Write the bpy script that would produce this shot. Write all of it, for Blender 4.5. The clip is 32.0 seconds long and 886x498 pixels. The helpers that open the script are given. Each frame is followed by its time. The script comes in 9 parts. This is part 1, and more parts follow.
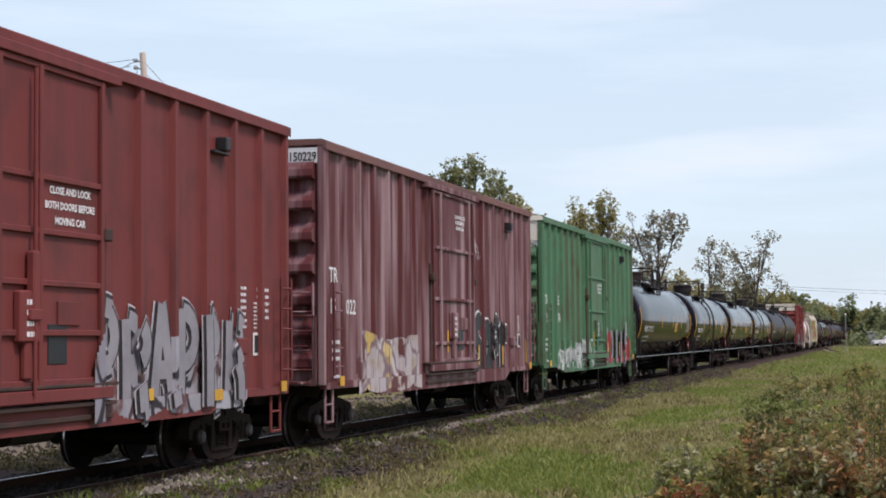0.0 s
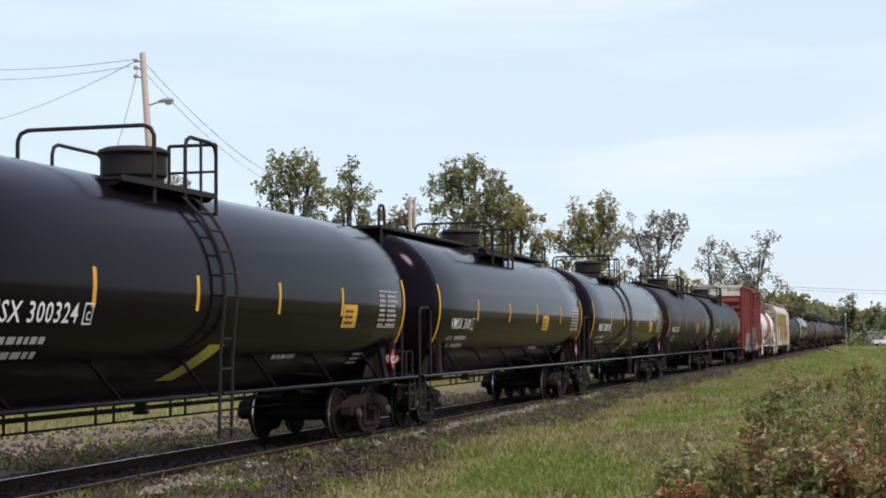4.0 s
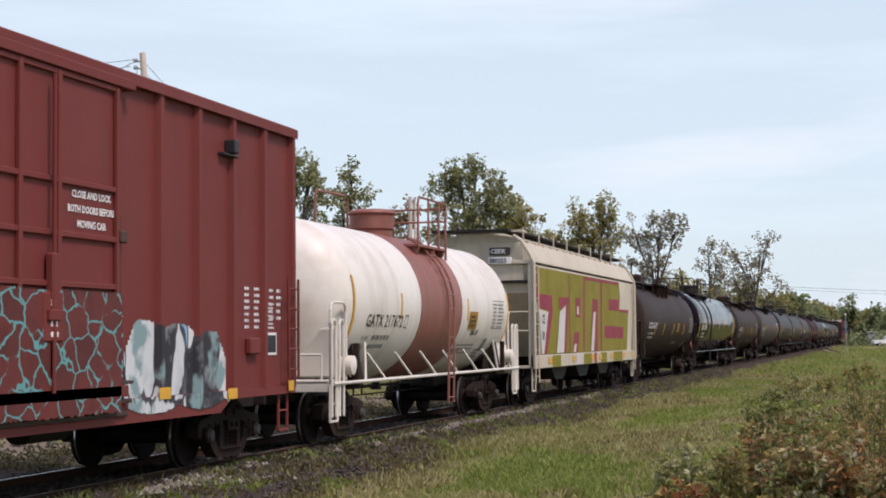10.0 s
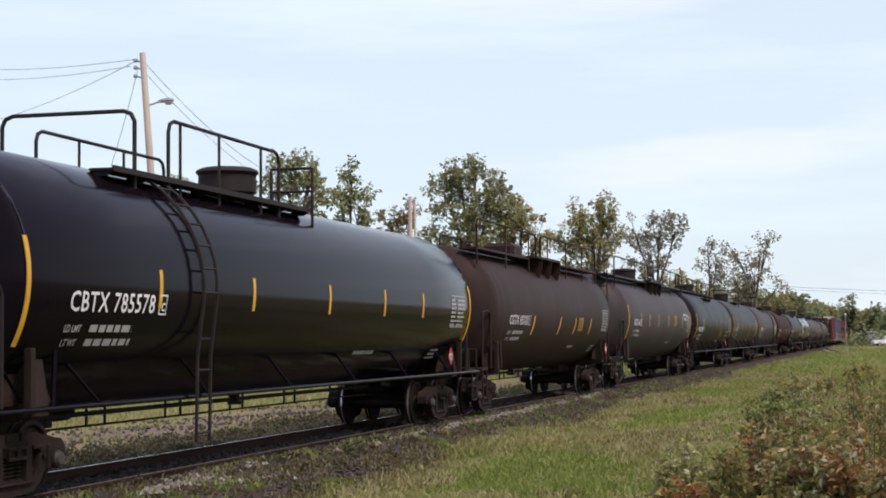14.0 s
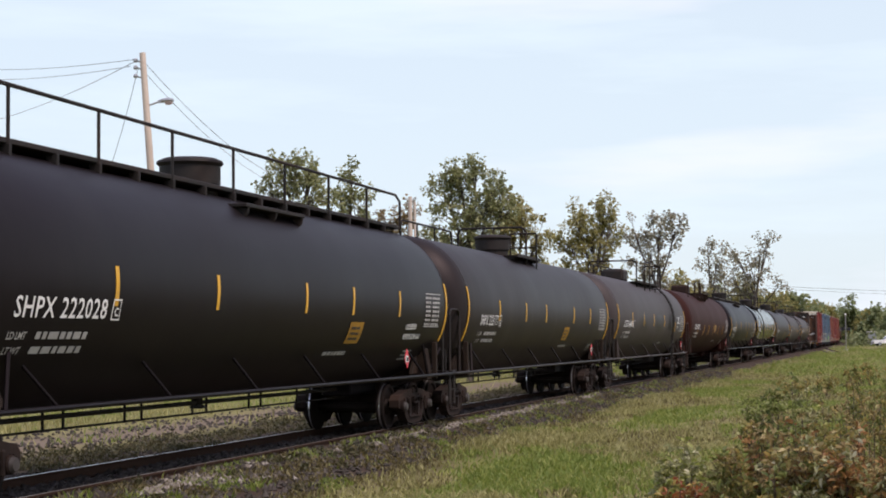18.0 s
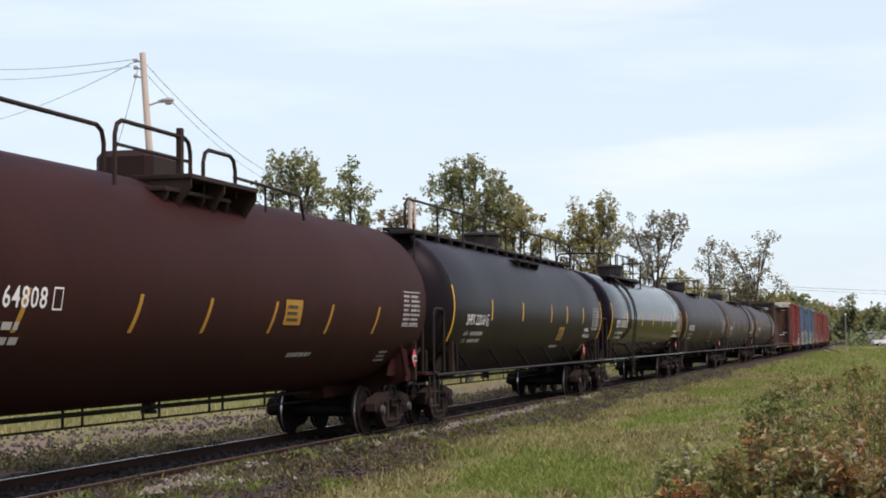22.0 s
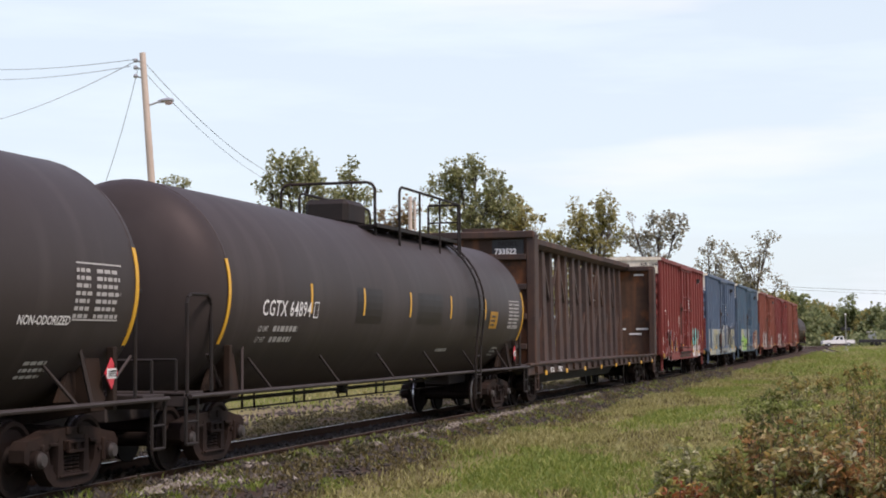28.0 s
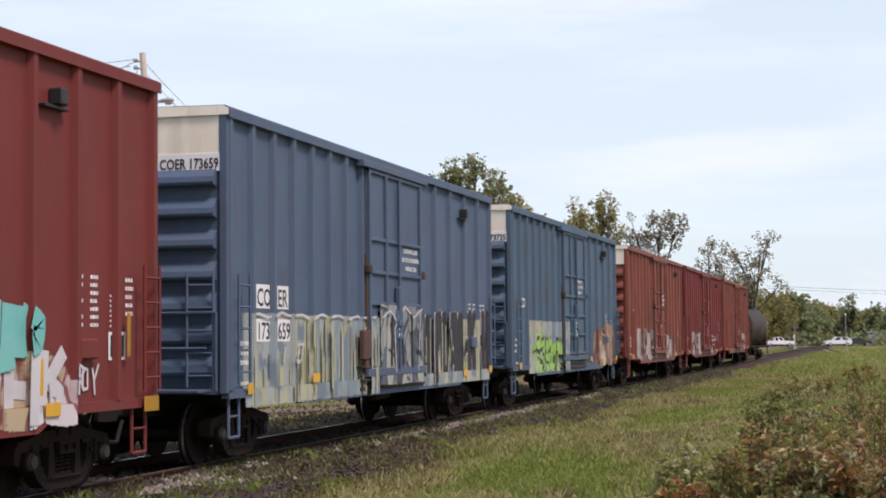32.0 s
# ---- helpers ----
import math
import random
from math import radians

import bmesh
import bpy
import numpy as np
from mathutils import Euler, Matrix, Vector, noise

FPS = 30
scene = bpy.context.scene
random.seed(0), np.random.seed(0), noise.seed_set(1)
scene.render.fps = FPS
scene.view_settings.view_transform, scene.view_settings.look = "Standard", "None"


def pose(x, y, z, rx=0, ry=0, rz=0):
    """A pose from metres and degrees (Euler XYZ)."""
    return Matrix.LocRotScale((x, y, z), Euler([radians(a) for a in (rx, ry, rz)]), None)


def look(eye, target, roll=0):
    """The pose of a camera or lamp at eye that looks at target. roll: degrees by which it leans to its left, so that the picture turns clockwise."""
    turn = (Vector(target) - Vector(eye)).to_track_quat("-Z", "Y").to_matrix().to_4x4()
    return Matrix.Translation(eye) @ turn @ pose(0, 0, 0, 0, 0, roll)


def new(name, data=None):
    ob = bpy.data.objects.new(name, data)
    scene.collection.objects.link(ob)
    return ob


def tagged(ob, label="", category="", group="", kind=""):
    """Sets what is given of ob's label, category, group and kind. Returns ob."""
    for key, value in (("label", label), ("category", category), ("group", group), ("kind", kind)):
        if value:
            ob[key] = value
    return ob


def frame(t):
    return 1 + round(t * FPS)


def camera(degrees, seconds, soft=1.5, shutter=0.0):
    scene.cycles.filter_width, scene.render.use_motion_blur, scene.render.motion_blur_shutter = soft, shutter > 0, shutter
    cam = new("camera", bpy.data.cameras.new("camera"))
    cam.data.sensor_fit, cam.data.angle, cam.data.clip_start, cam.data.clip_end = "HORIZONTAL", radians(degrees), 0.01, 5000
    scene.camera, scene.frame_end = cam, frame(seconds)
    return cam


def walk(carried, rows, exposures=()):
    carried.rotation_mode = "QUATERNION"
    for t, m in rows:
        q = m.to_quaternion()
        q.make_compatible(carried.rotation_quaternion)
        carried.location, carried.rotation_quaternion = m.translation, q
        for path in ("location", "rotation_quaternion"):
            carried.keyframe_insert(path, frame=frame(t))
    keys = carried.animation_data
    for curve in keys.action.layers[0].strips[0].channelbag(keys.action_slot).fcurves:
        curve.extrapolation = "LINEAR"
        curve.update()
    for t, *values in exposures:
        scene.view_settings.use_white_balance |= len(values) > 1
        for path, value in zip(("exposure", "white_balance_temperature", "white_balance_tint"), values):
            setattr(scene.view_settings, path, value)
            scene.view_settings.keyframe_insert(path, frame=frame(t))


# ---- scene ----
# ---- camera: stands still beside the track; z = 0 is the top of the rail, +x runs along the track ----
cam = camera(30.314, 32.0, soft=1.85)
EYE = (0.0, 0.0, 1.796)
VIEW = look(EYE, (EYE[0] + 0.96411542, EYE[1] + 0.25971222, EYE[2] + 0.05505463), -0.527)
# the automatic exposure follows the brightness of the passing cars
EXPOSURES = [(0.0, 0.0, 6400, 20), (3.0, 0.05, 6400, 20), (6.0, 0.1, 6450, 19), (8.0, 0.1, 6650, 21), (9.0, 0.1, 6650, 21), (10.0, 0.0, 6550, 20), (11.0, -0.2, 6250, 20), (12.0, -0.02, 6650, 19), (13.0, 0.1, 6600, 20), (18.0, 0.11, 6700, 20), (20.0, 0.13, 6650, 20),
             (22.0, 0.13, 6650, 20), (25.0, 0.13, 6650, 20), (28.0, 0.14, 6800, 22), (30.0, 0.15, 6850, 23), (32.0, 0.1, 6700, 22)]
walk(cam, [(0.0, VIEW), (32.0, VIEW)], exposures=EXPOSURES)
TRACK_Y = 10.521

# ---- world and sun ----
SUN_EL, SUN_AZ = 55.0, 243.0   # degrees; azimuth of the sun counted from +x towards +y
world = bpy.data.worlds.new("sky")
scene.world = world
world.use_nodes = True
wn, wl = world.node_tree.nodes, world.node_tree.links
wn.clear()
w_out, w_bg = wn.new("ShaderNodeOutputWorld"), wn.new("ShaderNodeBackground")
w_sky = wn.new("ShaderNodeTexSky")
w_sky.sky_type = "NISHITA"
w_sky.sun_disc = False
w_sky.sun_elevation = radians(SUN_EL)
w_sky.sun_rotation = radians(90.0 - SUN_AZ)
w_sky.air_density, w_sky.dust_density, w_sky.ozone_density = 1.0, 1.2, 1.2
w_tc, w_map, w_noise, w_ramp, w_mix = (wn.new(n) for n in ("ShaderNodeTexCoord", "ShaderNodeMapping", "ShaderNodeTexNoise", "ShaderNodeValToRGB", "ShaderNodeMix"))
w_map.inputs["Rotation"].default_value = (0.0, radians(-6), radians(15))
w_map.inputs["Scale"].default_value = (2.0, 3.0, 22.0)
w_noise.inputs["Scale"].default_value = 1.4
w_noise.inputs["Detail"].default_value = 6.0
w_noise.inputs["Roughness"].default_value = 0.55
w_ramp.color_ramp.elements[0].position, w_ramp.color_ramp.elements[1].position = 0.46, 0.74
w_ramp.color_ramp.elements[0].color, w_ramp.color_ramp.elements[1].color = (0.72, 0.72, 0.72, 1), (0.90, 0.90, 0.90, 1)   # thin high veil, and wisps in it
w_mix.data_type = "RGBA"
w_sep, w_rise, w_veil = (wn.new(n) for n in ("ShaderNodeSeparateXYZ", "ShaderNodeMapRange", "ShaderNodeMix"))
w_rise.inputs["From Min"].default_value, w_rise.inputs["From Max"].default_value = 0.19, 0.62   # the veil thins overhead
w_veil.data_type = "RGBA"
w_veil.inputs["A"].default_value, w_veil.inputs["B"].default_value = (6.7, 8.3, 8.95, 1), (4.7, 5.1, 8.0, 1)
wl.new(w_tc.outputs["Generated"], w_sep.inputs["Vector"])
wl.new(w_sep.outputs["Z"], w_rise.inputs["Value"])
wl.new(w_rise.outputs["Result"], w_veil.inputs["Factor"])
wl.new(w_veil.outputs["Result"], w_mix.inputs["B"])
wl.new(w_tc.outputs["Generated"], w_map.inputs["Vector"])
wl.new(w_map.outputs["Vector"], w_noise.inputs["Vector"])
wl.new(w_noise.outputs["Fac"], w_ramp.inputs["Fac"])
wl.new(w_ramp.outputs["Color"], w_mix.inputs["Factor"])
wl.new(w_sky.outputs["Color"], w_mix.inputs["A"])
# a few brighter wisps of high cloud
w_map2, w_noise2, w_ramp2, w_mix2 = (wn.new(n) for n in ("ShaderNodeMapping", "ShaderNodeTexNoise", "ShaderNodeValToRGB", "ShaderNodeMix"))
w_map2.inputs["Rotation"].default_value = (radians(4), radians(3), radians(15))
w_map2.inputs["Scale"].default_value = (1.6, 2.2, 15.0)
w_map2.inputs["Location"].default_value = (0.35, 0.2, 0.6)
w_noise2.inputs["Scale"].default_value, w_noise2.inputs["Detail"].default_value, w_noise2.inputs["Roughness"].default_value = 1.0, 5.0, 0.5
w_ramp2.color_ramp.elements[0].position, w_ramp2.color_ramp.elements[1].position = 0.54, 0.72
w_ramp2.color_ramp.elements[1].color = (0.75, 0.75, 0.75, 1)
w_mix2.data_type = "RGBA"
w_mix2.inputs["B"].default_value = (7.9, 8.5, 9.2, 1)
wl.new(w_tc.outputs["Generated"], w_map2.inputs["Vector"])
wl.new(w_map2.outputs["Vector"], w_noise2.inputs["Vector"])
wl.new(w_noise2.outputs["Fac"], w_ramp2.inputs["Fac"])
wl.new(w_ramp2.outputs["Color"], w_mix2.inputs["Factor"])
wl.new(w_mix.outputs["Result"], w_mix2.inputs["A"])
wl.new(w_mix2.outputs["Result"], w_bg.inputs["Color"])
wl.new(w_bg.outputs["Background"], w_out.inputs["Surface"])
w_bg.inputs["Strength"].default_value = 0.115

sun = new("sun", bpy.data.lights.new("sun", "SUN"))
sun.data.energy, sun.data.angle, sun.data.color = 3.3, radians(15.0), (1.0, 0.93, 0.83)
_s = (math.cos(radians(SUN_EL)) * math.cos(radians(SUN_AZ)), math.cos(radians(SUN_EL)) * math.sin(radians(SUN_AZ)), math.sin(radians(SUN_EL)))
sun.matrix_world = look((_s[0] * 100, _s[1] * 100, _s[2] * 100), (0, 0, 0))


# ---- materials ----
def rgb(*c):
    return (*c, 1.0)


def surface(name, base, second=None, rough=0.6, metal=0.0, grain=6.0, big=0.5, amount=0.35, bump=0.15, streak=None, streak_amount=0.0,
            streak_scale=(1.6, 1.6, 0.12), dirt=None, dirt_amount=0.0, coat=0.0, rough_var=0.12, random=0.0, fine=None, streak_cut=(0.48, 0.66), spec=0.5, tint=(1.0, 1.0, 1.0)):
    """A painted, worn or natural surface: two scales of noise between two colours, vertical streaks, patches of dirt, bump."""
    m = bpy.data.materials.new(name)
    m.use_nodes = True
    n, l = m.node_tree.nodes, m.node_tree.links
    b = n["Principled BSDF"]
    tc, add = n.new("ShaderNodeTexCoord"), n.new("ShaderNodeVectorMath")
    info = n.new("ShaderNodeObjectInfo")
    add.operation = "MULTIPLY_ADD"
    comb = n.new("ShaderNodeCombineXYZ")
    l.new(info.outputs["Random"], comb.inputs["X"])
    l.new(info.outputs["Random"], comb.inputs["Y"])
    l.new(comb.outputs["Vector"], add.inputs[0])
    add.inputs[1].default_value = (37.0, 19.0, 0.0)
    l.new(tc.outputs["Object"], add.inputs[2])
    second = second or tuple(c * 0.62 for c in base)

    def noise_tex(scale, detail=5.0, vec=None):
        t = n.new("ShaderNodeTexNoise")
        t.inputs["Scale"].default_value, t.inputs["Detail"].default_value = scale, detail
        l.new(vec or add.outputs["Vector"], t.inputs["Vector"])
        return t.outputs["Fac"]

    def ramp(fac, lo, hi):
        r = n.new("ShaderNodeMapRange")
        r.inputs["From Min"].default_value, r.inputs["From Max"].default_value = lo, hi
        r.clamp = True
        l.new(fac, r.inputs["Value"])
        return r.outputs["Result"]

    def mul(a, k):
        t = n.new("ShaderNodeMath")
        t.operation = "MULTIPLY"
        l.new(a, t.inputs[0])
        if isinstance(k, float):
            t.inputs[1].default_value = k
        else:
            l.new(k, t.inputs[1])
        return t.outputs[0]

    def mix(fac, a, c):
        t = n.new("ShaderNodeMix")
        t.data_type = "RGBA"
        l.new(fac, t.inputs["Factor"])
        if isinstance(a, tuple):
            t.inputs["A"].default_value = rgb(*a)
        else:
            l.new(a, t.inputs["A"])
        t.inputs["B"].default_value = rgb(*c)
        return t.outputs["Result"]

    small, large = noise_tex(grain), noise_tex(big, 4.0)
    col = mix(mul(ramp(large, 0.38, 0.66), amount), base, second)
    col = mix(mul(ramp(small, 0.45, 0.75), amount * 0.8), col, fine or second)
    if streak:
        mp = n.new("ShaderNodeMapping")
        mp.inputs["Scale"].default_value = streak_scale
        l.new(add.outputs["Vector"], mp.inputs["Vector"])
        s = noise_tex(2.2, 5.0, mp.outputs["Vector"])
        col = mix(mul(ramp(s, *streak_cut), streak_amount), col, streak)
    if dirt:
        d = noise_tex(1.3, 7.0)
        col = mix(mul(ramp(d, 0.5, 0.7), dirt_amount), col, dirt)
    if random:
        hs = n.new("ShaderNodeHueSaturation")
        rr = n.new("ShaderNodeMapRange")
        rr.inputs["To Min"].default_value, rr.inputs["To Max"].default_value = 1.0 - random, 1.0 + random
        l.new(info.outputs["Random"], rr.inputs["Value"])
        l.new(rr.outputs["Result"], hs.inputs["Value"])
        l.new(col, hs.inputs["Color"])
        col = hs.outputs["Color"]
    l.new(col, b.inputs["Base Color"])
    rv = n.new("ShaderNodeMapRange")
    rv.inputs["To Min"].default_value, rv.inputs["To Max"].default_value = max(rough - rough_var, 0.03), min(rough + rough_var, 1.0)
    l.new(large, rv.inputs["Value"])
    l.new(rv.outputs["Result"], b.inputs["Roughness"])
    b.inputs["Metallic"].default_value = metal
    b.inputs["Specular IOR Level"].default_value = spec
    b.inputs["Specular Tint"].default_value = rgb(*tint)
    if coat:
        b.inputs["Coat Weight"].default_value = coat
        b.inputs["Coat Roughness"].default_value = 0.12
    if bump:
        bp = n.new("ShaderNodeBump")
        bp.inputs["Strength"].default_value, bp.inputs["Distance"].default_value = bump, 0.02
        l.new(small, bp.inputs["Height"])
        l.new(bp.outputs["Normal"], b.inputs["Normal"])
    return m


def leafy(name, a, b2, c3, trans=0.25, rough=0.55):
    """Foliage whose colour varies from leaf to leaf."""
    m = bpy.data.materials.new(name)
    m.use_nodes = True
    n, l = m.node_tree.nodes, m.node_tree.links
    b = n["Principled BSDF"]
    g = n.new("ShaderNodeNewGeometry")
    r = n.new("ShaderNodeValToRGB")
    e = r.color_ramp.elements
    e[0].color, e[1].color = rgb(*a), rgb(*c3)
    mid = r.color_ramp.elements.new(0.55)
    mid.color = rgb(*b2)
    l.new(g.outputs["Random Per Island"], r.inputs["Fac"])
    l.new(r.outputs["Color"], b.inputs["Base Color"])
    b.inputs["Roughness"].default_value = rough
    t = n.new("ShaderNodeBsdfTranslucent")
    l.new(r.outputs["Color"], t.inputs["Color"])
    mx = n.new("ShaderNodeMixShader")
    mx.inputs["Fac"].default_value = trans
    l.new(b.outputs["BSDF"], mx.inputs[1])
    l.new(t.outputs["BSDF"], mx.inputs[2])
    l.new(mx.outputs["Shader"], n["Material Output"].inputs["Surface"])
    return m


RUST = (0.10, 0.045, 0.025)
M_STEEL_DARK = surface("dark_steel", (0.014, 0.012, 0.011), (0.026, 0.019, 0.016), 0.7, 0.0, grain=9, bump=0.2, dirt=(0.05, 0.025, 0.016), dirt_amount=0.3, spec=0.25)
M_TRUCK = surface("rusty_cast_steel", (0.027, 0.0175, 0.0142), (0.012, 0.009, 0.0082), 0.85, 0.0, grain=10, amount=0.7, bump=0.3, dirt=(0.052, 0.029, 0.021), dirt_amount=0.45, spec=0.12)
M_WHEEL = surface("worn_wheel_steel", (0.012, 0.0085, 0.0075), (0.024, 0.015, 0.012), 0.75, 0.0, grain=12, amount=0.6, bump=0.2, spec=0.12)
M_TREAD = surface("bright_wheel_tread", (0.62, 0.62, 0.63), (0.5, 0.49, 0.48), 0.32, 0.9, grain=12, bump=0.05)
M_RAIL = surface("rusty_rail_web", (0.056, 0.029, 0.018), (0.034, 0.019, 0.013), 0.85, 0.0, grain=14, amount=0.6, bump=0.2, spec=0.1)
M_CAPEND = surface("pale_grey_bearing_cap", (0.060, 0.052, 0.048), (0.035, 0.028, 0.025), 0.6, 0.0, grain=14, amount=0.5, bump=0.1, dirt=(0.05, 0.035, 0.028), dirt_amount=0.4, spec=0.3)
M_SADDLE = surface("grimy_and_shade_dark_saddle", (0.020, 0.0135, 0.0105), (0.030, 0.019, 0.014), 0.7, 0.0, grain=6, amount=0.6, bump=0.05, dirt=(0.045, 0.026, 0.017), dirt_amount=0.4, spec=0.12)
M_RAILTOP = surface("polished_rail_head", (0.42, 0.42, 0.43), (0.26, 0.24, 0.23), 0.3, 0.85, grain=10, bump=0.05)
M_RAILDULL = surface("dulled_rail_head", (0.13, 0.10, 0.085), (0.08, 0.06, 0.05), 0.55, 0.3, grain=10, amount=0.6, bump=0.1)
M_YELLOW = surface("yellow_reflective_tape", (0.62, 0.335, 0.02), (0.48, 0.25, 0.02), 0.5, grain=20, amount=0.3, bump=0.0, dirt=(0.25, 0.14, 0.04), dirt_amount=0.3)
M_STENCIL = surface("worn_stencil_paint", (0.42, 0.41, 0.39), (0.30, 0.29, 0.27), 0.7, 0.0, grain=14, amount=0.6, bump=0.0, spec=0.2)
M_YELLOW_OLD = surface("weathered_yellow_decal", (0.36, 0.19, 0.022), (0.26, 0.14, 0.02), 0.6, 0.0, grain=10, amount=0.5, bump=0.0, dirt=(0.10, 0.06, 0.02), dirt_amount=0.3, spec=0.2)
M_YELLOW_DIM = surface("grimed_over_yellow_tape", (0.12, 0.075, 0.020), (0.06, 0.042, 0.018), 0.6, 0.0, grain=10, amount=0.6, bump=0.0, spec=0.2)
M_LIME = surface("yellow_green_stripe_paint", (0.50, 0.46, 0.05), (0.36, 0.34, 0.05), 0.5, grain=12, amount=0.5, bump=0.0, dirt=(0.10, 0.09, 0.04), dirt_amount=0.4)
M_WHITE = surface("white_stencil_paint", (0.72, 0.72, 0.70), (0.55, 0.54, 0.52), 0.6, grain=25, amount=0.35, bump=0.0)
M_CREAM = surface("cream_end_paint", (0.78, 0.73, 0.60), (0.66, 0.60, 0.47), 0.6, grain=10, amount=0.4, bump=0.05, streak=(0.40, 0.27, 0.15), streak_amount=0.3, spec=0.3)
M_GREYINK = surface("faded_grey_stencil", (0.20, 0.19, 0.18), (0.30, 0.28, 0.26), 0.7, 0.0, grain=14, amount=0.6, bump=0.0, spec=0.2)
M_RED_PLACARD = surface("red_placard", (0.55, 0.035, 0.05), None, 0.5, bump=0.0)
M_BLACKPAINT = surface("black_marking_paint", (0.015, 0.015, 0.016), None, 0.55, bump=0.0)


def tank_paint(name, base, second, rough, coat, dirt=(0.06, 0.045, 0.035), dirt_amount=0.25, streak=None, streak_amount=0.25, spec=0.35, tint=(1.0, 0.80, 0.84)):
    return surface(name, base, second, rough, 0.0, grain=5.0, big=0.35, amount=0.4, bump=0.012, dirt=dirt, dirt_amount=dirt_amount,
                   streak=streak or tuple(c * 1.9 + 0.01 for c in base), streak_amount=streak_amount, streak_scale=(1.1, 0.25, 0.12), coat=coat, rough_var=0.07, spec=spec, tint=tint)


M_TANK_BLACK = tank_paint("glossy_black_tank_paint", (0.0050, 0.0038, 0.0056), (0.0070, 0.0055, 0.0075), 0.13, 0.0, spec=0.055, tint=(0.96, 0.76, 0.96), dirt=(0.010, 0.0075, 0.0075), dirt_amount=0.15, streak=(0.0068, 0.0056, 0.0066), streak_amount=0.25)
M_TANK_SOOT = tank_paint("dulled_black_tank_paint", (0.0092, 0.0072, 0.0078), (0.0125, 0.0100, 0.0106), 0.42, 0.0, dirt=(0.016, 0.0125, 0.012), dirt_amount=0.25, streak=(0.014, 0.013, 0.0125), streak_amount=0.3, spec=0.075, tint=(0.96, 0.80, 0.94))
M_TANK_DARK = tank_paint("weathered_charcoal_tank_paint", (0.0165, 0.0135, 0.0130), (0.022, 0.0180, 0.0170), 0.46, 0.0, dirt=(0.032, 0.025, 0.021), spec=0.12)
M_TANK_GREY = tank_paint("dusty_grey_black_tank_paint", (0.0375, 0.0312, 0.0292), (0.047, 0.0390, 0.0360), 0.55, 0.0, dirt=(0.045, 0.036, 0.030), spec=0.17)
M_TANK_BROWN = tank_paint("oxide_brown_tank_paint", (0.034, 0.0128, 0.0100), (0.024, 0.0100, 0.0084), 0.60, 0.0, dirt=(0.020, 0.011, 0.009), dirt_amount=0.35, streak=(0.042, 0.0160, 0.0125), spec=0.05)
M_TANK_UMBER = tank_paint("sooty_brown_black_tank_paint", (0.027, 0.0170, 0.0138), (0.035, 0.0225, 0.0180), 0.55, 0.0, dirt=(0.036, 0.024, 0.018), dirt_amount=0.35, spec=0.08)
M_TANK_WHITE = tank_paint("off_white_tank_paint", (0.70, 0.67, 0.60), (0.60, 0.56, 0.48), 0.42, 0.0, dirt=(0.34, 0.25, 0.17), dirt_amount=0.3, streak=(0.42, 0.34, 0.25))
M_TANK_BAND = tank_paint("faded_red_brown_band", (0.24, 0.095, 0.070), (0.18, 0.070, 0.052), 0.5, 0.0)


def box_paint(name, base, second, streak, streak_amount, dirt=RUST, dirt_amount=0.2, cut=(0.48, 0.66), scale=(2.4, 1.6, 0.10)):
    return surface(name, base, second, 0.62, 0.0, grain=7.0, big=0.6, amount=0.4, bump=0.05, streak=streak, streak_amount=streak_amount,
                   streak_scale=scale, dirt=dirt, dirt_amount=dirt_amount, streak_cut=cut, spec=0.2)


M_BOX_RED = box_paint("oxide_red_boxcar_paint", (0.165, 0.034, 0.029), (0.136, 0.030, 0.026), (0.118, 0.031, 0.027), 0.3)
M_BOX_RUST = box_paint("faded_brick_red_boxcar_paint", (0.172, 0.040, 0.036), (0.140, 0.034, 0.031), (0.10, 0.034, 0.030), 0.5, dirt=(0.06, 0.028, 0.024), dirt_amount=0.45)
M_BOX_CHALK = box_paint("chalked_maroon_boxcar_paint", (0.105, 0.028, 0.029), (0.085, 0.024, 0.024), (0.36, 0.255, 0.26), 0.8, cut=(0.45, 0.66), scale=(1.1, 1.6, 0.10))
M_BOX_GREEN = box_paint("weathered_green_boxcar_paint", (0.068, 0.176, 0.090), (0.057, 0.142, 0.074), (0.11, 0.080, 0.050), 0.6, dirt=(0.085, 0.055, 0.038), dirt_amount=0.6, cut=(0.52, 0.68))
M_BOX_BLUE = box_paint("weathered_slate_blue_boxcar_paint", (0.075, 0.112, 0.168), (0.062, 0.095, 0.142), (0.10, 0.12, 0.155), 0.35, dirt_amount=0.2)
M_BOX_TEAL = box_paint("faded_grey_blue_boxcar_paint", (0.064, 0.112, 0.162), (0.054, 0.095, 0.135), (0.11, 0.13, 0.145), 0.35, dirt_amount=0.25)
M_BOX_ORANGE = box_paint("faded_orange_red_boxcar_paint", (0.205, 0.064, 0.044), (0.165, 0.052, 0.038), (0.105, 0.046, 0.035), 0.6, dirt=(0.08, 0.045, 0.036), dirt_amount=0.5)
M_ROOF = surface("grimy_boxcar_roof", (0.17, 0.075, 0.06), (0.10, 0.06, 0.05), 0.75, 0.1, grain=6, amount=0.6, bump=0.1)
M_HOPPER = surface("dirty_cream_hopper_paint", (0.50, 0.45, 0.345), (0.40, 0.35, 0.265), 0.62, grain=7, amount=0.35, bump=0.03, streak=(0.32, 0.26, 0.19), streak_amount=0.4, streak_scale=(2.4, 1.6, 0.1))
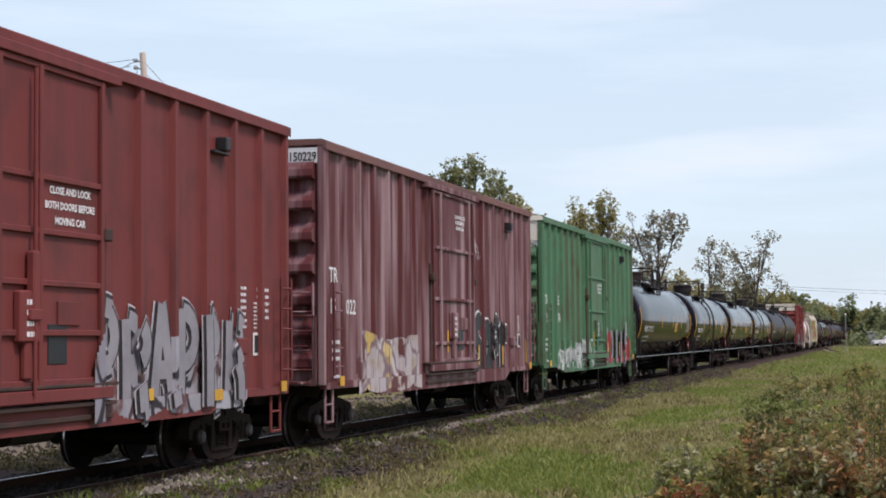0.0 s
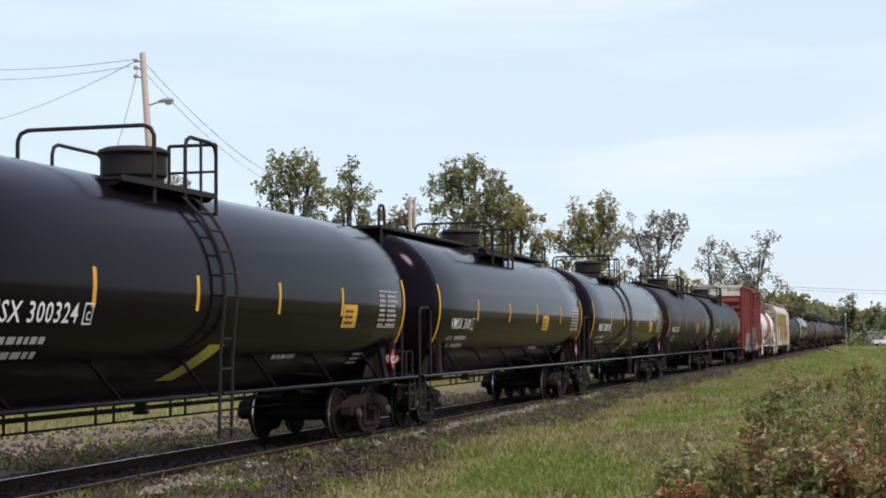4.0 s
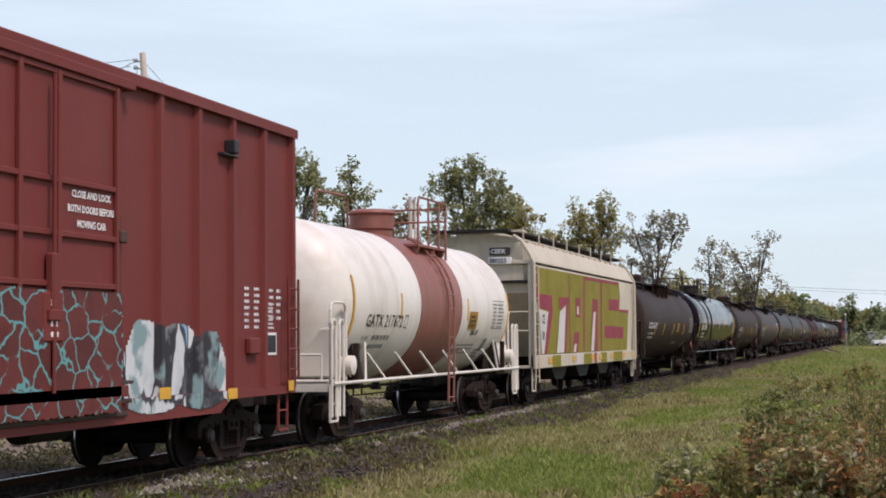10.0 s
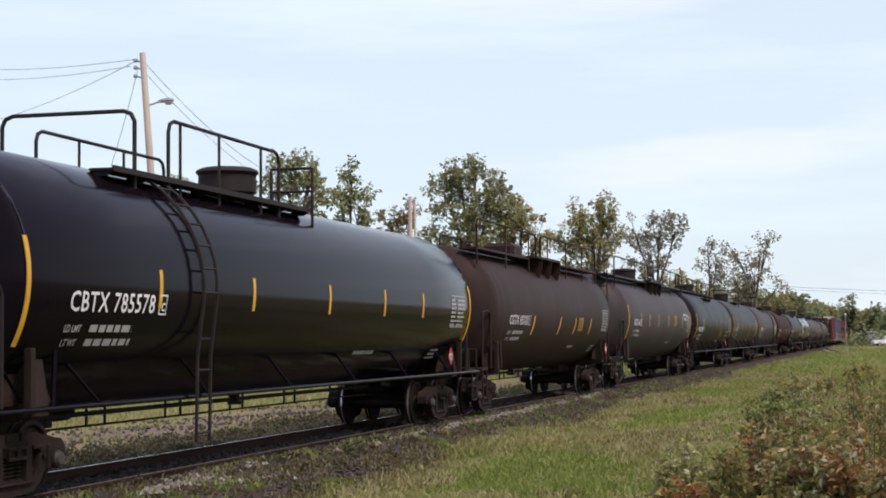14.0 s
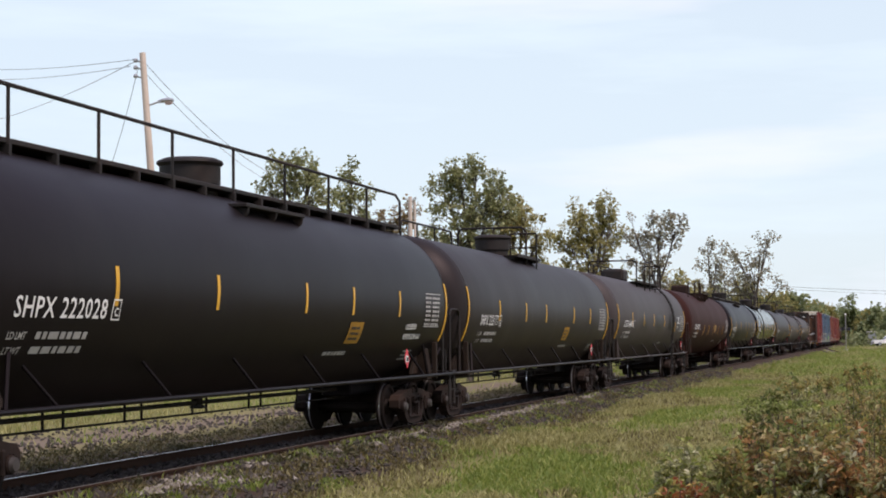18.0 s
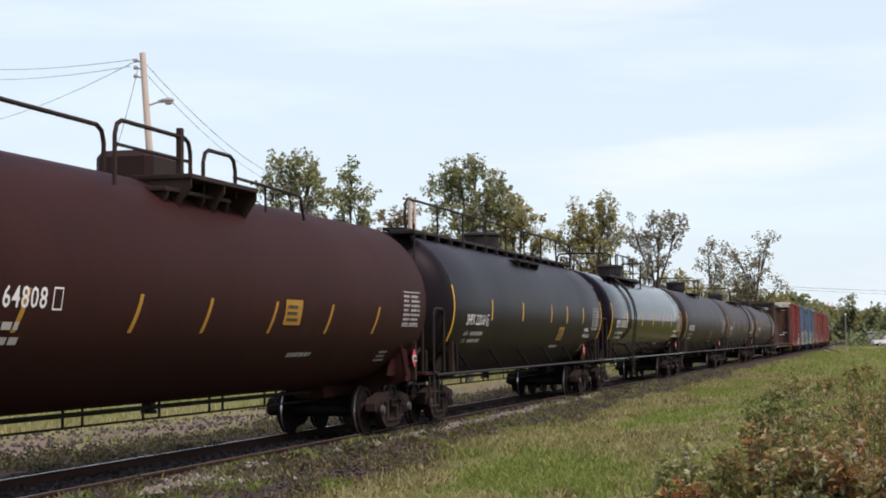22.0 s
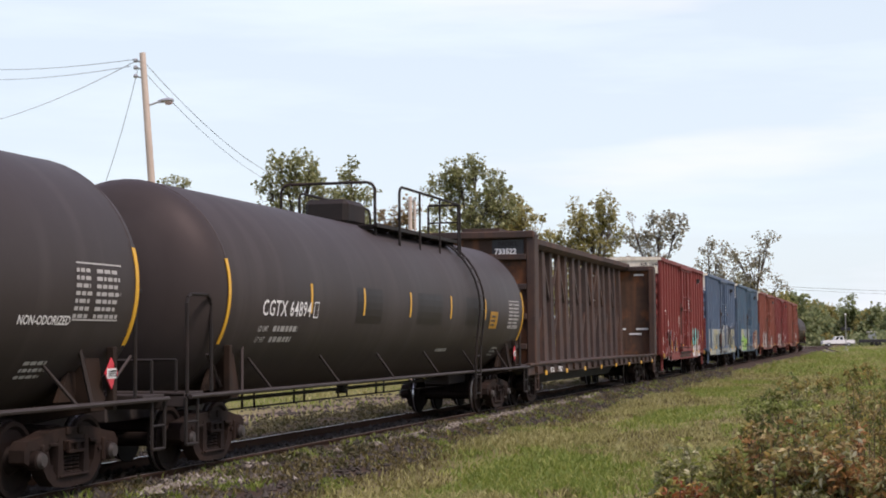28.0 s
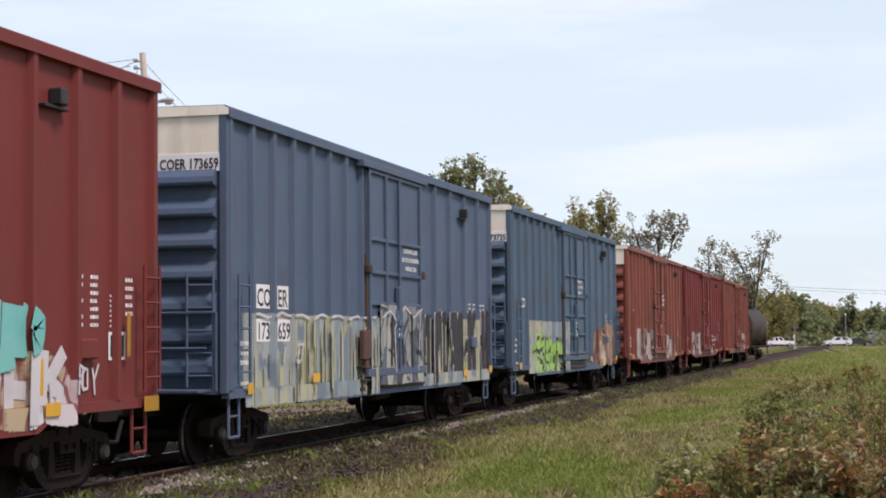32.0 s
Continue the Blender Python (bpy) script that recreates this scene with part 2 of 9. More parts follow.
M_BEAM = surface("rusty_brown_centerbeam_paint", (0.066, 0.043, 0.034), (0.036, 0.028, 0.026), 0.72, 0.0, grain=5, amount=0.75, bump=0.12, streak=(0.12, 0.055, 0.032), streak_amount=0.4, dirt=(0.026, 0.022, 0.021), dirt_amount=0.5, spec=0.2)
M_BULKHEAD = surface("rusted_steel_bulkhead", (0.080, 0.046, 0.030), (0.040, 0.026, 0.020), 0.8, 0.0, grain=5, big=0.9, amount=0.7, bump=0.12, streak=(0.16, 0.07, 0.035), streak_amount=0.6, dirt=(0.24, 0.085, 0.03), dirt_amount=0.8, spec=0.2)


# ---- geometry helpers ----
class Geo:
    """Vertices and faces gathered for one mesh."""

    def __init__(self):
        self.v, self.f = [], []

    def add(self, verts, faces):
        k = len(self.v)
        self.v.extend(verts)
        self.f.extend([tuple(i + k for i in q) for q in faces])
        return self

    def box(self, x0, x1, y0, y1, z0, z1, c=0.0):
        if c <= 0:
            self.add([(x, y, z) for x in (x0, x1) for y in (y0, y1) for z in (z0, z1)],
                     [(0, 1, 3, 2), (4, 6, 7, 5), (0, 4, 5, 1), (2, 3, 7, 6), (0, 2, 6, 4), (1, 5, 7, 3)])
            return self
        vs, fs, idx = [], [], {}
        X, Y, Z = (x0, x1), (y0, y1), (z0, z1)
        for i in (0, 1):
            for j in (0, 1):
                for k in (0, 1):
                    sx, sy, sz = (c, -c)[i], (c, -c)[j], (c, -c)[k]
                    for a, p in (("x", (X[i], Y[j] + sy, Z[k] + sz)), ("y", (X[i] + sx, Y[j], Z[k] + sz)), ("z", (X[i] + sx, Y[j] + sy, Z[k]))):
                        idx[i, j, k, a] = len(vs)
                        vs.append(p)
        g = lambda i, j, k, a: idx[i, j, k, a]
        for i in (0, 1):
            q = [g(i, 0, 0, "x"), g(i, 1, 0, "x"), g(i, 1, 1, "x"), g(i, 0, 1, "x")]
            fs.append(tuple(q[::-1] if i == 0 else q))
            q = [g(0, i, 0, "y"), g(1, i, 0, "y"), g(1, i, 1, "y"), g(0, i, 1, "y")]
            fs.append(tuple(q if i == 0 else q[::-1]))
            q = [g(0, 0, i, "z"), g(1, 0, i, "z"), g(1, 1, i, "z"), g(0, 1, i, "z")]
            fs.append(tuple(q[::-1] if i == 0 else q))
        for a in (0, 1):
            for b in (0, 1):
                fs.append((g(a, b, 0, "x"), g(a, b, 1, "x"), g(a, b, 1, "y"), g(a, b, 0, "y")))
                fs.append((g(a, 0, b, "x"), g(a, 1, b, "x"), g(a, 1, b, "z"), g(a, 0, b, "z")))
                fs.append((g(0, a, b, "y"), g(1, a, b, "y"), g(1, a, b, "z"), g(0, a, b, "z")))
                for d in (0, 1):
                    fs.append((g(a, b, d, "x"), g(a, b, d, "y"), g(a, b, d, "z")))
        return self.add(vs, fs)

    def cyl(self, p0, p1, r, n=10, r1=None, caps=True):
        p0, p1 = Vector(p0), Vector(p1)
        d = (p1 - p0).normalized()
        a = d.orthogonal().normalized()
        b = d.cross(a)
        r1 = r if r1 is None else r1
        vs = [p0 + (a * math.cos(t) + b * math.sin(t)) * r for t in (2 * math.pi * i / n for i in range(n))]
        vs += [p1 + (a * math.cos(t) + b * math.sin(t)) * r1 for t in (2 * math.pi * i / n for i in range(n))]
        fs = [(i, (i + 1) % n, n + (i + 1) % n, n + i) for i in range(n)]
        if caps:
            fs += [tuple(range(n))[::-1], tuple(range(n, 2 * n))]
        return self.add([tuple(v) for v in vs], fs)

    def tube(self, pts, r, n=6):
        for a, b in zip(pts[:-1], pts[1:]):
            self.cyl(a, b, r, n)
        return self

    def lathe(self, prof, axis="x", n=40, c=(0, 0)):
        """prof: (position along the axis, radius); c: centre in the other two axes."""
        vs, fs = [], []
        for p, r in prof:
            for i in range(n):
                t = 2 * math.pi * i / n
                a, b = c[0] + r * math.cos(t), c[1] + r * math.sin(t)
                vs.append({"x": (p, a, b), "y": (a, p, b), "z": (a, b, p)}[axis])
        for k in range(len(prof) - 1):
            for i in range(n):
                j = (i + 1) % n
                q = (k * n + i, k * n + j, (k + 1) * n + j, (k + 1) * n + i)
                fs.append(q[::-1] if axis != "y" else q)
        fs.append(tuple(range(n)))
        fs.append(tuple(range((len(prof) - 1) * n, len(prof) * n))[::-1])
        return self.add(vs, fs)

    def prism(self, outline, y0, y1, axis="y"):
        """Extrudes an outline of (x, z) from y0 to y1, or of (y, z) along x."""
        n = len(outline)
        put = (lambda p, q: (p[0], q, p[1])) if axis == "y" else ((lambda p, q: (q, p[0], p[1])) if axis == "x" else (lambda p, q: (p[0], p[1], q)))
        vs = [put(p, y0) for p in outline] + [put(p, y1) for p in outline]
        fs = [tuple(range(n)), tuple(range(n, 2 * n))[::-1]] + [(i, n + i, n + (i + 1) % n, (i + 1) % n) for i in range(n)]
        return self.add(vs, fs)

    def mesh(self, name, mat, smooth=False, angle=35):
        me = bpy.data.meshes.new(name)
        me.from_pydata(self.v, [], self.f)
        for m in (mat if isinstance(mat, (list, tuple)) else [mat]):
            me.materials.append(m)
        bm = bmesh.new()
        bm.from_mesh(me)
        bmesh.ops.recalc_face_normals(bm, faces=bm.faces)
        bm.to_mesh(me)
        bm.free()
        if smooth:
            me.polygons.foreach_set("use_smooth", [True] * len(me.polygons))
            me.set_sharp_from_angle(angle=radians(angle))
        me.update()
        return me


def part(name, geo, mat, parent, label="", smooth=False, at=None, angle=35):
    """One mesh object under a thing or a part; geo is a Geo or a mesh that is shared."""
    me = geo.mesh(name, mat, smooth, angle) if isinstance(geo, Geo) else geo
    ob = new(name, me)
    ob.parent = parent
    if at is not None:
        ob.matrix_basis = at
    if label:
        ob["label"] = label
    return ob


def thing(name, geo, mat, label, category, group="", kind="", m=None, smooth=False):
    ob = new(name, geo.mesh(name, mat, smooth) if isinstance(geo, Geo) else geo)
    if m is not None:
        ob.matrix_world = m
    return tagged(ob, label, category, group, kind)


_text_cache = {}


def text_flat(body, size, bold=0.0, shear=0.0, spacing=1.0):
    """Triangles of a line of writing in the built-in font, as (points, faces), from x = 0 on the baseline."""
    key = (body, size, bold, shear, spacing)
    if key not in _text_cache:
        cu = bpy.data.curves.new("writing", "FONT")
        cu.body, cu.size, cu.offset, cu.shear, cu.space_character = body, size, bold, shear, spacing
        cu.resolution_u = 2
        ob = bpy.data.objects.new("writing", cu)
        me = bpy.data.meshes.new_from_object(ob)
        _text_cache[key] = ([tuple(v.co[:2]) for v in me.vertices], [tuple(p.vertices) for p in me.polygons])
        bpy.data.objects.remove(ob)
        bpy.data.curves.remove(cu)
        bpy.data.meshes.remove(me)
    return _text_cache[key]


def on_side(pts, x, z, y=-1.508):
    return [(x + p[0], y, z + p[1]) for p in pts]


def on_front(pts, x, yc, z):
    return [(x, yc - p[0], z + p[1]) for p in pts]


def on_tank(pts, x, z, r, zc, lift=0.008):
    """Wraps flat points round the near side of a tank whose axis lies at height zc."""
    a0 = math.asin(max(-1, min(1, (z - zc) / r)))
    out = []
    for p in pts:
        a = a0 + p[1] / r
        out.append((x + p[0], -(r + lift) * math.cos(a), zc + (r + lift) * math.sin(a)))
    return out


def rect_grid(w, h, nx, nz):
    pts = [(w * i / nx, h * j / nz) for j in range(nz + 1) for i in range(nx + 1)]
    return pts, [(j * (nx + 1) + i, j * (nx + 1) + i + 1, (j + 1) * (nx + 1) + i + 1, (j + 1) * (nx + 1) + i) for j in range(nz) for i in range(nx)]


def bars_flat(w, h, rows, seed, fill=0.62, chunk=0.16):
    """Lines of unreadable stencilling: rows of small bars of uneven length."""
    r = random.Random(seed)
    pts, fs = [], []
    for k in range(rows):
        x, z = 0.0, h - (k + 1) * h / rows
        end = w * r.uniform(0.75, 1.0)
        while x < end:
            d = chunk * r.uniform(0.5, 1.3)
            n = len(pts)
            e = min(x + d, end)
            pts += [(x, z), (e, z), (e, z + fill * h / rows), (x, z + fill * h / rows)]
            fs.append((n, n + 1, n + 2, n + 3))
            x += d + chunk * 0.28
    return pts, fs


# ---- trucks: a cast side frame each side, springs, bolster and two wheelsets ----
WHEEL_R = 0.45
AXLE = 0.89


def wheelset_mesh():
    g = Geo()
    n = 28
    for s in (-1, 1):
        y = 0.752 * s
        prof = [(y - 0.07 * s, 0.30), (y - 0.068 * s, WHEEL_R + 0.028), (y - 0.035 * s, WHEEL_R + 0.028), (y - 0.028 * s, WHEEL_R), (y + 0.004 * s, WHEEL_R - 0.002), (y + 0.065 * s, WHEEL_R - 0.006),
                (y + 0.068 * s, WHEEL_R - 0.06), (y + 0.030 * s, WHEEL_R - 0.09), (y + 0.012 * s, 0.17), (y + 0.075 * s, 0.13), (y + 0.085 * s, 0.09)]
        g.lathe(prof, "y", n)
    g.cyl((0, -1.02, 0), (0, 1.02, 0), 0.085, 14)
    me = g.mesh("wheelset", [M_WHEEL, M_TREAD], True, 30)
    for p in me.polygons:
        c = p.center
        r = math.hypot(c.x, c.z)
        if abs(r - WHEEL_R) < 0.012 and abs(p.normal.y) < 0.5 and abs(c.y) < 0.748:
            p.material_index = 1
    return me


def side_frame_mesh():
    """A cast side frame: deep top member, pedestal jaws over the bearings, a bowl-shaped tension member and two columns."""
    g = Geo()
    top = [(-1.16, 0.44), (-1.16, 0.58), (-1.08, 0.67), (-0.86, 0.70), (-0.50, 0.77), (0.0, 0.79), (0.50, 0.77), (0.86, 0.70), (1.08, 0.67), (1.16, 0.58), (1.16, 0.44), (1.06, 0.40), (1.02, 0.56), (0.78, 0.57), (0.62, 0.545), (0.40, 0.635), (-0.40, 0.635), (-0.62, 0.545), (-0.78, 0.57), (-1.02, 0.56), (-1.06, 0.40)]
    g.prism(top, -0.10, 0.10)
    for s in (-1, 1):
        g.prism([(s * 0.80, 0.60), (s * 0.735, 0.36), (s * 0.62, 0.22), (s * 0.47, 0.115), (s * 0.22, 0.085), (0, 0.08), (0, 0.215), (s * 0.24, 0.22), (s * 0.42, 0.25), (s * 0.53, 0.36), (s * 0.60, 0.58)], -0.09, 0.09)
        g.prism([(s * 0.245, 0.20), (s * 0.40, 0.20), (s * 0.37, 0.68), (s * 0.27, 0.68)], -0.105, 0.105)
        g.prism([(s * 0.52, 0.36), (s * 0.40, 0.26), (s * 0.40, 0.36)], -0.05, 0.05)
        g.box(*(sorted((s * 0.72, s * 0.80))), -0.13, 0.13, 0.33, 0.62, 0.015)
        # raised rims round the windows, and lugs on the top member
        g.box(*(sorted((s * 0.40, s * 0.60))), -0.125, -0.10, 0.585, 0.625, 0.008)
        g.box(*(sorted((s * 0.10, s * 0.20))), -0.13, -0.09, 0.70, 0.80, 0.012)
        g.cyl((s * 0.66, -0.12, 0.50), (s * 0.66, -0.08, 0.50), 0.035, 8)
    g.box(-0.36, 0.36, -0.13, 0.13, 0.205, 0.235, 0.008)
    return g.mesh("side_frame", M_TRUCK)


def spring_mesh():
    g = Geo()
    for x in (-0.17, 0.0, 0.17):
        for k in range(6):
            z = 0.25 + k * 0.045
            g.lathe([(z, 0.05), (z + 0.004, 0.078), (z + 0.024, 0.078), (z + 0.028, 0.05)], "z", 10, (x, 0.0))
    g.box(-0.27, 0.27, -0.08, 0.08, 0.235, 0.255)
    return g.mesh("spring_nest", M_TRUCK, True, 40)


def cap_mesh():
    g = Geo()
    g.lathe([(-0.17, 0.03), (-0.165, 0.075), (-0.12, 0.095), (-0.10, 0.115), (0.02, 0.115)], "y", 14)
    me = g.mesh("bearing_cap", [M_TRUCK, M_CAPEND], True, 40)
    for p in me.polygons:
        if p.center.y < -0.11:
            p.material_index = 1
    return me


MESH = dict(wheelset=wheelset_mesh(), side_frame=side_frame_mesh(), spring=spring_mesh(), cap=cap_mesh())
_g = Geo()
_g.box(-0.20, 0.20, -1.12, 1.12, 0.50, 0.64, 0.02)
_g.box(-0.20, 0.20, -0.85, 0.85, 0.60, 0.80, 0.03)
_g.box(-0.06, 0.06, -1.0, 1.0, 0.36, 0.52, 0.02)
for _sx in (-1, 1):
    _g.box(*(sorted((_sx * 0.35, _sx * 0.42))), -0.85, 0.85, 0.30, 0.44, 0.01)
    for _sy in (-0.75, 0.75):
        _g.box(*(sorted((_sx * 0.40, _sx * 0.45))), _sy - 0.09, _sy + 0.09, 0.26, 0.56, 0.01)
for _sy in (-1, 1):
    # cored pockets in the bolster ends
    _ya, _yb = sorted((_sy * 1.115, _sy * 1.16))
    for _x0, _x1, _z0, _z1 in ((-0.21, 0.21, 0.60, 0.635), (-0.21, 0.21, 0.485, 0.525), (-0.21, -0.165, 0.525, 0.60), (-0.025, 0.025, 0.525, 0.60), (0.165, 0.21, 0.525, 0.60)):
        _g.box(_x0, _x1, _ya, _yb, _z0, _z1, 0.006)
MESH["bolster"] = _g.mesh("bolster", M_TRUCK)
WHEELSETS = {-1: [], 1: []}


def truck(car, x):
    """A four-wheel truck under a car at x; its wheelsets turn."""
    t = part("truck", MESH["bolster"], None, car, "rusty cast-steel four-wheel truck", at=Matrix.Translation((x, 0, 0)))
    for s in (-1, 1):
        part("side_frame", MESH["side_frame"], None, t, at=Matrix.Translation((0, s * 1.0, 0)))
        part("spring_nest", MESH["spring"], None, t, at=Matrix.Translation((0, s * 1.0, 0)))["kind"] = "stuff"
        w = part("wheelset", MESH["wheelset"], None, t, "wheels with bright worn treads", at=Matrix.Translation((s * AXLE, 0, WHEEL_R)))
        WHEELSETS[s].append(w)
        for e in (-1, 1):
            part("bearing_cap", MESH["cap"], None, t, at=Matrix.Translation((e * AXLE, s * 1.04, WHEEL_R)) @ pose(0, 0, 0, 0, 0, 0 if s < 0 else 180))
    return t


_g = Geo()
_g.box(-0.10, 0.55, -0.10, 0.10, 0.74, 0.96, 0.03)
_g.prism([(-0.10, -0.15), (-0.34, -0.16), (-0.42, -0.02), (-0.34, 0.02), (-0.30, -0.04), (-0.22, 0.0), (-0.22, 0.14), (-0.10, 0.16)], 0.70, 1.0, "z")
_g.tube([(-0.1, -0.22, 0.70), (-0.35, -0.26, 0.42), (-0.62, -0.18, 0.44)], 0.028, 6)
MESH["coupler_front"] = _g.mesh("coupler", M_STEEL_DARK)
_g2 = Geo()
_g2.v = [(-x, -y, z) for x, y, z in _g.v]
_g2.f = list(_g.f)
MESH["coupler_rear"] = _g2.mesh("coupler", M_STEEL_DARK)


# ---- the train ----
CARS = []


def car_root(name, label, u0, category):
    ob = new(name)
    ob.empty_display_size = 0.5
    tagged(ob, label, category, "cars of the freight train")
    CARS.append((ob, u0))
    ob.matrix_world = Matrix.Translation((u0 + 2.157, TRACK_Y, 0))
    return ob


def flat_part(name, flat, place, mat, car, label=""):
    g = Geo()
    g.add(place(flat[0]), flat[1])
    me = bpy.data.meshes.new(name)
    me.from_pydata(g.v, [], g.f)
    me.materials.append(mat)
    ob = part(name, me, None, car, label)
    if len(flat[1]) > 12 or name.endswith("stencil") or name == "plate_rule":
        ob["kind"] = "stuff"
    return ob


def widened(bands, extra):
    """Quads of each band, widened by extra."""
    res = []
    for band in bands:
        row = []
        for (p, n, k), (q, m, j) in zip(band[:-1], band[1:]):
            k, j = k + extra, j + extra
            row.append([(p[0] + n[0] * k, p[1] + n[1] * k), (p[0] - n[0] * k, p[1] - n[1] * k), (q[0] - m[0] * j, q[1] - m[1] * j), (q[0] + m[0] * j, q[1] + m[1] * j)])
        res.append(row)
    return res


def sprayed(name, quads, x, z, posts, mat, car, lift, label="", half=0.09, panel=-1.50, proud=-1.582):
    """Lays bands of spray paint on a ribbed side: on the panel, or on the post or door that stands there."""
    vs, fs = [], []
    for k, band in enumerate(quads):
        for q in band:
            cx = x + sum(p[0] for p in q) / 4
            y = panel
            for c in posts:
                if len(c) == 2 and abs(cx - c[0]) < half:
                    y = proud
                elif len(c) == 3 and c[0] < cx < c[1]:
                    y = c[2]
            n = len(vs)
            vs += [(x + p[0], y - lift - 0.0006 * k, z + p[1]) for p in q]
            fs.append((n, n + 1, n + 2, n + 3))
    me = bpy.data.meshes.new(name)
    me.from_pydata(vs, [], fs)
    me.materials.append(mat)
    ob = part(name, me, None, car, label)
    ob["kind"] = "stuff"
    return ob


def mural_mat(name, colours, line, lw=0.05, across=1.6, up=0.8, shift=0.0, worn=None):
    """Spray-painted lettering too wild to read: tall warped cells of colour with outlines, worn through here and there."""
    m = bpy.data.materials.new(name)
    m.use_nodes = True
    n, l = m.node_tree.nodes, m.node_tree.links
    b = n["Principled BSDF"]
    b.inputs["Roughness"].default_value = 0.6
    b.inputs["Specular IOR Level"].default_value = 0.25
    tc, mp, nz, ad = (n.new(k) for k in ("ShaderNodeTexCoord", "ShaderNodeMapping", "ShaderNodeTexNoise", "ShaderNodeMixRGB"))
    l.new(tc.outputs["Object"], mp.inputs["Vector"])
    mp.inputs["Scale"].default_value = (across, 0.02, up)
    mp.inputs["Location"].default_value = (shift, 0.0, shift * 0.7)
    nz.inputs["Scale"].default_value, nz.inputs["Detail"].default_value = 1.3, 2.0
    l.new(mp.outputs["Vector"], nz.inputs["Vector"])
    ad.blend_type = "ADD"
    ad.inputs["Fac"].default_value = 0.75
    l.new(mp.outputs["Vector"], ad.inputs["Color1"])
    l.new(nz.outputs["Color"], ad.inputs["Color2"])
    vor, edge = n.new("ShaderNodeTexVoronoi"), n.new("ShaderNodeTexVoronoi")
    edge.feature = "DISTANCE_TO_EDGE"
    for v in (vor, edge):
        v.inputs["Scale"].default_value = 1.0
        l.new(ad.outputs["Color"], v.inputs["Vector"])
    sep, rp = n.new("ShaderNodeSeparateColor"), n.new("ShaderNodeValToRGB")
    l.new(vor.outputs["Color"], sep.inputs["Color"])
    l.new(sep.outputs["Red"], rp.inputs["Fac"])
    rp.color_ramp.interpolation = "CONSTANT"
    e = rp.color_ramp.elements
    e[0].color = rgb(*colours[0])
    e[1].position, e[1].color = 1.0 - 1.0 / len(colours), rgb(*colours[-1])
    for i, c in enumerate(colours[1:-1]):
        q = e.new((i + 1) / len(colours))
        q.color = rgb(*c)

    def over(src, fac, lo, hi, col):
        r, t = n.new("ShaderNodeMapRange"), n.new("ShaderNodeMix")
        r.inputs["From Min"].default_value, r.inputs["From Max"].default_value = lo, hi
        l.new(fac, r.inputs["Value"])
        t.data_type = "RGBA"
        l.new(r.outputs["Result"], t.inputs["Factor"])
        l.new(src, t.inputs["A"])
        t.inputs["B"].default_value = rgb(*col)
        return t.outputs["Result"]

    grime = n.new("ShaderNodeTexNoise")
    grime.inputs["Scale"].default_value, grime.inputs["Detail"].default_value = 2.6, 6.0
    l.new(tc.outputs["Object"], grime.inputs["Vector"])
    out = over(rp.outputs["Color"], grime.outputs["Fac"], 0.50, 0.80, tuple(0.6 * c for c in colours[0]))
    if lw:
        out = over(out, edge.outputs["Distance"], lw, lw * 0.55, line)
    if worn:
        w2 = n.new("ShaderNodeTexNoise")
        w2.inputs["Scale"].default_value, w2.inputs["Detail"].default_value = 1.7, 8.0
        l.new(tc.outputs["Object"], w2.inputs["Vector"])
        out = over(out, w2.outputs["Fac"], 0.56, 0.62, worn)
    l.new(out, b.inputs["Base Color"])
    return m


def mural(x, z, w, h, posts, mat, car, seed, letters, lift=0.003):
    """A stretch of graffiti on a ribbed side: narrow upright strips that follow panel, posts, door and sill."""
    r = random.Random(seed)
    step = 0.05
    vs, fs = [], []
    bumps = [r.uniform(0.0, 0.22) for _ in range(letters + 2)]

    def skin(px):
        y = -1.50
        for c in posts:
            if len(c) == 3:
                if c[0] < px < c[1]:
                    return c[2]
            elif abs(px - c[0]) < 0.085:
                y = -1.50 - 0.08 * min(1.0, (0.085 - abs(px - c[0])) / 0.035)
        return y

    cuts = {round(x + i * step, 4) for i in range(int(w / step) + 1)}
    for c in posts:
        cuts |= {round(q, 4) for q in ((c[0] - 0.085, c[0] - 0.05, c[0] + 0.05, c[0] + 0.085) if len(c) == 2 else (c[0], c[1])) if x < q < x + w}
    cuts = sorted(cuts)
    for xa, xb in zip(cuts[:-1], cuts[1:]):
        cx = (xa + xb) / 2 - x
        f = cx / w * letters
        ends = min(cx, w - cx)
        top = h * (1.0 - bumps[int(f)] - 0.16 * (1.0 - abs(math.sin(math.pi * f)) ** 0.35)) * min(1.0, 0.72 + ends * 0.9) - r.uniform(0, 0.02)
        low = 0.10 * h * (1.0 - abs(math.sin(math.pi * f * 0.7 + seed)) ** 0.5) + r.uniform(0, 0.02)
        if letters == 0:
            top, low = h - r.uniform(0, 0.03), r.uniform(0, 0.03)
        ya, yb = skin(xa + 0.001) - lift, skin(xb - 0.001) - lift
        for p, q, yl, yr in ((z + low, min(z + top, 1.10), min(ya, -1.56 - lift), min(yb, -1.56 - lift)), (max(z + low, 1.10), z + top, ya, yb)):
            if q > p:
                k = len(vs)
                vs += [(xa, yl, p), (xb, yr, p), (xb, yr, q), (xa, yl, q)]
                fs.append((k, k + 1, k + 2, k + 3))
    me = bpy.data.meshes.new("graffiti")
    me.from_pydata(vs, [], fs)
    me.materials.append(mat)
    ob = part("graffiti", me, None, car, "wild sprayed lettering that cannot be read")
    ob["kind"] = "stuff"
    return ob


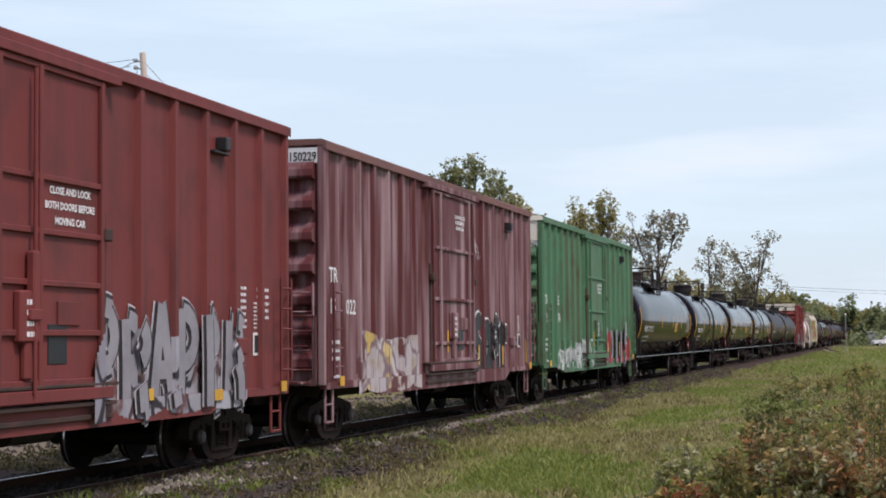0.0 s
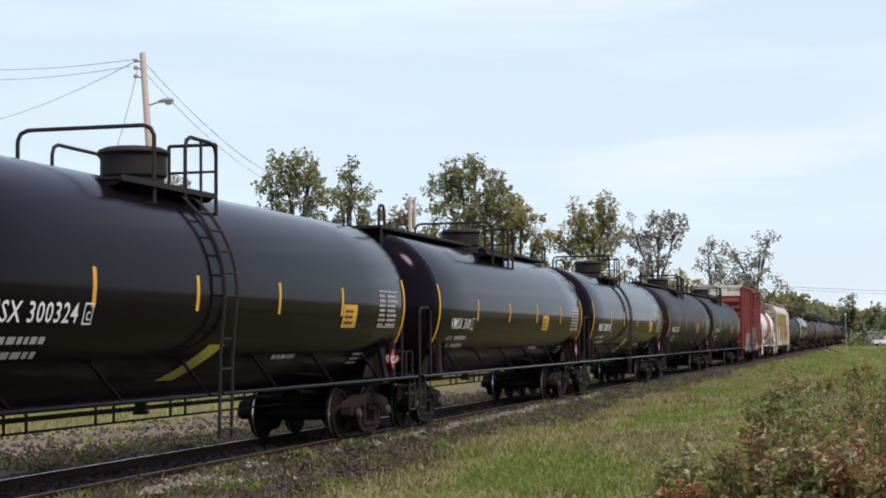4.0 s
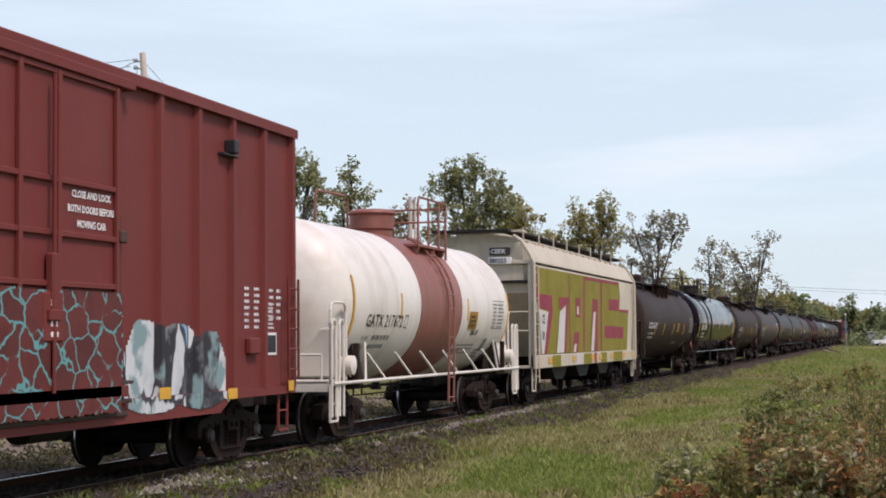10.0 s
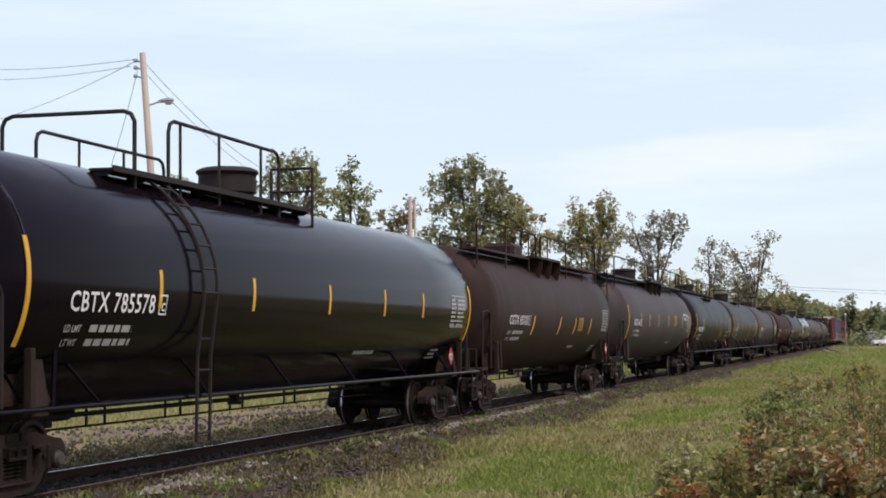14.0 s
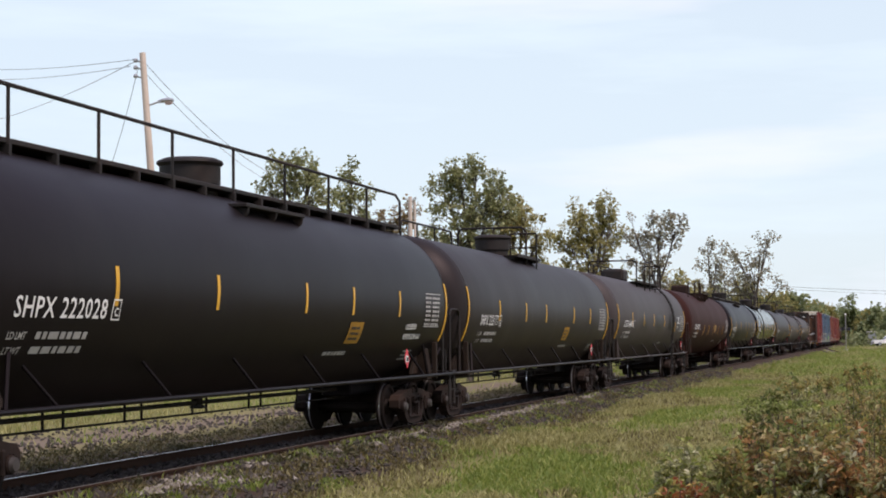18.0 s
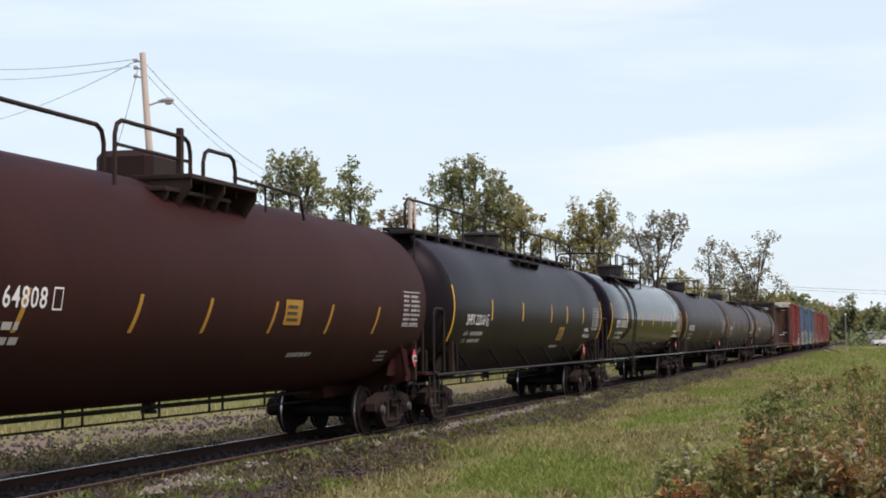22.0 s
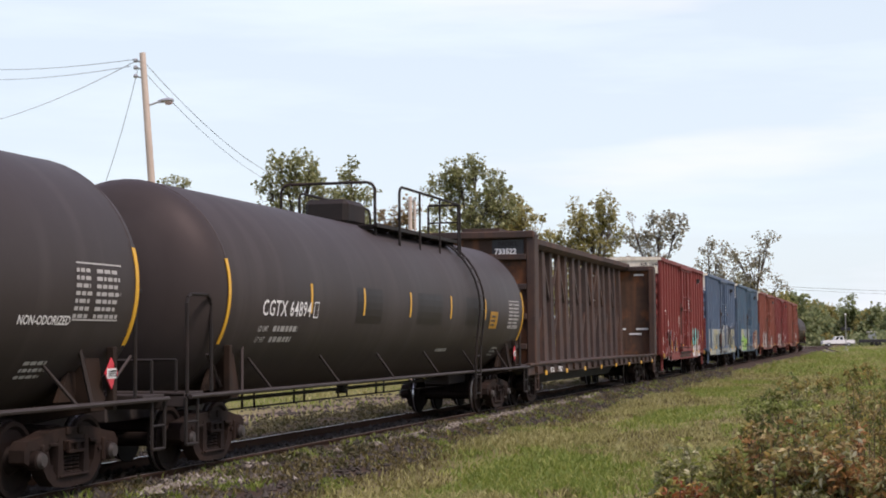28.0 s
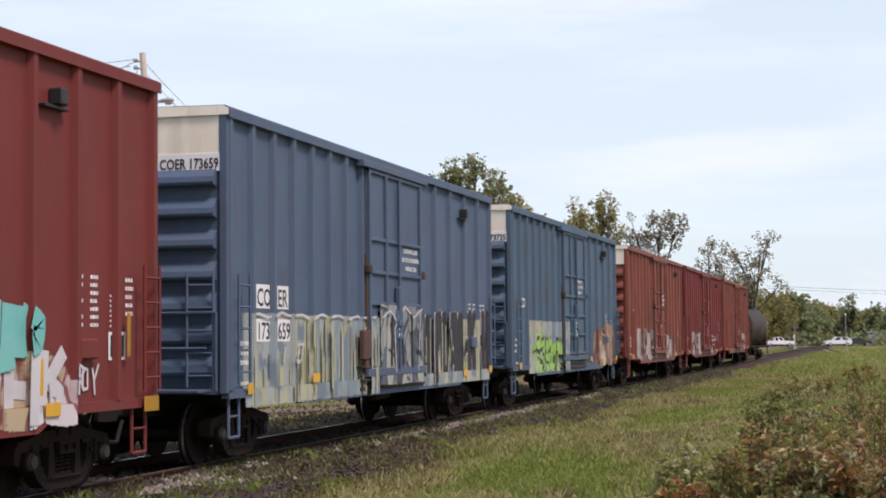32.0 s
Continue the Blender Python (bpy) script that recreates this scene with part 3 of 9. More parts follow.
def spray_mat(name, c, c2=None):
    return surface(name, c, c2, 0.62, grain=5, big=1.4, amount=0.5, bump=0.0, spec=0.2)


S_SILVER = spray_mat("silver_spray_paint", (0.28, 0.27, 0.285), (0.18, 0.17, 0.185))
S_WHITE = spray_mat("white_spray_paint", (0.54, 0.53, 0.54), (0.38, 0.35, 0.37))
S_BLACK = spray_mat("black_spray_paint", (0.03, 0.028, 0.032), (0.06, 0.05, 0.055))
S_OLIVE = spray_mat("olive_roller_paint", (0.215, 0.185, 0.013), (0.165, 0.142, 0.012))
S_RED = spray_mat("crimson_roller_paint", (0.26, 0.035, 0.055), (0.19, 0.03, 0.045))
S_TEAL = spray_mat("turquoise_spray_paint", (0.13, 0.42, 0.39), (0.22, 0.48, 0.44))
S_BEIGE = spray_mat("beige_roller_paint", (0.40, 0.40, 0.29), (0.30, 0.33, 0.28))
S_CREAMY = spray_mat("whitish_roller_paint", (0.56, 0.54, 0.50), (0.46, 0.44, 0.41))

G_SILVER = mural_mat("silver_graffiti", ((0.36, 0.35, 0.37), (0.30, 0.29, 0.31), (0.24, 0.23, 0.26), (0.33, 0.32, 0.35)), (0.03, 0.026, 0.03), 0.085, 2.1, 1.1, 0.3, (0.14, 0.07, 0.065))
G_GOLD = mural_mat("yellow_and_white_graffiti", ((0.52, 0.38, 0.12), (0.52, 0.48, 0.46), (0.42, 0.38, 0.38), (0.56, 0.44, 0.22)), (0.22, 0.16, 0.17), 0.06, 1.7, 1.0, 1.7, (0.12, 0.045, 0.045))
G_SCRAWL = mural_mat("pale_scrawled_graffiti", ((0.050, 0.14, 0.065), (0.045, 0.12, 0.055), (0.32, 0.34, 0.33)), (0.50, 0.52, 0.50), 0.075, 2.6, 1.6, 0.9, (0.05, 0.13, 0.06))
G_SKY = mural_mat("white_and_blue_graffiti", ((0.60, 0.62, 0.62), (0.20, 0.42, 0.58), (0.55, 0.58, 0.58), (0.62, 0.62, 0.60), (0.03, 0.03, 0.035)), (0.05, 0.05, 0.06), 0.05, 1.9, 0.9, 1.1, (0.20, 0.30, 0.30))
G_TAGS = mural_mat("turquoise_scribbled_tags", ((0.12, 0.026, 0.022), (0.10, 0.024, 0.02), (0.13, 0.028, 0.023)), (0.10, 0.30, 0.30), 0.045, 2.6, 3.0, 0.5, (0.12, 0.026, 0.022))
G_SKETCH = mural_mat("white_sketched_graffiti", ((0.13, 0.03, 0.026), (0.16, 0.055, 0.05), (0.12, 0.028, 0.024), (0.14, 0.035, 0.03)), (0.50, 0.44, 0.45), 0.065, 2.8, 1.7, 2.2, (0.12, 0.027, 0.023))
G_ROSE = mural_mat("white_and_pink_graffiti", ((0.55, 0.50, 0.50), (0.46, 0.36, 0.36), (0.58, 0.56, 0.55), (0.42, 0.33, 0.20)), (0.20, 0.08, 0.08), 0.05, 1.6, 0.9, 3.3, (0.16, 0.05, 0.045))
G_RUSTCREAM = mural_mat("cream_and_brown_graffiti", ((0.50, 0.45, 0.36), (0.17, 0.065, 0.045), (0.30, 0.20, 0.14), (0.14, 0.055, 0.040)), (0.09, 0.04, 0.035), 0.05, 1.6, 0.6, 3.3, (0.16, 0.09, 0.07))
G_DRIP = mural_mat("cream_and_grey_rolled_paint", ((0.30, 0.33, 0.31), (0.23, 0.28, 0.30), (0.38, 0.38, 0.27), (0.31, 0.34, 0.33), (0.19, 0.24, 0.28)), (0.36, 0.35, 0.20), 0.03, 2.6, 0.22, 1.3, (0.15, 0.19, 0.23))
G_REDHAZE = mural_mat("crimson_spray_haze", ((0.30, 0.040, 0.050), (0.24, 0.035, 0.045), (0.05, 0.07, 0.13), (0.30, 0.05, 0.05), (0.055, 0.14, 0.07)), (0.20, 0.05, 0.05), 0.0, 1.1, 0.9, 4.2, (0.060, 0.155, 0.080))
S_STALE = spray_mat("stale_yellowish_roller_paint", (0.34, 0.33, 0.16), (0.25, 0.25, 0.14))
S_GRIME = spray_mat("dark_run_of_grime", (0.085, 0.088, 0.080), (0.13, 0.13, 0.11))
M_PAPER = surface("torn_weathered_paper", (0.50, 0.47, 0.43), (0.36, 0.30, 0.27), 0.9, grain=12, amount=0.6, bump=0.1)
M_BOARD = surface("rusted_red_brown_board", (0.105, 0.045, 0.032), (0.060, 0.032, 0.026), 0.8, grain=9, amount=0.7, bump=0.15)
S_CHALKY = spray_mat("thin_whitish_spray", (0.42, 0.34, 0.33), (0.30, 0.20, 0.19))
G_DOOR = mural_mat("grey_scrawled_door_paint", ((0.20, 0.22, 0.22), (0.32, 0.33, 0.28), (0.06, 0.06, 0.065), (0.26, 0.28, 0.28)), (0.04, 0.04, 0.045), 0.05, 2.0, 1.2, 5.1, (0.09, 0.12, 0.15))
G_LIME = mural_mat("lime_green_graffiti", ((0.26, 0.47, 0.09), (0.30, 0.50, 0.14), (0.36, 0.42, 0.26)), (0.06, 0.12, 0.03), 0.035, 1.4, 0.8, 2.5)
G_CHALK = mural_mat("whitish_worn_graffiti", ((0.30, 0.26, 0.25), (0.22, 0.17, 0.16), (0.38, 0.35, 0.33), (0.14, 0.06, 0.05)), (0.10, 0.05, 0.045), 0.06, 1.8, 0.7, 1.9, (0.15, 0.05, 0.04))


def ladder(name, car, x0, x1, z0, z1, n, y, mat, face="side"):
    """Two stiles and n rungs; on a side (constant y) or an end (constant x, x0..x1 then run along y)."""
    g = Geo()
    put = (lambda a, z: (a, y, z)) if face == "side" else (lambda a, z: (y, a, z))
    for a in (x0, x1):
        g.tube([put(a, z0), put(a, z1)], 0.022, 5)
    st = part(name, g, mat, car)
    r = Geo()
    r.tube([put(x0, 0), put(x1, 0)], 0.017, 5)
    me = r.mesh("rung", mat)
    for i in range(n):
        part("rung", me, None, st, at=Matrix.Translation((0, 0, z0 + (z1 - z0) * (i + 0.5) / n)))
    return st


def stirrup(car, x, mat, y=-1.48, w=0.38, z0=0.42, z1=1.05):
    part("sill_step", Geo().tube([(x, y, z1), (x, y, z0), (x + w, y, z0), (x + w, y, z1)], 0.024, 6).tube([(x, y, z0 + 0.3), (x + w, y, z0 + 0.3)], 0.018, 5), mat, car)


_post_cache = {}


def bent(cx, cz, rx, rz, a, b, n=9):
    return [(cx + rx * math.cos(t), cz + rz * math.sin(t)) for t in np.linspace(math.radians(a), math.radians(b), n)]


# skeletons of hand-sprayed letters in a unit box
GLYPHS = {
    "a": [[(0.10, 0.0), (0.30, 0.55), (0.48, 1.0)], [(0.48, 1.0), (0.70, 0.5), (0.92, 0.0)], [(0.28, 0.36), (0.74, 0.36)]],
    "p": [[(0.16, 0.0), (0.18, 0.5), (0.16, 1.0)], bent(0.20, 0.70, 0.58, 0.27, 88, -88)],
    "r": [[(0.16, 0.0), (0.18, 0.5), (0.16, 0.96)], bent(0.22, 0.72, 0.52, 0.24, 85, -85), [(0.34, 0.48), (0.56, 0.28), (0.62, 0.0)], [(0.62, 0.0), (0.90, 0.04)]],
    "g": [bent(0.52, 0.52, 0.38, 0.46, 50, 330, 15), [(0.86, 0.30), (0.84, 0.48), (0.56, 0.46)]],
    "o": [bent(0.5, 0.5, 0.34, 0.44, 0, 360, 15)],
    "n": [[(0.14, 0.0), (0.16, 1.0)], [(0.16, 1.0), (0.80, 0.02)], [(0.80, 0.0), (0.86, 1.0)]],
    "h": [[(0.18, 0.0), (0.16, 1.0)], [(0.80, 0.0), (0.84, 1.0)], [(0.18, 0.52), (0.80, 0.48)]],
    "i": [[(0.5, 0.0), (0.46, 0.5), (0.5, 1.0)]],
    "k": [[(0.16, 0.0), (0.18, 1.0)], [(0.88, 0.98), (0.26, 0.50)], [(0.36, 0.56), (0.78, 0.40), (0.86, 0.0)]],
    "s": [bent(0.52, 0.75, 0.32, 0.22, 25, 265) + bent(0.50, 0.27, 0.34, 0.25, 85, -150)],
    "t": [[(0.50, 0.0), (0.46, 0.5), (0.48, 0.98)], [(0.08, 0.70), (0.50, 0.74), (0.96, 0.70)]],
    "e": [[(0.85, 0.95), (0.18, 1.0), (0.14, 0.0), (0.88, 0.04)], [(0.2, 0.52), (0.70, 0.52)]]}


def pen(lines, half, seg=0.05):
    """Bands along free-hand lines."""
    out = []
    for ln in lines:
        pts = []
        for (xa, za), (xb, zb) in zip(ln[:-1], ln[1:]):
            n = max(1, int(math.hypot(xb - xa, zb - za) / seg))
            pts += [(xa + (xb - xa) * j / n, za + (zb - za) * j / n) for j in range(n)]
        pts.append(ln[-1])
        band = []
        for j, q in enumerate(pts):
            u, v = pts[max(j - 1, 0)], pts[min(j + 1, len(pts) - 1)]
            d = math.hypot(v[0] - u[0], v[1] - u[1]) or 1.0
            band.append((q, (-(v[1] - u[1]) / d, (v[0] - u[0]) / d), half))
        out.append(band)
    return out


def drawn_letters(kinds, w, h, thick, seed=1):
    """Fat hand-sprayed letters side by side, as bands; each a little taller, wider or more tilted than the next."""
    r = random.Random(seed)
    cw = w / len(kinds)
    out = []
    for i, c in enumerate(kinds):
        x0, lean, tall, low = i * cw, r.uniform(-0.06, 0.10), r.uniform(0.86, 1.0), r.uniform(0.0, 0.06)
        for ln in GLYPHS[c]:
            ln = [(x0 + cw * (0.04 + 0.92 * px + lean * pz), h * (low + (tall - low) * pz)) for px, pz in ln]
            out += pen([ln], thick / 2)
    return out


def fittings_of_flat_door(car, dr, d0, L, paint, tagged_over):
    """Lock housing, dark notice panel, upright yellow strips and a bordered plate of a plain panelled door and its side."""
    part("lock_housing", Geo().box(7.80, 8.22, -1.70, -1.60, 1.80, 2.36, 0.02).box(7.94, 8.08, -1.68, -1.60, 1.40, 1.82, 0.02), paint, dr)
    flat_part("lock_stencil", bars_flat(0.20, 0.46, 4, 7, 0.5, 0.06), lambda p: on_side(p, 7.92, 1.86, -1.704), M_WHITE, dr, "white stencil on the lock housing")["kind"] = "stuff"
    part("notice_panel", Geo().box(8.55, 8.98, -1.612, -1.60, 1.56, 2.00, 0.003), M_BLACKPAINT, dr, "dark notice panel")
    for x, z, h, y in ((7.62, 1.52, 0.46, -1.612), (10.44, 1.20, 0.46, -1.59), (12.84, 1.17, 0.46, -1.59), (15.80, 1.16, 0.60, -1.52)) if paint in (M_BOX_CHALK, M_BOX_GREEN) else ((6.72, 1.30, 0.16, -1.612), (10.95, 1.06, 0.15, -1.595), (13.2, 0.98, 0.15, -1.595)):
        part("reflective_strip", Geo().box(x, x + (0.10 if h > 0.2 else 0.34), y, y + 0.006, z, z + h, 0.002), M_YELLOW, car, "yellow reflective strip")
    part("bordered_plate", Geo().box(14.86, 15.30, -1.516, -1.508, 1.58, 1.92, 0.002), M_WHITE, car)
    part("plate_face", Geo().box(14.90, 15.26, -1.522, -1.516, 1.62, 1.88, 0.002), M_BLACKPAINT, car, "black plate with a white border")
    flat_part("data_stencil", bars_flat(0.34, 0.42, 7, 5, 0.45, 0.05), lambda p: on_side(p, 14.90, 1.98), M_WHITE, car, "small white stencilled data lines")
    part("side_bracket", Geo().box(14.05, 14.45, -1.60, -1.50, 1.60, 1.84, 0.02), paint, car)
    if not tagged_over:
        return
    sprayed("chalk_tag", widened([[((0.0, 0.0), (1.0, 0.0), 0.012), ((0.12, 0.5), (1.0, 0.1), 0.012), ((0.25, 0.1), (1.0, 0.2), 0.012)], [((0.2, 0.3), (0.8, 0.6), 0.012), ((0.45, 0.0), (1.0, 0.2), 0.012)], [((0.02, 0.42), (0.2, 1.0), 0.012), ((0.40, 0.26), (0.3, 1.0), 0.012), ((0.72, -0.05), (0.3, 1.0), 0.012)]], 0.0), 10.35, 3.62, [], M_WHITE, car, 0.006, "scribbled white tag")


def boxcar(label, u0, L, paint, end_band=None, marks=(), H=5.10, posts=(7, 6), door=(0.388, 0.612), spray=(), seed=1, reflectors=True, end_text="", roof=None, number_band=None, end_note="", door_text=True, boxed=False, flat_door=False):
    car = car_root("boxcar", label, u0, "boxcar")
    r = random.Random(seed)
    key = (round(L, 1), paint.name)
    zt, zb = H - 0.02, 1.04
    d0, d1 = L * door[0], L * door[1]
    # shell and sill
    g = Geo().box(0.0, L, -1.50, 1.50, zb, zt)
    part("body_shell", g, paint, car)
    g = Geo().prism([(0.0, 1.10), (0.0, 0.98), (2.6, 0.98), (3.0, 0.80), (L - 3.0, 0.80), (L - 2.6, 0.98), (L, 0.98), (L, 1.10)], -1.56, -1.44)
    g.prism([(0.0, 1.10), (0.0, 0.98), (2.6, 0.98), (3.0, 0.80), (L - 3.0, 0.80), (L - 2.6, 0.98), (L, 0.98), (L, 1.10)], 1.44, 1.56)
    part("side_sill", g, paint, car)
    part("centre_sill", Geo().box(-0.1, L + 0.1, -0.32, 0.32, 0.72, 1.03, 0.02).box(L * 0.35, L * 0.35 + 0.9, 0.5, 1.0, 0.62, 1.03, 0.05).cyl((L * 0.55, -0.8, 0.8), (L * 0.55 + 1.0, -0.8, 0.8), 0.19, 14), M_STEEL_DARK, car)
    # roof with eaves and cross ribs
    g = Geo().prism([(-1.60, zt - 0.10), (-1.60, zt + 0.04), (-1.52, zt + 0.08), (0, H + 0.08), (1.52, zt + 0.08), (1.60, zt + 0.04), (1.60, zt - 0.10), (1.50, zt - 0.02), (-1.50, zt - 0.02)], -0.06, L + 0.06, "x")
    part("roof", g, roof or paint, car)
    if end_band:
        for x in (-0.068, L + 0.062):
            part("roof_end", Geo().prism([(-1.58, zt - 0.06), (-1.58, zt + 0.03), (-1.50, zt + 0.07), (0, H + 0.07), (1.50, zt + 0.07), (1.58, zt + 0.03), (1.58, zt - 0.06)], x, x + 0.006, "x"), end_band, car, "cream end of the roof")
    # side posts
    if key not in _post_cache:
        _post_cache[key] = Geo().prism([(-0.085, 0.0), (-0.05, -0.08), (0.05, -0.08), (0.085, 0.0)], zb + 0.06, zt - 0.06, "z").mesh("side_post", paint)
    me = _post_cache[key]
    xs = [0.06 + (d0 - 0.12) * i / posts[0] for i in range(posts[0] + 1)] + [d1 + 0.06 + (L - d1 - 0.12) * i / posts[1] for i in range(posts[1] + 1)]
    for x in xs:
        for s in (-1, 1):
            part("side_post", me, None, car, at=Matrix.Translation((x, s * 1.50, 0)) @ pose(0, 0, 0, 0, 0, 0 if s < 0 else 180))
    # corner posts
    for x in (0.0, L):
        part("corner_post", Geo().box(x - 0.05, x + 0.05, -1.56, -1.42, zb, zt, 0.02), paint, car)
    # corrugated ends
    for x, s in ((0.0, -1), (L, 1)):
        g = Geo()
        top = zt - (0.68 if end_band else 0.12)
        n = 7
        hgt = (top - 1.25) / n
        line = [(x - s * 0.02, 1.25)]
        for i in range(n):
            z = 1.25 + i * hgt
            line += [(x + s * 0.01, z + 0.05), (x + s * 0.15, z + 0.075), (x + s * 0.165, z + 0.11), (x + s * 0.15, z + hgt * 0.42), (x + s * 0.01, z + hgt * 0.74)]
        g.prism(line + [(x - s * 0.02, top)], -1.38, 1.38)
        part("corrugated_end", g, paint, car)
        if end_band:
            part("end_band", Geo().box(min(x, x + s * 0.03), max(x, x + s * 0.03), -1.50, 1.50, zt - 0.62, zt, 0.005), end_band, car, "cream warning band across the top of the end")
        ladder("end_ladder", car, -1.40, -1.00, 1.15, 2.75, 5, x + s * 0.20, paint, "end")
        part("end_platform", Geo().box(min(x + s * 0.05, x + s * 0.5), max(x + s * 0.05, x + s * 0.5), -1.3, 1.3, 1.08, 1.12, 0.005), paint, car)
        part("grab_iron", Geo().tube([(x + s * 0.22, 1.3, 2.2), (x + s * 0.22, -1.3, 2.2), (x + s * 0.22, -1.45, 2.2), (x + s * 0.22, -1.45, 1.1)], 0.02, 5).tube([(x + s * 0.22, -1.3, 1.7), (x + s * 0.22, 0.4, 1.7)], 0.018, 5), paint, car)
    ladder("side_ladder", car, 0.12, 0.55, 1.2, 2.75, 5, -1.66, paint)
    ladder("side_ladder", car, L - 0.55, L - 0.12, 1.2, 2.75, 5, -1.66, paint)
    stirrup(car, 0.15, paint)
    stirrup(car, L - 0.55, paint)
    # door with frame, ribs, tracks and locking bars
    dw = d1 - d0
    dr = part("door", Geo().box(d0 + 0.10, d1 - 0.10, -1.60, -1.505, zb + 0.28, zt - 0.22, 0.012), paint, car)
    dz = (zt - zb - 0.5)
    rib = Geo().box(d0 + 0.10, d1 - 0.10, -1.645, -1.60, 0, 0.07, 0.01).mesh("door_rib", paint)
    for f in (0.0, 0.10, 0.36, 0.66, 0.985) if flat_door else (0.0, 0.155, 0.31, 0.47, 0.64, 0.985):
        part("door_rib", rib, None, dr, at=Matrix.Translation((0, 0, zb + 0.28 + dz * f)))
    pst = Geo().box(-0.04, 0.04, -1.66, -1.60, zb + 0.28, zt - 0.22, 0.01).mesh("door_post", paint)
    for x in (d0 + 0.14, d0 + dw * 0.20, d1 - 0.52, d1 - 0.14) if flat_door else (d0 + 0.14, d0 + dw * 0.32, d0 + dw * 0.56, d1 - 0.14):
        part("door_post", pst, None, dr, at=Matrix.Translation((x, 0, 0)))
    fittings_of_flat_door(car, dr, d0, L, paint, flat_door and paint is not M_BOX_GREEN)
    for x in () if flat_door else (d0 + dw * 0.50,):
        part("lock_bar", Geo().cyl((x, -1.70, zb + 0.2), (x, -1.70, zt - 0.3), 0.025, 8).box(x - 0.07, x + 0.07, -1.73, -1.62, zb + 1.05, zb + 1.75, 0.02).box(x - 0.16, x + 0.10, -1.74, -1.66, zb + 1.00, zb + 1.12, 0.01), paint, dr)
    part("door_track", Geo().box(d0 - 0.3, d1 + 0.3, -1.68, -1.50, zt - 0.20, zt - 0.08, 0.01), paint, car)
    part("door_track", Geo().box(d0 - 0.1, d1 + 0.1, -1.68, -1.50, zb + 0.10, zb + 0.24, 0.01), paint, car)
    for z0, z1, dy in ((0.90, 0.96, 0.10), (zb + 0.02, zb + 0.07, 0.15), (zb + 0.25, zb + 0.29, 0.17)):
        part("door_rail", Geo().box(d0 - 0.25, d1 + 0.25, -1.50 - dy, -1.50, z0, z1, 0.008), M_BEAM, car, "grimy rusted rail under the door")
    for x in (d0 + 0.04, d1 - 0.04):
        part("door_stop", Geo().box(x - 0.05, x + 0.05, -1.62, -1.50, zb + 0.25, zb + 2.3, 0.012), M_BEAM, car, "rusted door stop")
        part("door_roller", Geo().box(x - 0.09, x + 0.09, -1.69, -1.60, zb + 1.95, zb + 2.1, 0.015), M_BEAM, car)
    part("tack_board", Geo().box(d0 + dw * 0.68, d0 + dw * 0.82, -1.625, -1.60, zb + 0.95, zb + 1.22, 0.006), paint, dr)
    part("roller_bracket", Geo().box(L - 2.72, L - 2.56, -1.68, -1.50, zt - 0.62, zt - 0.42, 0.02).box(L - 2.95, L - 2.4, -1.60, -1.50, zt - 0.66, zt - 0.62, 0.01), M_BLACKPAINT, car)
    if door_text:
        for i, s in enumerate(("CLOSE AND LOCK", "DOORS BEFORE" if flat_door else "BOTH DOORS BEFORE", "MOVING CAR")):
            size = 0.105 if flat_door else 0.115
            w = max(p[0] for p in text_flat(s, size, 0.004)[0])
            flat_part("door_notice", text_flat(s, size, 0.004), lambda p, i=i, w=w: on_side(p, (8.75 if flat_door else 9.05) - w / 2, (4.40 if paint is M_BOX_CHALK else 3.46) - i * (0.12 if flat_door else 0.17), -1.612), M_WHITE, dr, "white stencilled door notice")
    # stencils
    for s, x, z, size in marks:
        x = min(xs, key=lambda c: abs(c + 0.26 - x)) + 0.26
        if boxed:
            wb = max(p[0] for p in text_flat(s, size, 0.006)[0])
            flat_part("stencil_ground", rect_grid(wb + 0.08, size * 0.95, 1, 1), lambda p, x=x, z=z, size=size: on_side(p, x - 0.04, z - size * 0.1, -1.506), M_WHITE, car, "white block behind the number")
        flat_part("stencil", text_flat(s, size, 0.006), lambda p, x=x, z=z: on_side(p, x, z), M_BLACKPAINT if boxed else M_WHITE, car, "stencilled car mark")
    for x, z, w, h, n in ((0.45, 1.45, 0.75, 0.42, 3), (0.55, 1.15, 0.5, 0.12, 1), (14.02, 1.98, 0.20, 0.66, 7), (14.40, 1.98, 0.22, 0.66, 7), (15.02, 2.12, 0.18, 0.52, 5), (15.32, 2.12, 0.22, 0.52, 5))[:2 if flat_door else 6]:
        flat_part("data_stencil", bars_flat(w, h, n, seed + n + int(x * 10), 0.46, 0.06), lambda p, x=x, z=z: on_side(p, x, z), M_WHITE, car, "small white stencilled data lines")
    if reflectors:
        for x in (0.62, L - 0.38):
            part("reflector", Geo().box(x, x + 0.22, -1.60, -1.585, 1.02, 1.18, 0.003), M_YELLOW, car, "yellow reflector")
    if end_text:
        tf = text_flat(end_text, 0.21, 0.004, 0, 1.0)
        low = paint is M_BOX_GREEN
        w = (0.066 if low else 0.083) * len(end_text)
        kx = w / max(p[0] for p in tf[0])
        tf = ([(p[0] * kx, p[1]) for p in tf[0]], tf[1])
        if number_band:
            part("number_band", Geo().box(-0.045, -0.03, -1.48, -1.48 + w + 0.12, zt - (0.86 if end_band else 0.32), zt - (0.60 if end_band else 0.06), 0.003), M_WHITE, car)
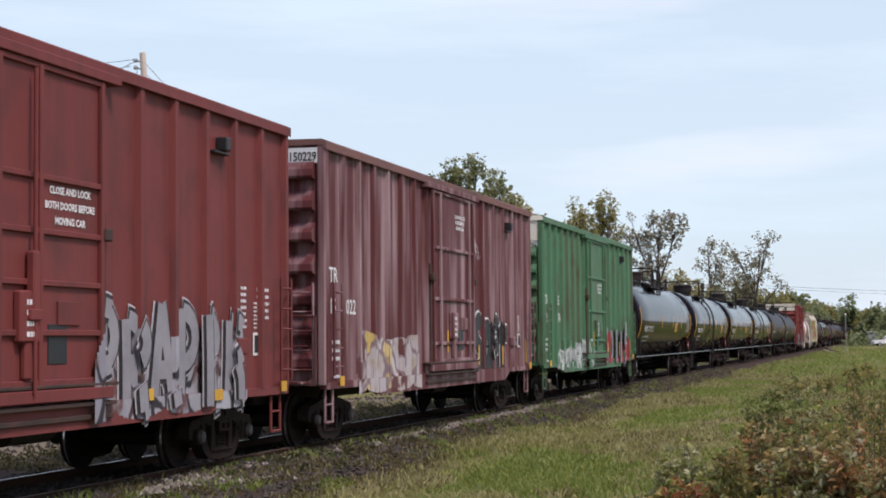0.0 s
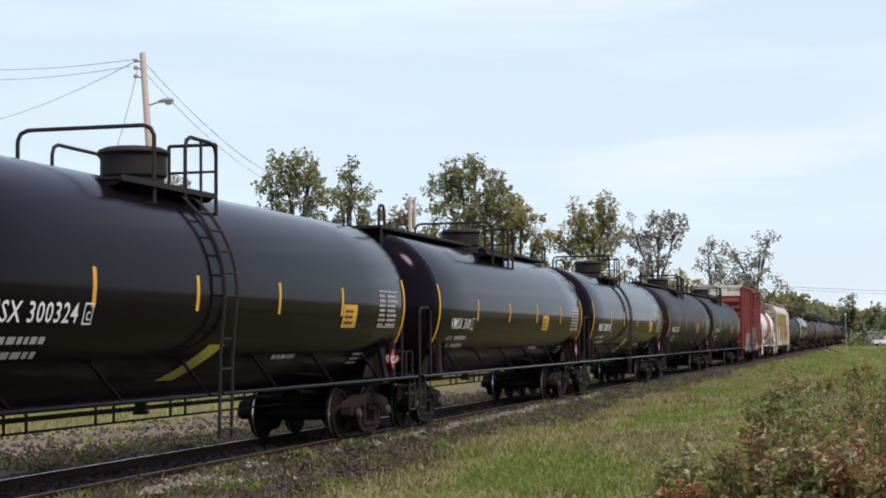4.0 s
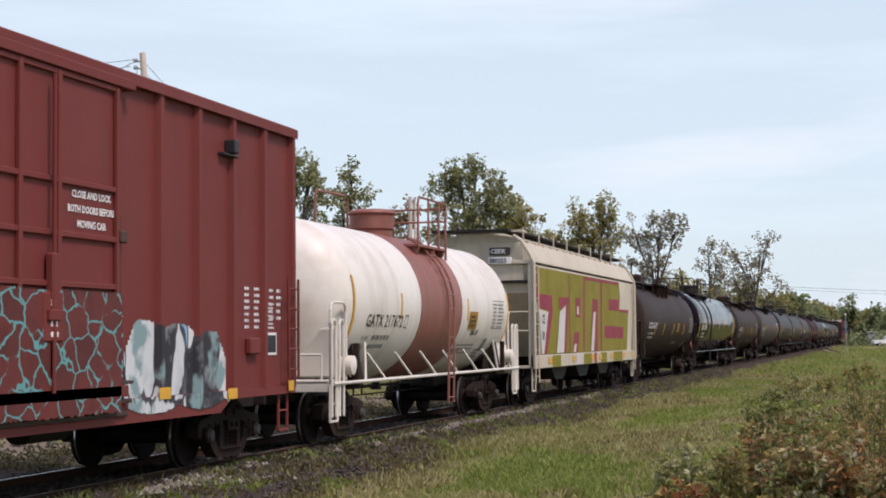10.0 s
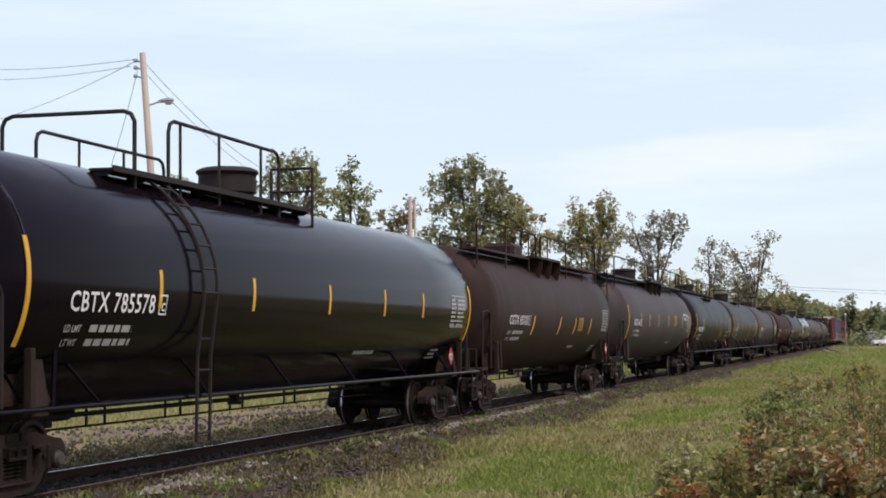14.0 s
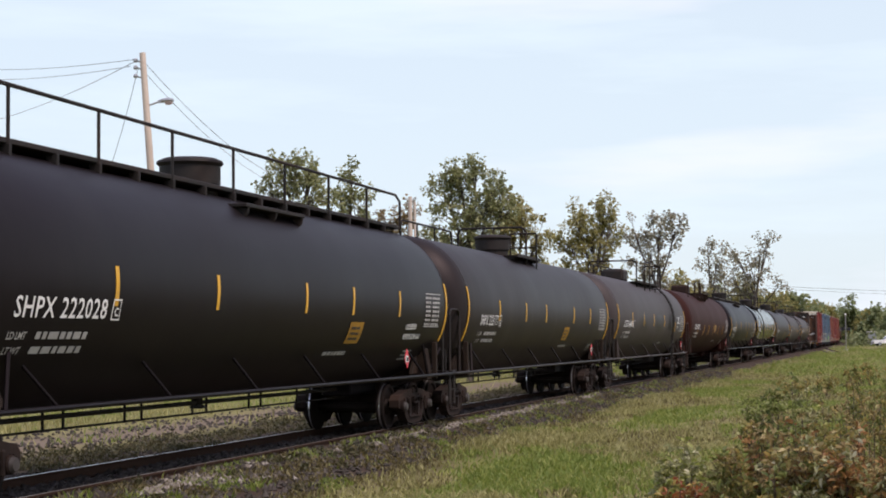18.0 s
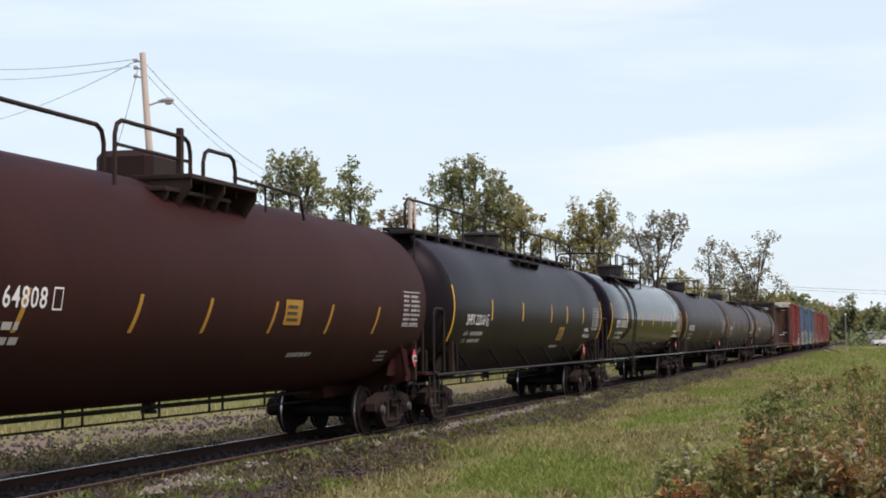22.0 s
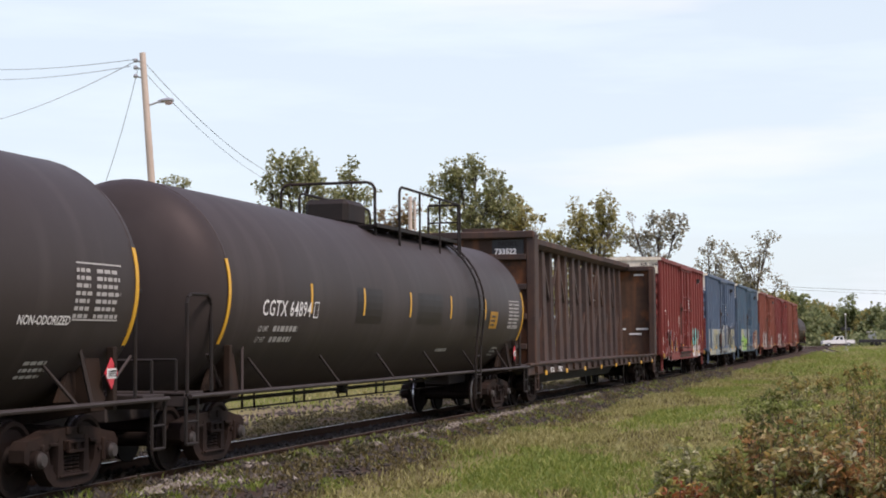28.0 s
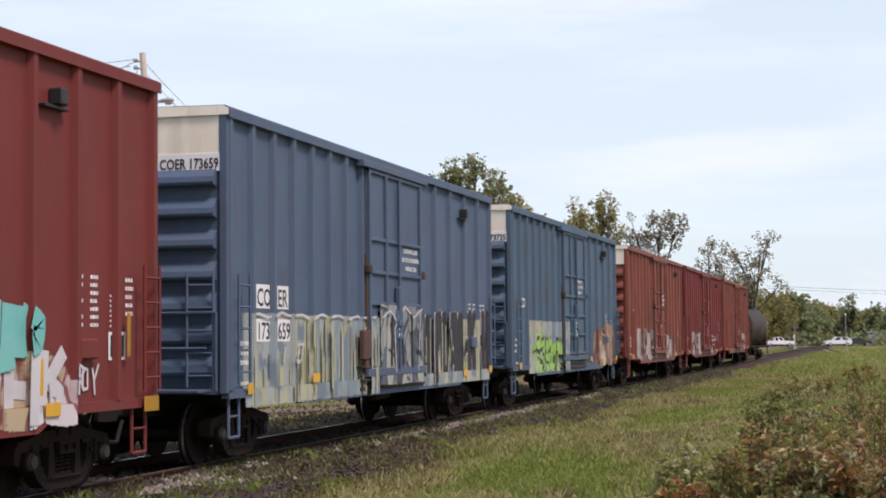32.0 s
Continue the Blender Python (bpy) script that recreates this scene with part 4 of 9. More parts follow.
        flat_part("end_number", tf, lambda p: on_front(p, -0.052 if number_band else -0.036, -1.42 + w, zt - (0.785 if low else 0.28 if number_band and not end_band else 0.82 if number_band else 0.30)), M_WHITE if low or not (end_band or number_band) else M_BLACKPAINT, car, "car number on the end")
    if end_note:
        tf = text_flat(end_note, 0.18, 0.003, 0, 1.0)
        kx = 1.28 / max(p[0] for p in tf[0])
        flat_part("end_note", ([(p[0] * kx, p[1]) for p in tf[0]], tf[1]), lambda p: on_front(p, -0.036, 1.36, zt - 0.33), M_BLACKPAINT, car, "black lettering on the cream band")
    planes = [(c, 0) for c in xs] + [(d0 + 0.10, d1 - 0.10, -1.665)]
    for order, sp in enumerate(spray):
        x, z, w, h, fill, edge, k, let = sp[:8]
        if edge == "mural":
            mural(x, z, w, h, planes, fill, car, k, let, 0.003 + 0.004 * order)
            continue
        # let: the letters; rim: layers from the outermost in, each (paint, extra width)
        th, rim = sp[8:10]
        bands = drawn_letters(let, w, h, th, k)
        for j, (coat, extra) in enumerate(rim + ((fill, 0.0),)):
            sprayed("graffiti" if j == len(rim) else "graffiti_outline", widened(bands, extra), x, z, planes, coat, car, 0.010 + 0.014 * j, "sprayed lettering" if j == len(rim) else "outline of sprayed lettering")
    truck(car, 1.55)
    truck(car, L - 1.55)
    part("coupler", MESH["coupler_front"], None, car, at=Matrix.Translation((-0.55, 0, 0)))
    part("coupler", MESH["coupler_rear"], None, car, at=Matrix.Translation((L + 0.55, 0, 0)))
    return car, planes


def ragged(cx, cz, w, h, r, n=7):
    """The outline of a torn scrap."""
    return [(cx + w * r.uniform(0.6, 1.0) * math.cos(t), cz + h * r.uniform(0.6, 1.0) * math.sin(t)) for t in np.linspace(0, 2 * math.pi, n, endpoint=False)]


def wear_of_red_car(car, planes):
    """Torn paper beside the door, upright reflectors, a slab on the side and outlined plates of the red boxcar."""
    r = random.Random(3)
    for cx, cz, w, h in ((5.56, 2.84, 0.06, 0.05), (5.50, 2.66, 0.10, 0.10), (5.66, 2.62, 0.10, 0.09), (5.55, 2.50, 0.09, 0.10), (5.64, 2.42, 0.13, 0.07), (5.58, 2.30, 0.07, 0.10), (5.84, 2.38, 0.10, 0.02), (5.90, 2.52, 0.04, 0.05), (10.30, 3.02, 0.05, 0.08), (10.36, 2.86, 0.06, 0.06), (10.32, 2.56, 0.07, 0.06), (10.40, 2.46, 0.04, 0.05)):
        edge = ragged(cx, cz, w, h, r)
        flat_part("torn_paper", (edge, [tuple(range(len(edge)))]), lambda p: [(q[0], -1.590 if q[0] < 6.1 else -1.586, q[1]) for q in p], M_PAPER, car, "scrap of torn whitish paper")
    part("side_slab", Geo().box(5.33, 6.00, -1.66, -1.50, 1.50, 1.90, 0.02), M_BOX_RED, car, "plain slab proud of the side")
    for x, z, h in ((4.43, 1.17, 0.20), (4.43, 1.40, 0.24), (2.93, 1.19, 0.45), (4.62, 1.19, 0.20), (4.62, 1.42, 0.23), (10.45, 1.25, 0.39), (13.05, 1.22, 0.40)):
        part("reflective_strip", Geo().box(x, x + 0.09, -1.596, -1.590, z, z + h, 0.002), M_YELLOW, car, "upright yellow reflective strip")
    part("faded_strip", Geo().box(15.20, 15.29, -1.596, -1.590, 1.62, 2.15, 0.002), M_YELLOW_OLD, car)
    for x in (0.02, 15.66):
        part("corner_plate", Geo().box(x, x + 0.42, -1.604, -1.598, 0.93, 1.12, 0.003), M_YELLOW_OLD, car, "yellow plate at the foot of the corner")
    sprayed("plate_outline", widened(pen([[(0.0, 0.0), (0.30, 0.0), (0.30, 0.27), (0.0, 0.27), (0.0, 0.0)]], 0.012), 0.0), 2.89, 2.46, planes, M_WHITE, car, 0.006, "white outlined box")
    sprayed("chalk_scribble", widened(pen([[(0.05, 0.72), (0.20, 0.98), (0.34, 0.70), (0.16, 0.30), (0.05, 0.72)], [(0.10, 0.62), (0.24, 0.90)], [(0.16, 0.5), (0.28, 0.78)], [(0.18, 0.36), (0.20, 0.0)]], 0.010), 0.0), 0.98, 2.96, planes, S_CHALKY, car, 0.006, "faint chalk scribble")
    hatch = [[(x0 + 0.10 * i, z0 + 0.05 * math.sin(3.0 * i)), (x0 + 0.10 * i + 0.05, z0 + hgt)] for x0, z0, hgt, n in ((0.0, 0.55, 0.30, 3), (0.45, 0.62, 0.36, 6), (1.60, 0.60, 0.38, 6), (2.45, 0.62, 0.42, 8), (0.10, 0.08, 0.30, 4), (0.62, 0.05, 0.40, 4), (1.66, 0.05, 0.36, 5), (2.65, 0.06, 0.40, 6)) for i in range(n)]
    sprayed("hatching", widened(pen(hatch, 0.013), 0.0), 1.25, 0.98, planes, S_CHALKY, car, 0.034, "thin whitish hatching inside the outlined letters")
    # turquoise spikes over a whitish ground
    spikes = [[(0.10, 0.02), (0.16, 0.45), (0.05, 0.90)], [(0.34, 0.20), (0.70, 0.20), (0.86, 0.92)], [(0.95, 0.15), (1.10, 0.86)], [(1.20, 0.10), (1.25, 0.70)], [(1.55, 0.05), (1.62, 0.55), (1.48, 0.72)],
              [(1.86, 0.12), (1.90, 0.86)], [(2.12, 0.10), (2.18, 0.82)], [(2.40, 0.24), (2.42, 0.80)], [(2.45, 0.72), (2.70, 0.62), (2.66, 0.40), (2.44, 0.36)], [(0.5, 0.22), (1.5, 0.12), (2.3, 0.26)]]
    sprayed("graffiti", widened(pen(spikes, 0.13), 0.0), 10.32, 1.40, planes, S_TEAL, car, 0.030, "spiky turquoise sprayed lettering")
    sprayed("paint_run", widened(pen([[(0.05, 0.5), (0.14, 0.0)], [(0.30, 0.6), (0.52, 0.1)], [(2.95, 0.5), (3.0, 0.05)]], 0.030), 0.0), 10.45, 0.86, planes, S_WHITE, car, 0.036)
    tag = [[(0.0, 0.0), (0.02, 0.34), (0.14, 0.28), (0.02, 0.18), (0.16, 0.0)], [(0.24, 0.05), (0.24, 0.30), (0.36, 0.28), (0.36, 0.06), (0.24, 0.05)], [(0.48, 0.30), (0.52, 0.14), (0.64, 0.34)], [(0.52, 0.14), (0.54, -0.02)]]
    sprayed("scrawl", widened(pen(tag, 0.02), 0.0), 13.95, 1.20, planes, S_WHITE, car, 0.020, "scrawled white tag")


def wear_of_blue_car(car, planes):
    """Runs of rolled paint, a white contour, a rusted board and scribbles on the painted-over blue boxcar."""
    r = random.Random(8)
    for mat, n, half in ((S_BEIGE, 46, 0.030), (S_STALE, 34, 0.026), (S_GRIME, 38, 0.016)):
        runs = []
        for _ in range(n):
            x = r.choice((r.uniform(2.7, 6.7), r.uniform(0.7, 6.7), r.uniform(10.1, 15.7)))
            z1 = r.uniform(1.25, 2.18 if x > 2.7 else 1.65)
            runs.append([(x, z1), (x + r.uniform(-0.02, 0.02), max(0.84, z1 - r.uniform(0.3, 1.2)))])
        sprayed("paint_run", widened(pen(runs, half, 0.2), 0.0), 0.0, 0.0, planes, mat, car, 0.008, "upright runs of old paint")
    top = [(0.95 + 0.31 * i, 2.19 + 0.03 * math.sin(2.1 * i) + 0.02 * math.sin(5.3 * i)) for i in range(19)]
    sprayed("contour", widened(pen([top], 0.020), 0.0), 0.0, 0.0, planes, S_WHITE, car, 0.034, "white contour along the top of the paint")
    door = [[(6.95, 2.20), (7.4, 2.34), (7.9, 2.12), (8.4, 2.42), (9.0, 2.22), (9.6, 2.40)], [(7.2, 1.4), (7.35, 2.2)], [(7.8, 1.2), (7.7, 2.0), (8.1, 2.3)], [(9.3, 1.2), (9.45, 2.3)]]
    sprayed("contour", widened(pen(door, 0.022), 0.0), 0.0, 0.0, planes, S_WHITE, car, 0.020)
    dark = [[(7.5, 1.3), (7.55, 2.25)], [(8.3, 1.35), (8.2, 1.9), (8.6, 2.2)], [(8.9, 1.25), (8.85, 2.3)], [(9.15, 1.6), (9.5, 1.5)]]
    sprayed("scrawl", widened(pen(dark, 0.04), 0.0), 0.0, 0.0, planes, S_BLACK, car, 0.026, "black strokes over the door")
    part("tack_board", Geo().box(5.88, 6.42, -1.67, -1.58, 1.45, 1.97, 0.015).box(6.05, 6.25, -1.65, -1.58, 1.22, 1.47, 0.01), M_BOARD, car, "rusty red-brown board beside the door")
    part("reflector", Geo().box(3.40, 3.74, -1.604, -1.596, 1.12, 1.26, 0.003), M_YELLOW, car, "yellow reflector")
    sprayed("outline_mark", widened(pen([[(0.0, 0.0), (0.42, 0.04), (0.55, 0.30), (0.18, 0.28), (0.0, 0.0)], [(-0.35, 0.02), (-0.28, 0.26)], [(-0.62, 0.0), (-0.60, 0.22)]], 0.018), 0.0), 2.60, 1.44, planes, S_WHITE, car, 0.034, "thin white sprayed outline")


def arc_strip(x, w, za, zb, r, zc, n=10, lift=0.006, slant=0.0):
    """A strip of width w bent round the near side of a tank between two heights."""
    a, b = math.asin((za - zc) / r), math.asin((zb - zc) / r)
    g = Geo()
    vs, fs = [], []
    for i in range(n + 1):
        t = a + (b - a) * i / n
        for rr in (r, r + lift):
            for xx in (x, x + w):
                vs.append((xx + slant * i / n, -rr * math.cos(t), zc + rr * math.sin(t)))
    for i in range(n):
        k = 4 * i
        fs += [(k + 2, k + 3, k + 7, k + 6), (k, k + 2, k + 6, k + 4), (k + 1, k + 5, k + 7, k + 3)]
    return g.add(vs, fs)


_tank_cache = {}
# start, pitch and height of the reporting mark by owner
MARKS = {"GATX 217672": (0.80, 0.208, -0.46), "SHPX 222028": (0.78, 0.195, -0.44), "CBTX": (0.95, 0.203, -0.36), "SHPX": (1.17, 0.158, -0.40), "CGTX": (1.28, 0.213, -0.34), "GATX": (1.25, 0.212, -0.28)}


def top_fittings(car, style, xd, L, zt, ZC, R, fit):
    """Walkways, pipe hoops and step decks on top of a tank; style names the arrangement round the manway at xd."""
    def skin(y):
        return ZC + math.sqrt(max(R * R - y * y, 0.05)) - 0.03

    def rail(x0, x1, y, up, posts=(), r=0.028, flat=False):
        z = zt + up
        p = part("pipe_hoop", Geo().tube([(x0, y, skin(y)), (x0, y, z - 0.16), (x0 + 0.05, y, z - 0.05), (x0 + 0.18, y, z), (x1 - 0.18, y, z), (x1 - 0.05, y, z - 0.05), (x1, y, z - 0.16), (x1, y, skin(y) - 0.1)], r, 7), fit, car, "bent pipe handrail", True)
        for x in posts:
            part("rail_post", Geo().box(x - 0.045, x + 0.045, y - 0.012, y + 0.012, skin(y) - 0.12, z, 0.004) if flat else Geo().cyl((x, y, skin(y)), (x, y, z), 0.022, 6), fit, p)

    def across(x, ya, yb, up):
        z = zt + up
        part("cross_hoop", Geo().tube([(x, ya, skin(ya) - 0.1), (x, ya, z - 0.14), (x, ya + 0.05, z - 0.04), (x, ya + 0.16, z), (x, yb - 0.16, z), (x, yb - 0.05, z - 0.04), (x, yb, z - 0.14), (x, yb, skin(yb))], 0.03, 7), fit, car, "pipe hoop across the walkway", True)

    def frame_end(x, y, up):
        z = zt + up
        part("end_frame", Geo().tube([(x, y, skin(y) - 0.25), (x, y, z), (x, y + 0.75, z), (x, y + 0.75, zt - 0.1)], 0.026, 6).tube([(x, y, z - 0.4), (x, y + 0.75, z - 0.4)], 0.02, 6), fit, car)

    def walk_plank(x0, x1, ya, yb, z):
        ya += 0.12
        w = part("step_walkway", Geo().box(x0, x1, ya, yb, z - 0.035, z, 0.006).box(x0, x1, ya - 0.02, ya + 0.01, z - 0.05, z + 0.03, 0.004), fit, car, "steel grating walkway beside the manway")
        n = max(2, int((x1 - x0) / 1.0))
        for i in range(n + 1):
            x = x0 + 0.05 + (x1 - x0 - 0.1) * i / n
            part("walkway_bracket", Geo().prism([(ya + 0.02, z - 0.035), (yb, z - 0.035), (yb, z - 0.11), (ya + 0.10, z - 0.10)], x - 0.012, x + 0.012, "x"), fit, w)

    if style == "pressure":
        walk_plank(xd - 6.2, xd + 1.3, -1.12, -0.66, zt - 0.10)
        across(xd - 5.4, -0.92, 1.05, 0.74)
        rail(xd - 4.4, xd - 0.1, -0.95, 0.74, (xd - 4.0, xd - 2.6, xd - 0.9))
        rail(xd - 4.3, xd, 1.15, 0.70, (xd - 3.0, xd - 1.5))
        frame_end(xd + 1.25, -1.05, 0.62)
    elif style == "plain":
        walk_plank(xd - 1.5, xd + 1.6, -1.15, -0.66, zt - 0.10)
        across(xd + 0.05, -0.95, 1.0, 0.74)
        rail(xd - 5.1, xd - 0.1, 1.15, 0.66, (xd - 3.6, xd - 1.9))
        frame_end(xd + 0.95, -1.05, 0.62)
    elif style == "long":
        # a walkway from the manway to the ladder near the end, railed all along
        e = L * 0.755 + 0.35
        walk_plank(xd - 0.6, e, -1.15, -0.66, zt - 0.10)
        across(xd - 0.4, -0.95, 1.0, 0.74)
        rail(xd + 0.7, e, -1.12, 0.74, (xd + 2.2, xd + 3.8, xd + 5.4))
        rail(xd + 0.5, e - 0.3, 0.95, 0.66, (xd + 2.4, xd + 4.4))
        frame_end(e, -1.12, 0.74)
    elif style == "ladder":
        walk_plank(xd - 2.6, xd + 0.5, -1.20, -0.66, zt - 0.16)
        across(xd - 1.55, -1.05, 1.0, 0.64)
        rail(xd - 0.6, xd + 0.5, -1.08, 0.60, (xd - 0.05,))
        frame_end(xd + 0.5, -1.08, 0.60)
        rail(xd - 0.4, xd + 1.2, 1.10, 0.60)
    elif style == "walk":
        walk_plank(xd - 1.8, xd + 1.0, -1.22, -0.66, zt - 0.16)
        across(xd - 1.15, -1.10, 0.9, 0.62)
        rail(xd - 1.15, xd, -1.12, 0.58)
        rail(xd + 0.55, xd + 1.1, -1.12, 0.58)
        frame_end(xd + 1.1, -1.12, 0.58)
        rail(xd - 2.6, xd - 1.6, 0.95, 0.55)
    elif style == "step":
        dk = part("step_deck", Geo().box(xd - 1.8, xd + 1.6, -1.38, -0.50, zt - 0.10, zt - 0.03, 0.01), fit, car, "steel step deck bracketed off the tank shoulder")
        for x in (xd - 1.05, xd + 0.25, xd + 1.56):
            part("deck_bracket", Geo().prism([(-0.55, zt - 0.10), (-1.36, zt - 0.10), (-1.36, zt - 0.30), (-1.30, zt - 0.60), (-1.16, zt - 0.62), (-0.95, zt - 0.42)], x - 0.018, x + 0.018, "x"), fit, dk)
        part("top_walkway", Geo().box(-0.3, xd - 1.8, -1.16, -0.70, zt - 0.14, zt - 0.08, 0.008).box(xd + 1.6, L - 0.1, -1.16, -0.70, zt - 0.14, zt - 0.08, 0.008), fit, car, "narrow walkway along the tank shoulder")
        rail(-0.3, xd - 0.85, -1.14, 0.60, (xd - 4.6, xd - 1.8), flat=True)
        rail(xd - 0.25, L - 0.3, -1.14, 0.62, (xd + 0.8, xd + 3.6, xd + 6.3, L - 0.75), flat=True)
        rail(xd - 3.4, xd - 1.0, 0.95, 0.52)
        rail(xd - 0.9, xd + 0.9, 0.95, 0.50)


def tank_car(label, u0, L, paint, mark="", top="walk", rail_parts=True, ladder_at=None, end_ladder=False, yellow=True, stripe_n=5, R=1.59, ZC=2.495, seed=3, dome_at=0.485,
             dome="round", sill=None, band=None, placard="", deck=False, lines=("",), fit=None, side_rail=True, slash=False, panels=False, grade=None, strips=None, panel_at=None, hd=0.78, plat=1.3, style=None, strip_z=0.0, slant=0.0, head_note=False, end_strips=True, dim=None, notice=None, tail=0.42):
    """A tank car: tank with dished heads, manway with platform and rails, end platforms, side rail with struts, under-tank piping."""
    if L > 18.0:
        R, ZC = R + 0.03, ZC + 0.025
    car = car_root("tank_car", label, u0, "tank car")
    r = random.Random(seed)
    fit = fit or M_STEEL_DARK
    sill = sill or paint
    key = (round(L, 1), paint.name, R)
    if key not in _tank_cache:
        prof = [(-hd * math.cos(t), R * math.sin(t)) for t in np.linspace(0.03, math.pi / 2, 9)]
        prof += [(x, R) for x in np.linspace(0, L, 8)[1:-1]]
        prof += [(L + hd * math.cos(t), R * math.sin(t)) for t in np.linspace(math.pi / 2, 0.03, 9)]
        _tank_cache[key] = Geo().lathe(prof, "x", 56, (0, ZC)).mesh("tank", paint, True, 50)
    tank = part("tank", _tank_cache[key], None, car)
    ring = [(-0.03, R - 0.01), (-0.02, R + 0.004), (0.02, R + 0.004), (0.03, R - 0.01)]
    if ("ring", paint.name, R) not in _tank_cache:
        _tank_cache["ring", paint.name, R] = Geo().lathe(ring, "x", 48, (0, ZC)).mesh("weld_seam", paint, True, 60)
    for x in (0.0, L):
        part("weld_seam", _tank_cache["ring", paint.name, R], None, tank, at=Matrix.Translation((x, 0, 0)))
    if band:
        b0, b1 = band
        part("band", Geo().lathe([(b0, R - 0.01), (b0, R + 0.006), (b1, R + 0.006), (b1, R - 0.01)], "x", 56, (0, ZC)), M_TANK_BAND, tank, "faded red-brown band round the tank", True)
    # reflective strips
    if yellow:
        for x in (-0.06, L - 0.02) if end_strips else ():
            part("reflective_strip", arc_strip(x, 0.085, ZC - 0.76, ZC + 0.44, R, ZC, 12, 0.012), M_YELLOW, tank, "long curved yellow reflective strip")
        for x in strips or [L * (i + 1) / (stripe_n + 1) for i in range(stripe_n)]:
            part("reflective_strip", arc_strip(x, 0.09, ZC - 0.29 + strip_z, ZC + 0.19 + strip_z, R, ZC, 5, 0.006, slant), dim or M_YELLOW, tank, "short yellow reflective strip")
    # writing
    ink, faint = (M_BLACKPAINT, M_GREYINK) if paint is M_TANK_WHITE else (M_WHITE, M_STENCIL)
    if mark:
        ms = 0.335
        fl = text_flat(mark, ms, 0.0035, 0.0, 1.10)
        mx, pitch, mz = MARKS.get(mark if mark in MARKS else mark[:4], (1.05, 0.205, -0.47))
        wm = pitch * len(mark)
        k = wm / max(p[0] for p in fl[0])
        flat_part("car_mark", ([(p[0] * k, p[1]) for p in fl[0]], fl[1]), lambda p: on_tank(p, mx, ZC + mz, R, ZC), ink, tank, "stencilled reporting mark and number")
        bx = mx + wm + 0.14
        fr = ([(0, 0), (0.22, 0), (0.22, 0.26), (0, 0.26), (0.02, 0.02), (0.20, 0.02), (0.20, 0.24), (0.02, 0.24)], [(0, 1, 5, 4), (1, 2, 6, 5), (2, 3, 7, 6), (3, 0, 4, 7)])
        flat_part("grade_box", fr, lambda p: on_tank(p, bx, ZC + mz - 0.02, R, ZC), ink, tank)
        if grade:
            flat_part("grade_letter", text_flat(grade, 0.15, 0.003), lambda p: on_tank(p, bx + 0.06, ZC + mz + 0.03, R, ZC), M_WHITE, tank)
    if head_note:
        # number and capacity on the near edge of the front head
        for body, size, y0, z0 in ((mark[-3:], 0.17, -0.10, 2.92), ("GAL", 0.10, -0.30, 2.76)):
            fl = text_flat(body, size, 0.004)
            wh = max(p[0] for p in fl[0])
            flat_part("head_stencil", fl, lambda p, y0=y0, z0=z0, wh=wh: [(-hd * math.sqrt(max(1.0 - ((y0 - 0.0 - q[0]) ** 2 + (z0 + q[1] - ZC) ** 2) / (R * R), 0.0)) - 0.012, y0 - q[0], z0 + q[1]) for q in p], M_WHITE, tank, "white stencil on the tank head")
    if mark:
        for row, word in enumerate(("LD LMT", "LT WT")):
            zr = ZC + mz - 0.24 - 0.16 * row
            flat_part("weight_stencil", text_flat(word, 0.125, 0.002, 0.0, 0.95), lambda p: on_tank(p, mx + 0.04 * row, zr, R, ZC), faint, tank, "small stencilled weight lines")
            flat_part("weight_line", bars_flat(1.20, 0.10, 1, seed + row, 0.9, 0.17), lambda p: on_tank(p, mx + 0.62, zr, R, ZC), faint, tank)["kind"] = "stuff"
    flat_part("data_stencil", bars_flat(1.2, 0.10, 1, seed + 1, 0.8, 0.15), lambda p: on_tank(p, L * 0.62, ZC - 0.98, R, ZC), faint, tank)
    # test data: a ruled plate with two columns of entries
    px1 = L - 1.55
    for col, wc in ((0.0, 0.44), (0.50, 0.62)):
        flat_part("data_plate", bars_flat(wc, 0.62, 7, seed + 2 + int(10 * col), 0.52, 0.12), lambda p, col=col: on_tank(p, px1 + col, ZC - 0.44, R, ZC), faint, tank, "block of test-data stencils")
    flat_part("plate_rule", ([(0, 0), (1.14, 0), (1.14, 0.02), (0, 0.02), (0, 0.66), (1.14, 0.66), (1.14, 0.68), (0, 0.68)], [(0, 1, 2, 3), (4, 5, 6, 7)]), lambda p: on_tank(p, px1, ZC - 0.47, R, ZC), faint, tank)
    flat_part("car_stencil", bars_flat(0.62, 0.30, 3, seed + 7, 0.5, 0.10), lambda p: on_tank(p, L - 2.2, ZC - 1.12, R, ZC), faint, tank)
    if notice:
        # cargo name on its own dark ground beside the test data
        nx, nz = notice
        flat_part("notice_ground", rect_grid(1.12, 0.66, 4, 5), lambda p: on_tank(p, nx, nz, R, ZC, 0.006), M_BLACKPAINT, tank, "black panel behind the cargo name")
    for i, s in enumerate(lines):
        if s:
            tx, tz = (nx + 0.08, nz + 0.46) if notice else (L - 2.9, ZC + 0.22) if lines[0].startswith("LIQUEFIED P") else (L - 2.75, ZC - 0.52)
            flat_part("cargo_name", text_flat(s, 0.15, 0.003), lambda p, i=i: on_tank(p, tx, tz - i * 0.19, R, ZC), ink, tank, "cargo lettering")
    pl = rect_grid(0.75, 0.40, 3, 4)
    px0 = panel_at or L * 0.65
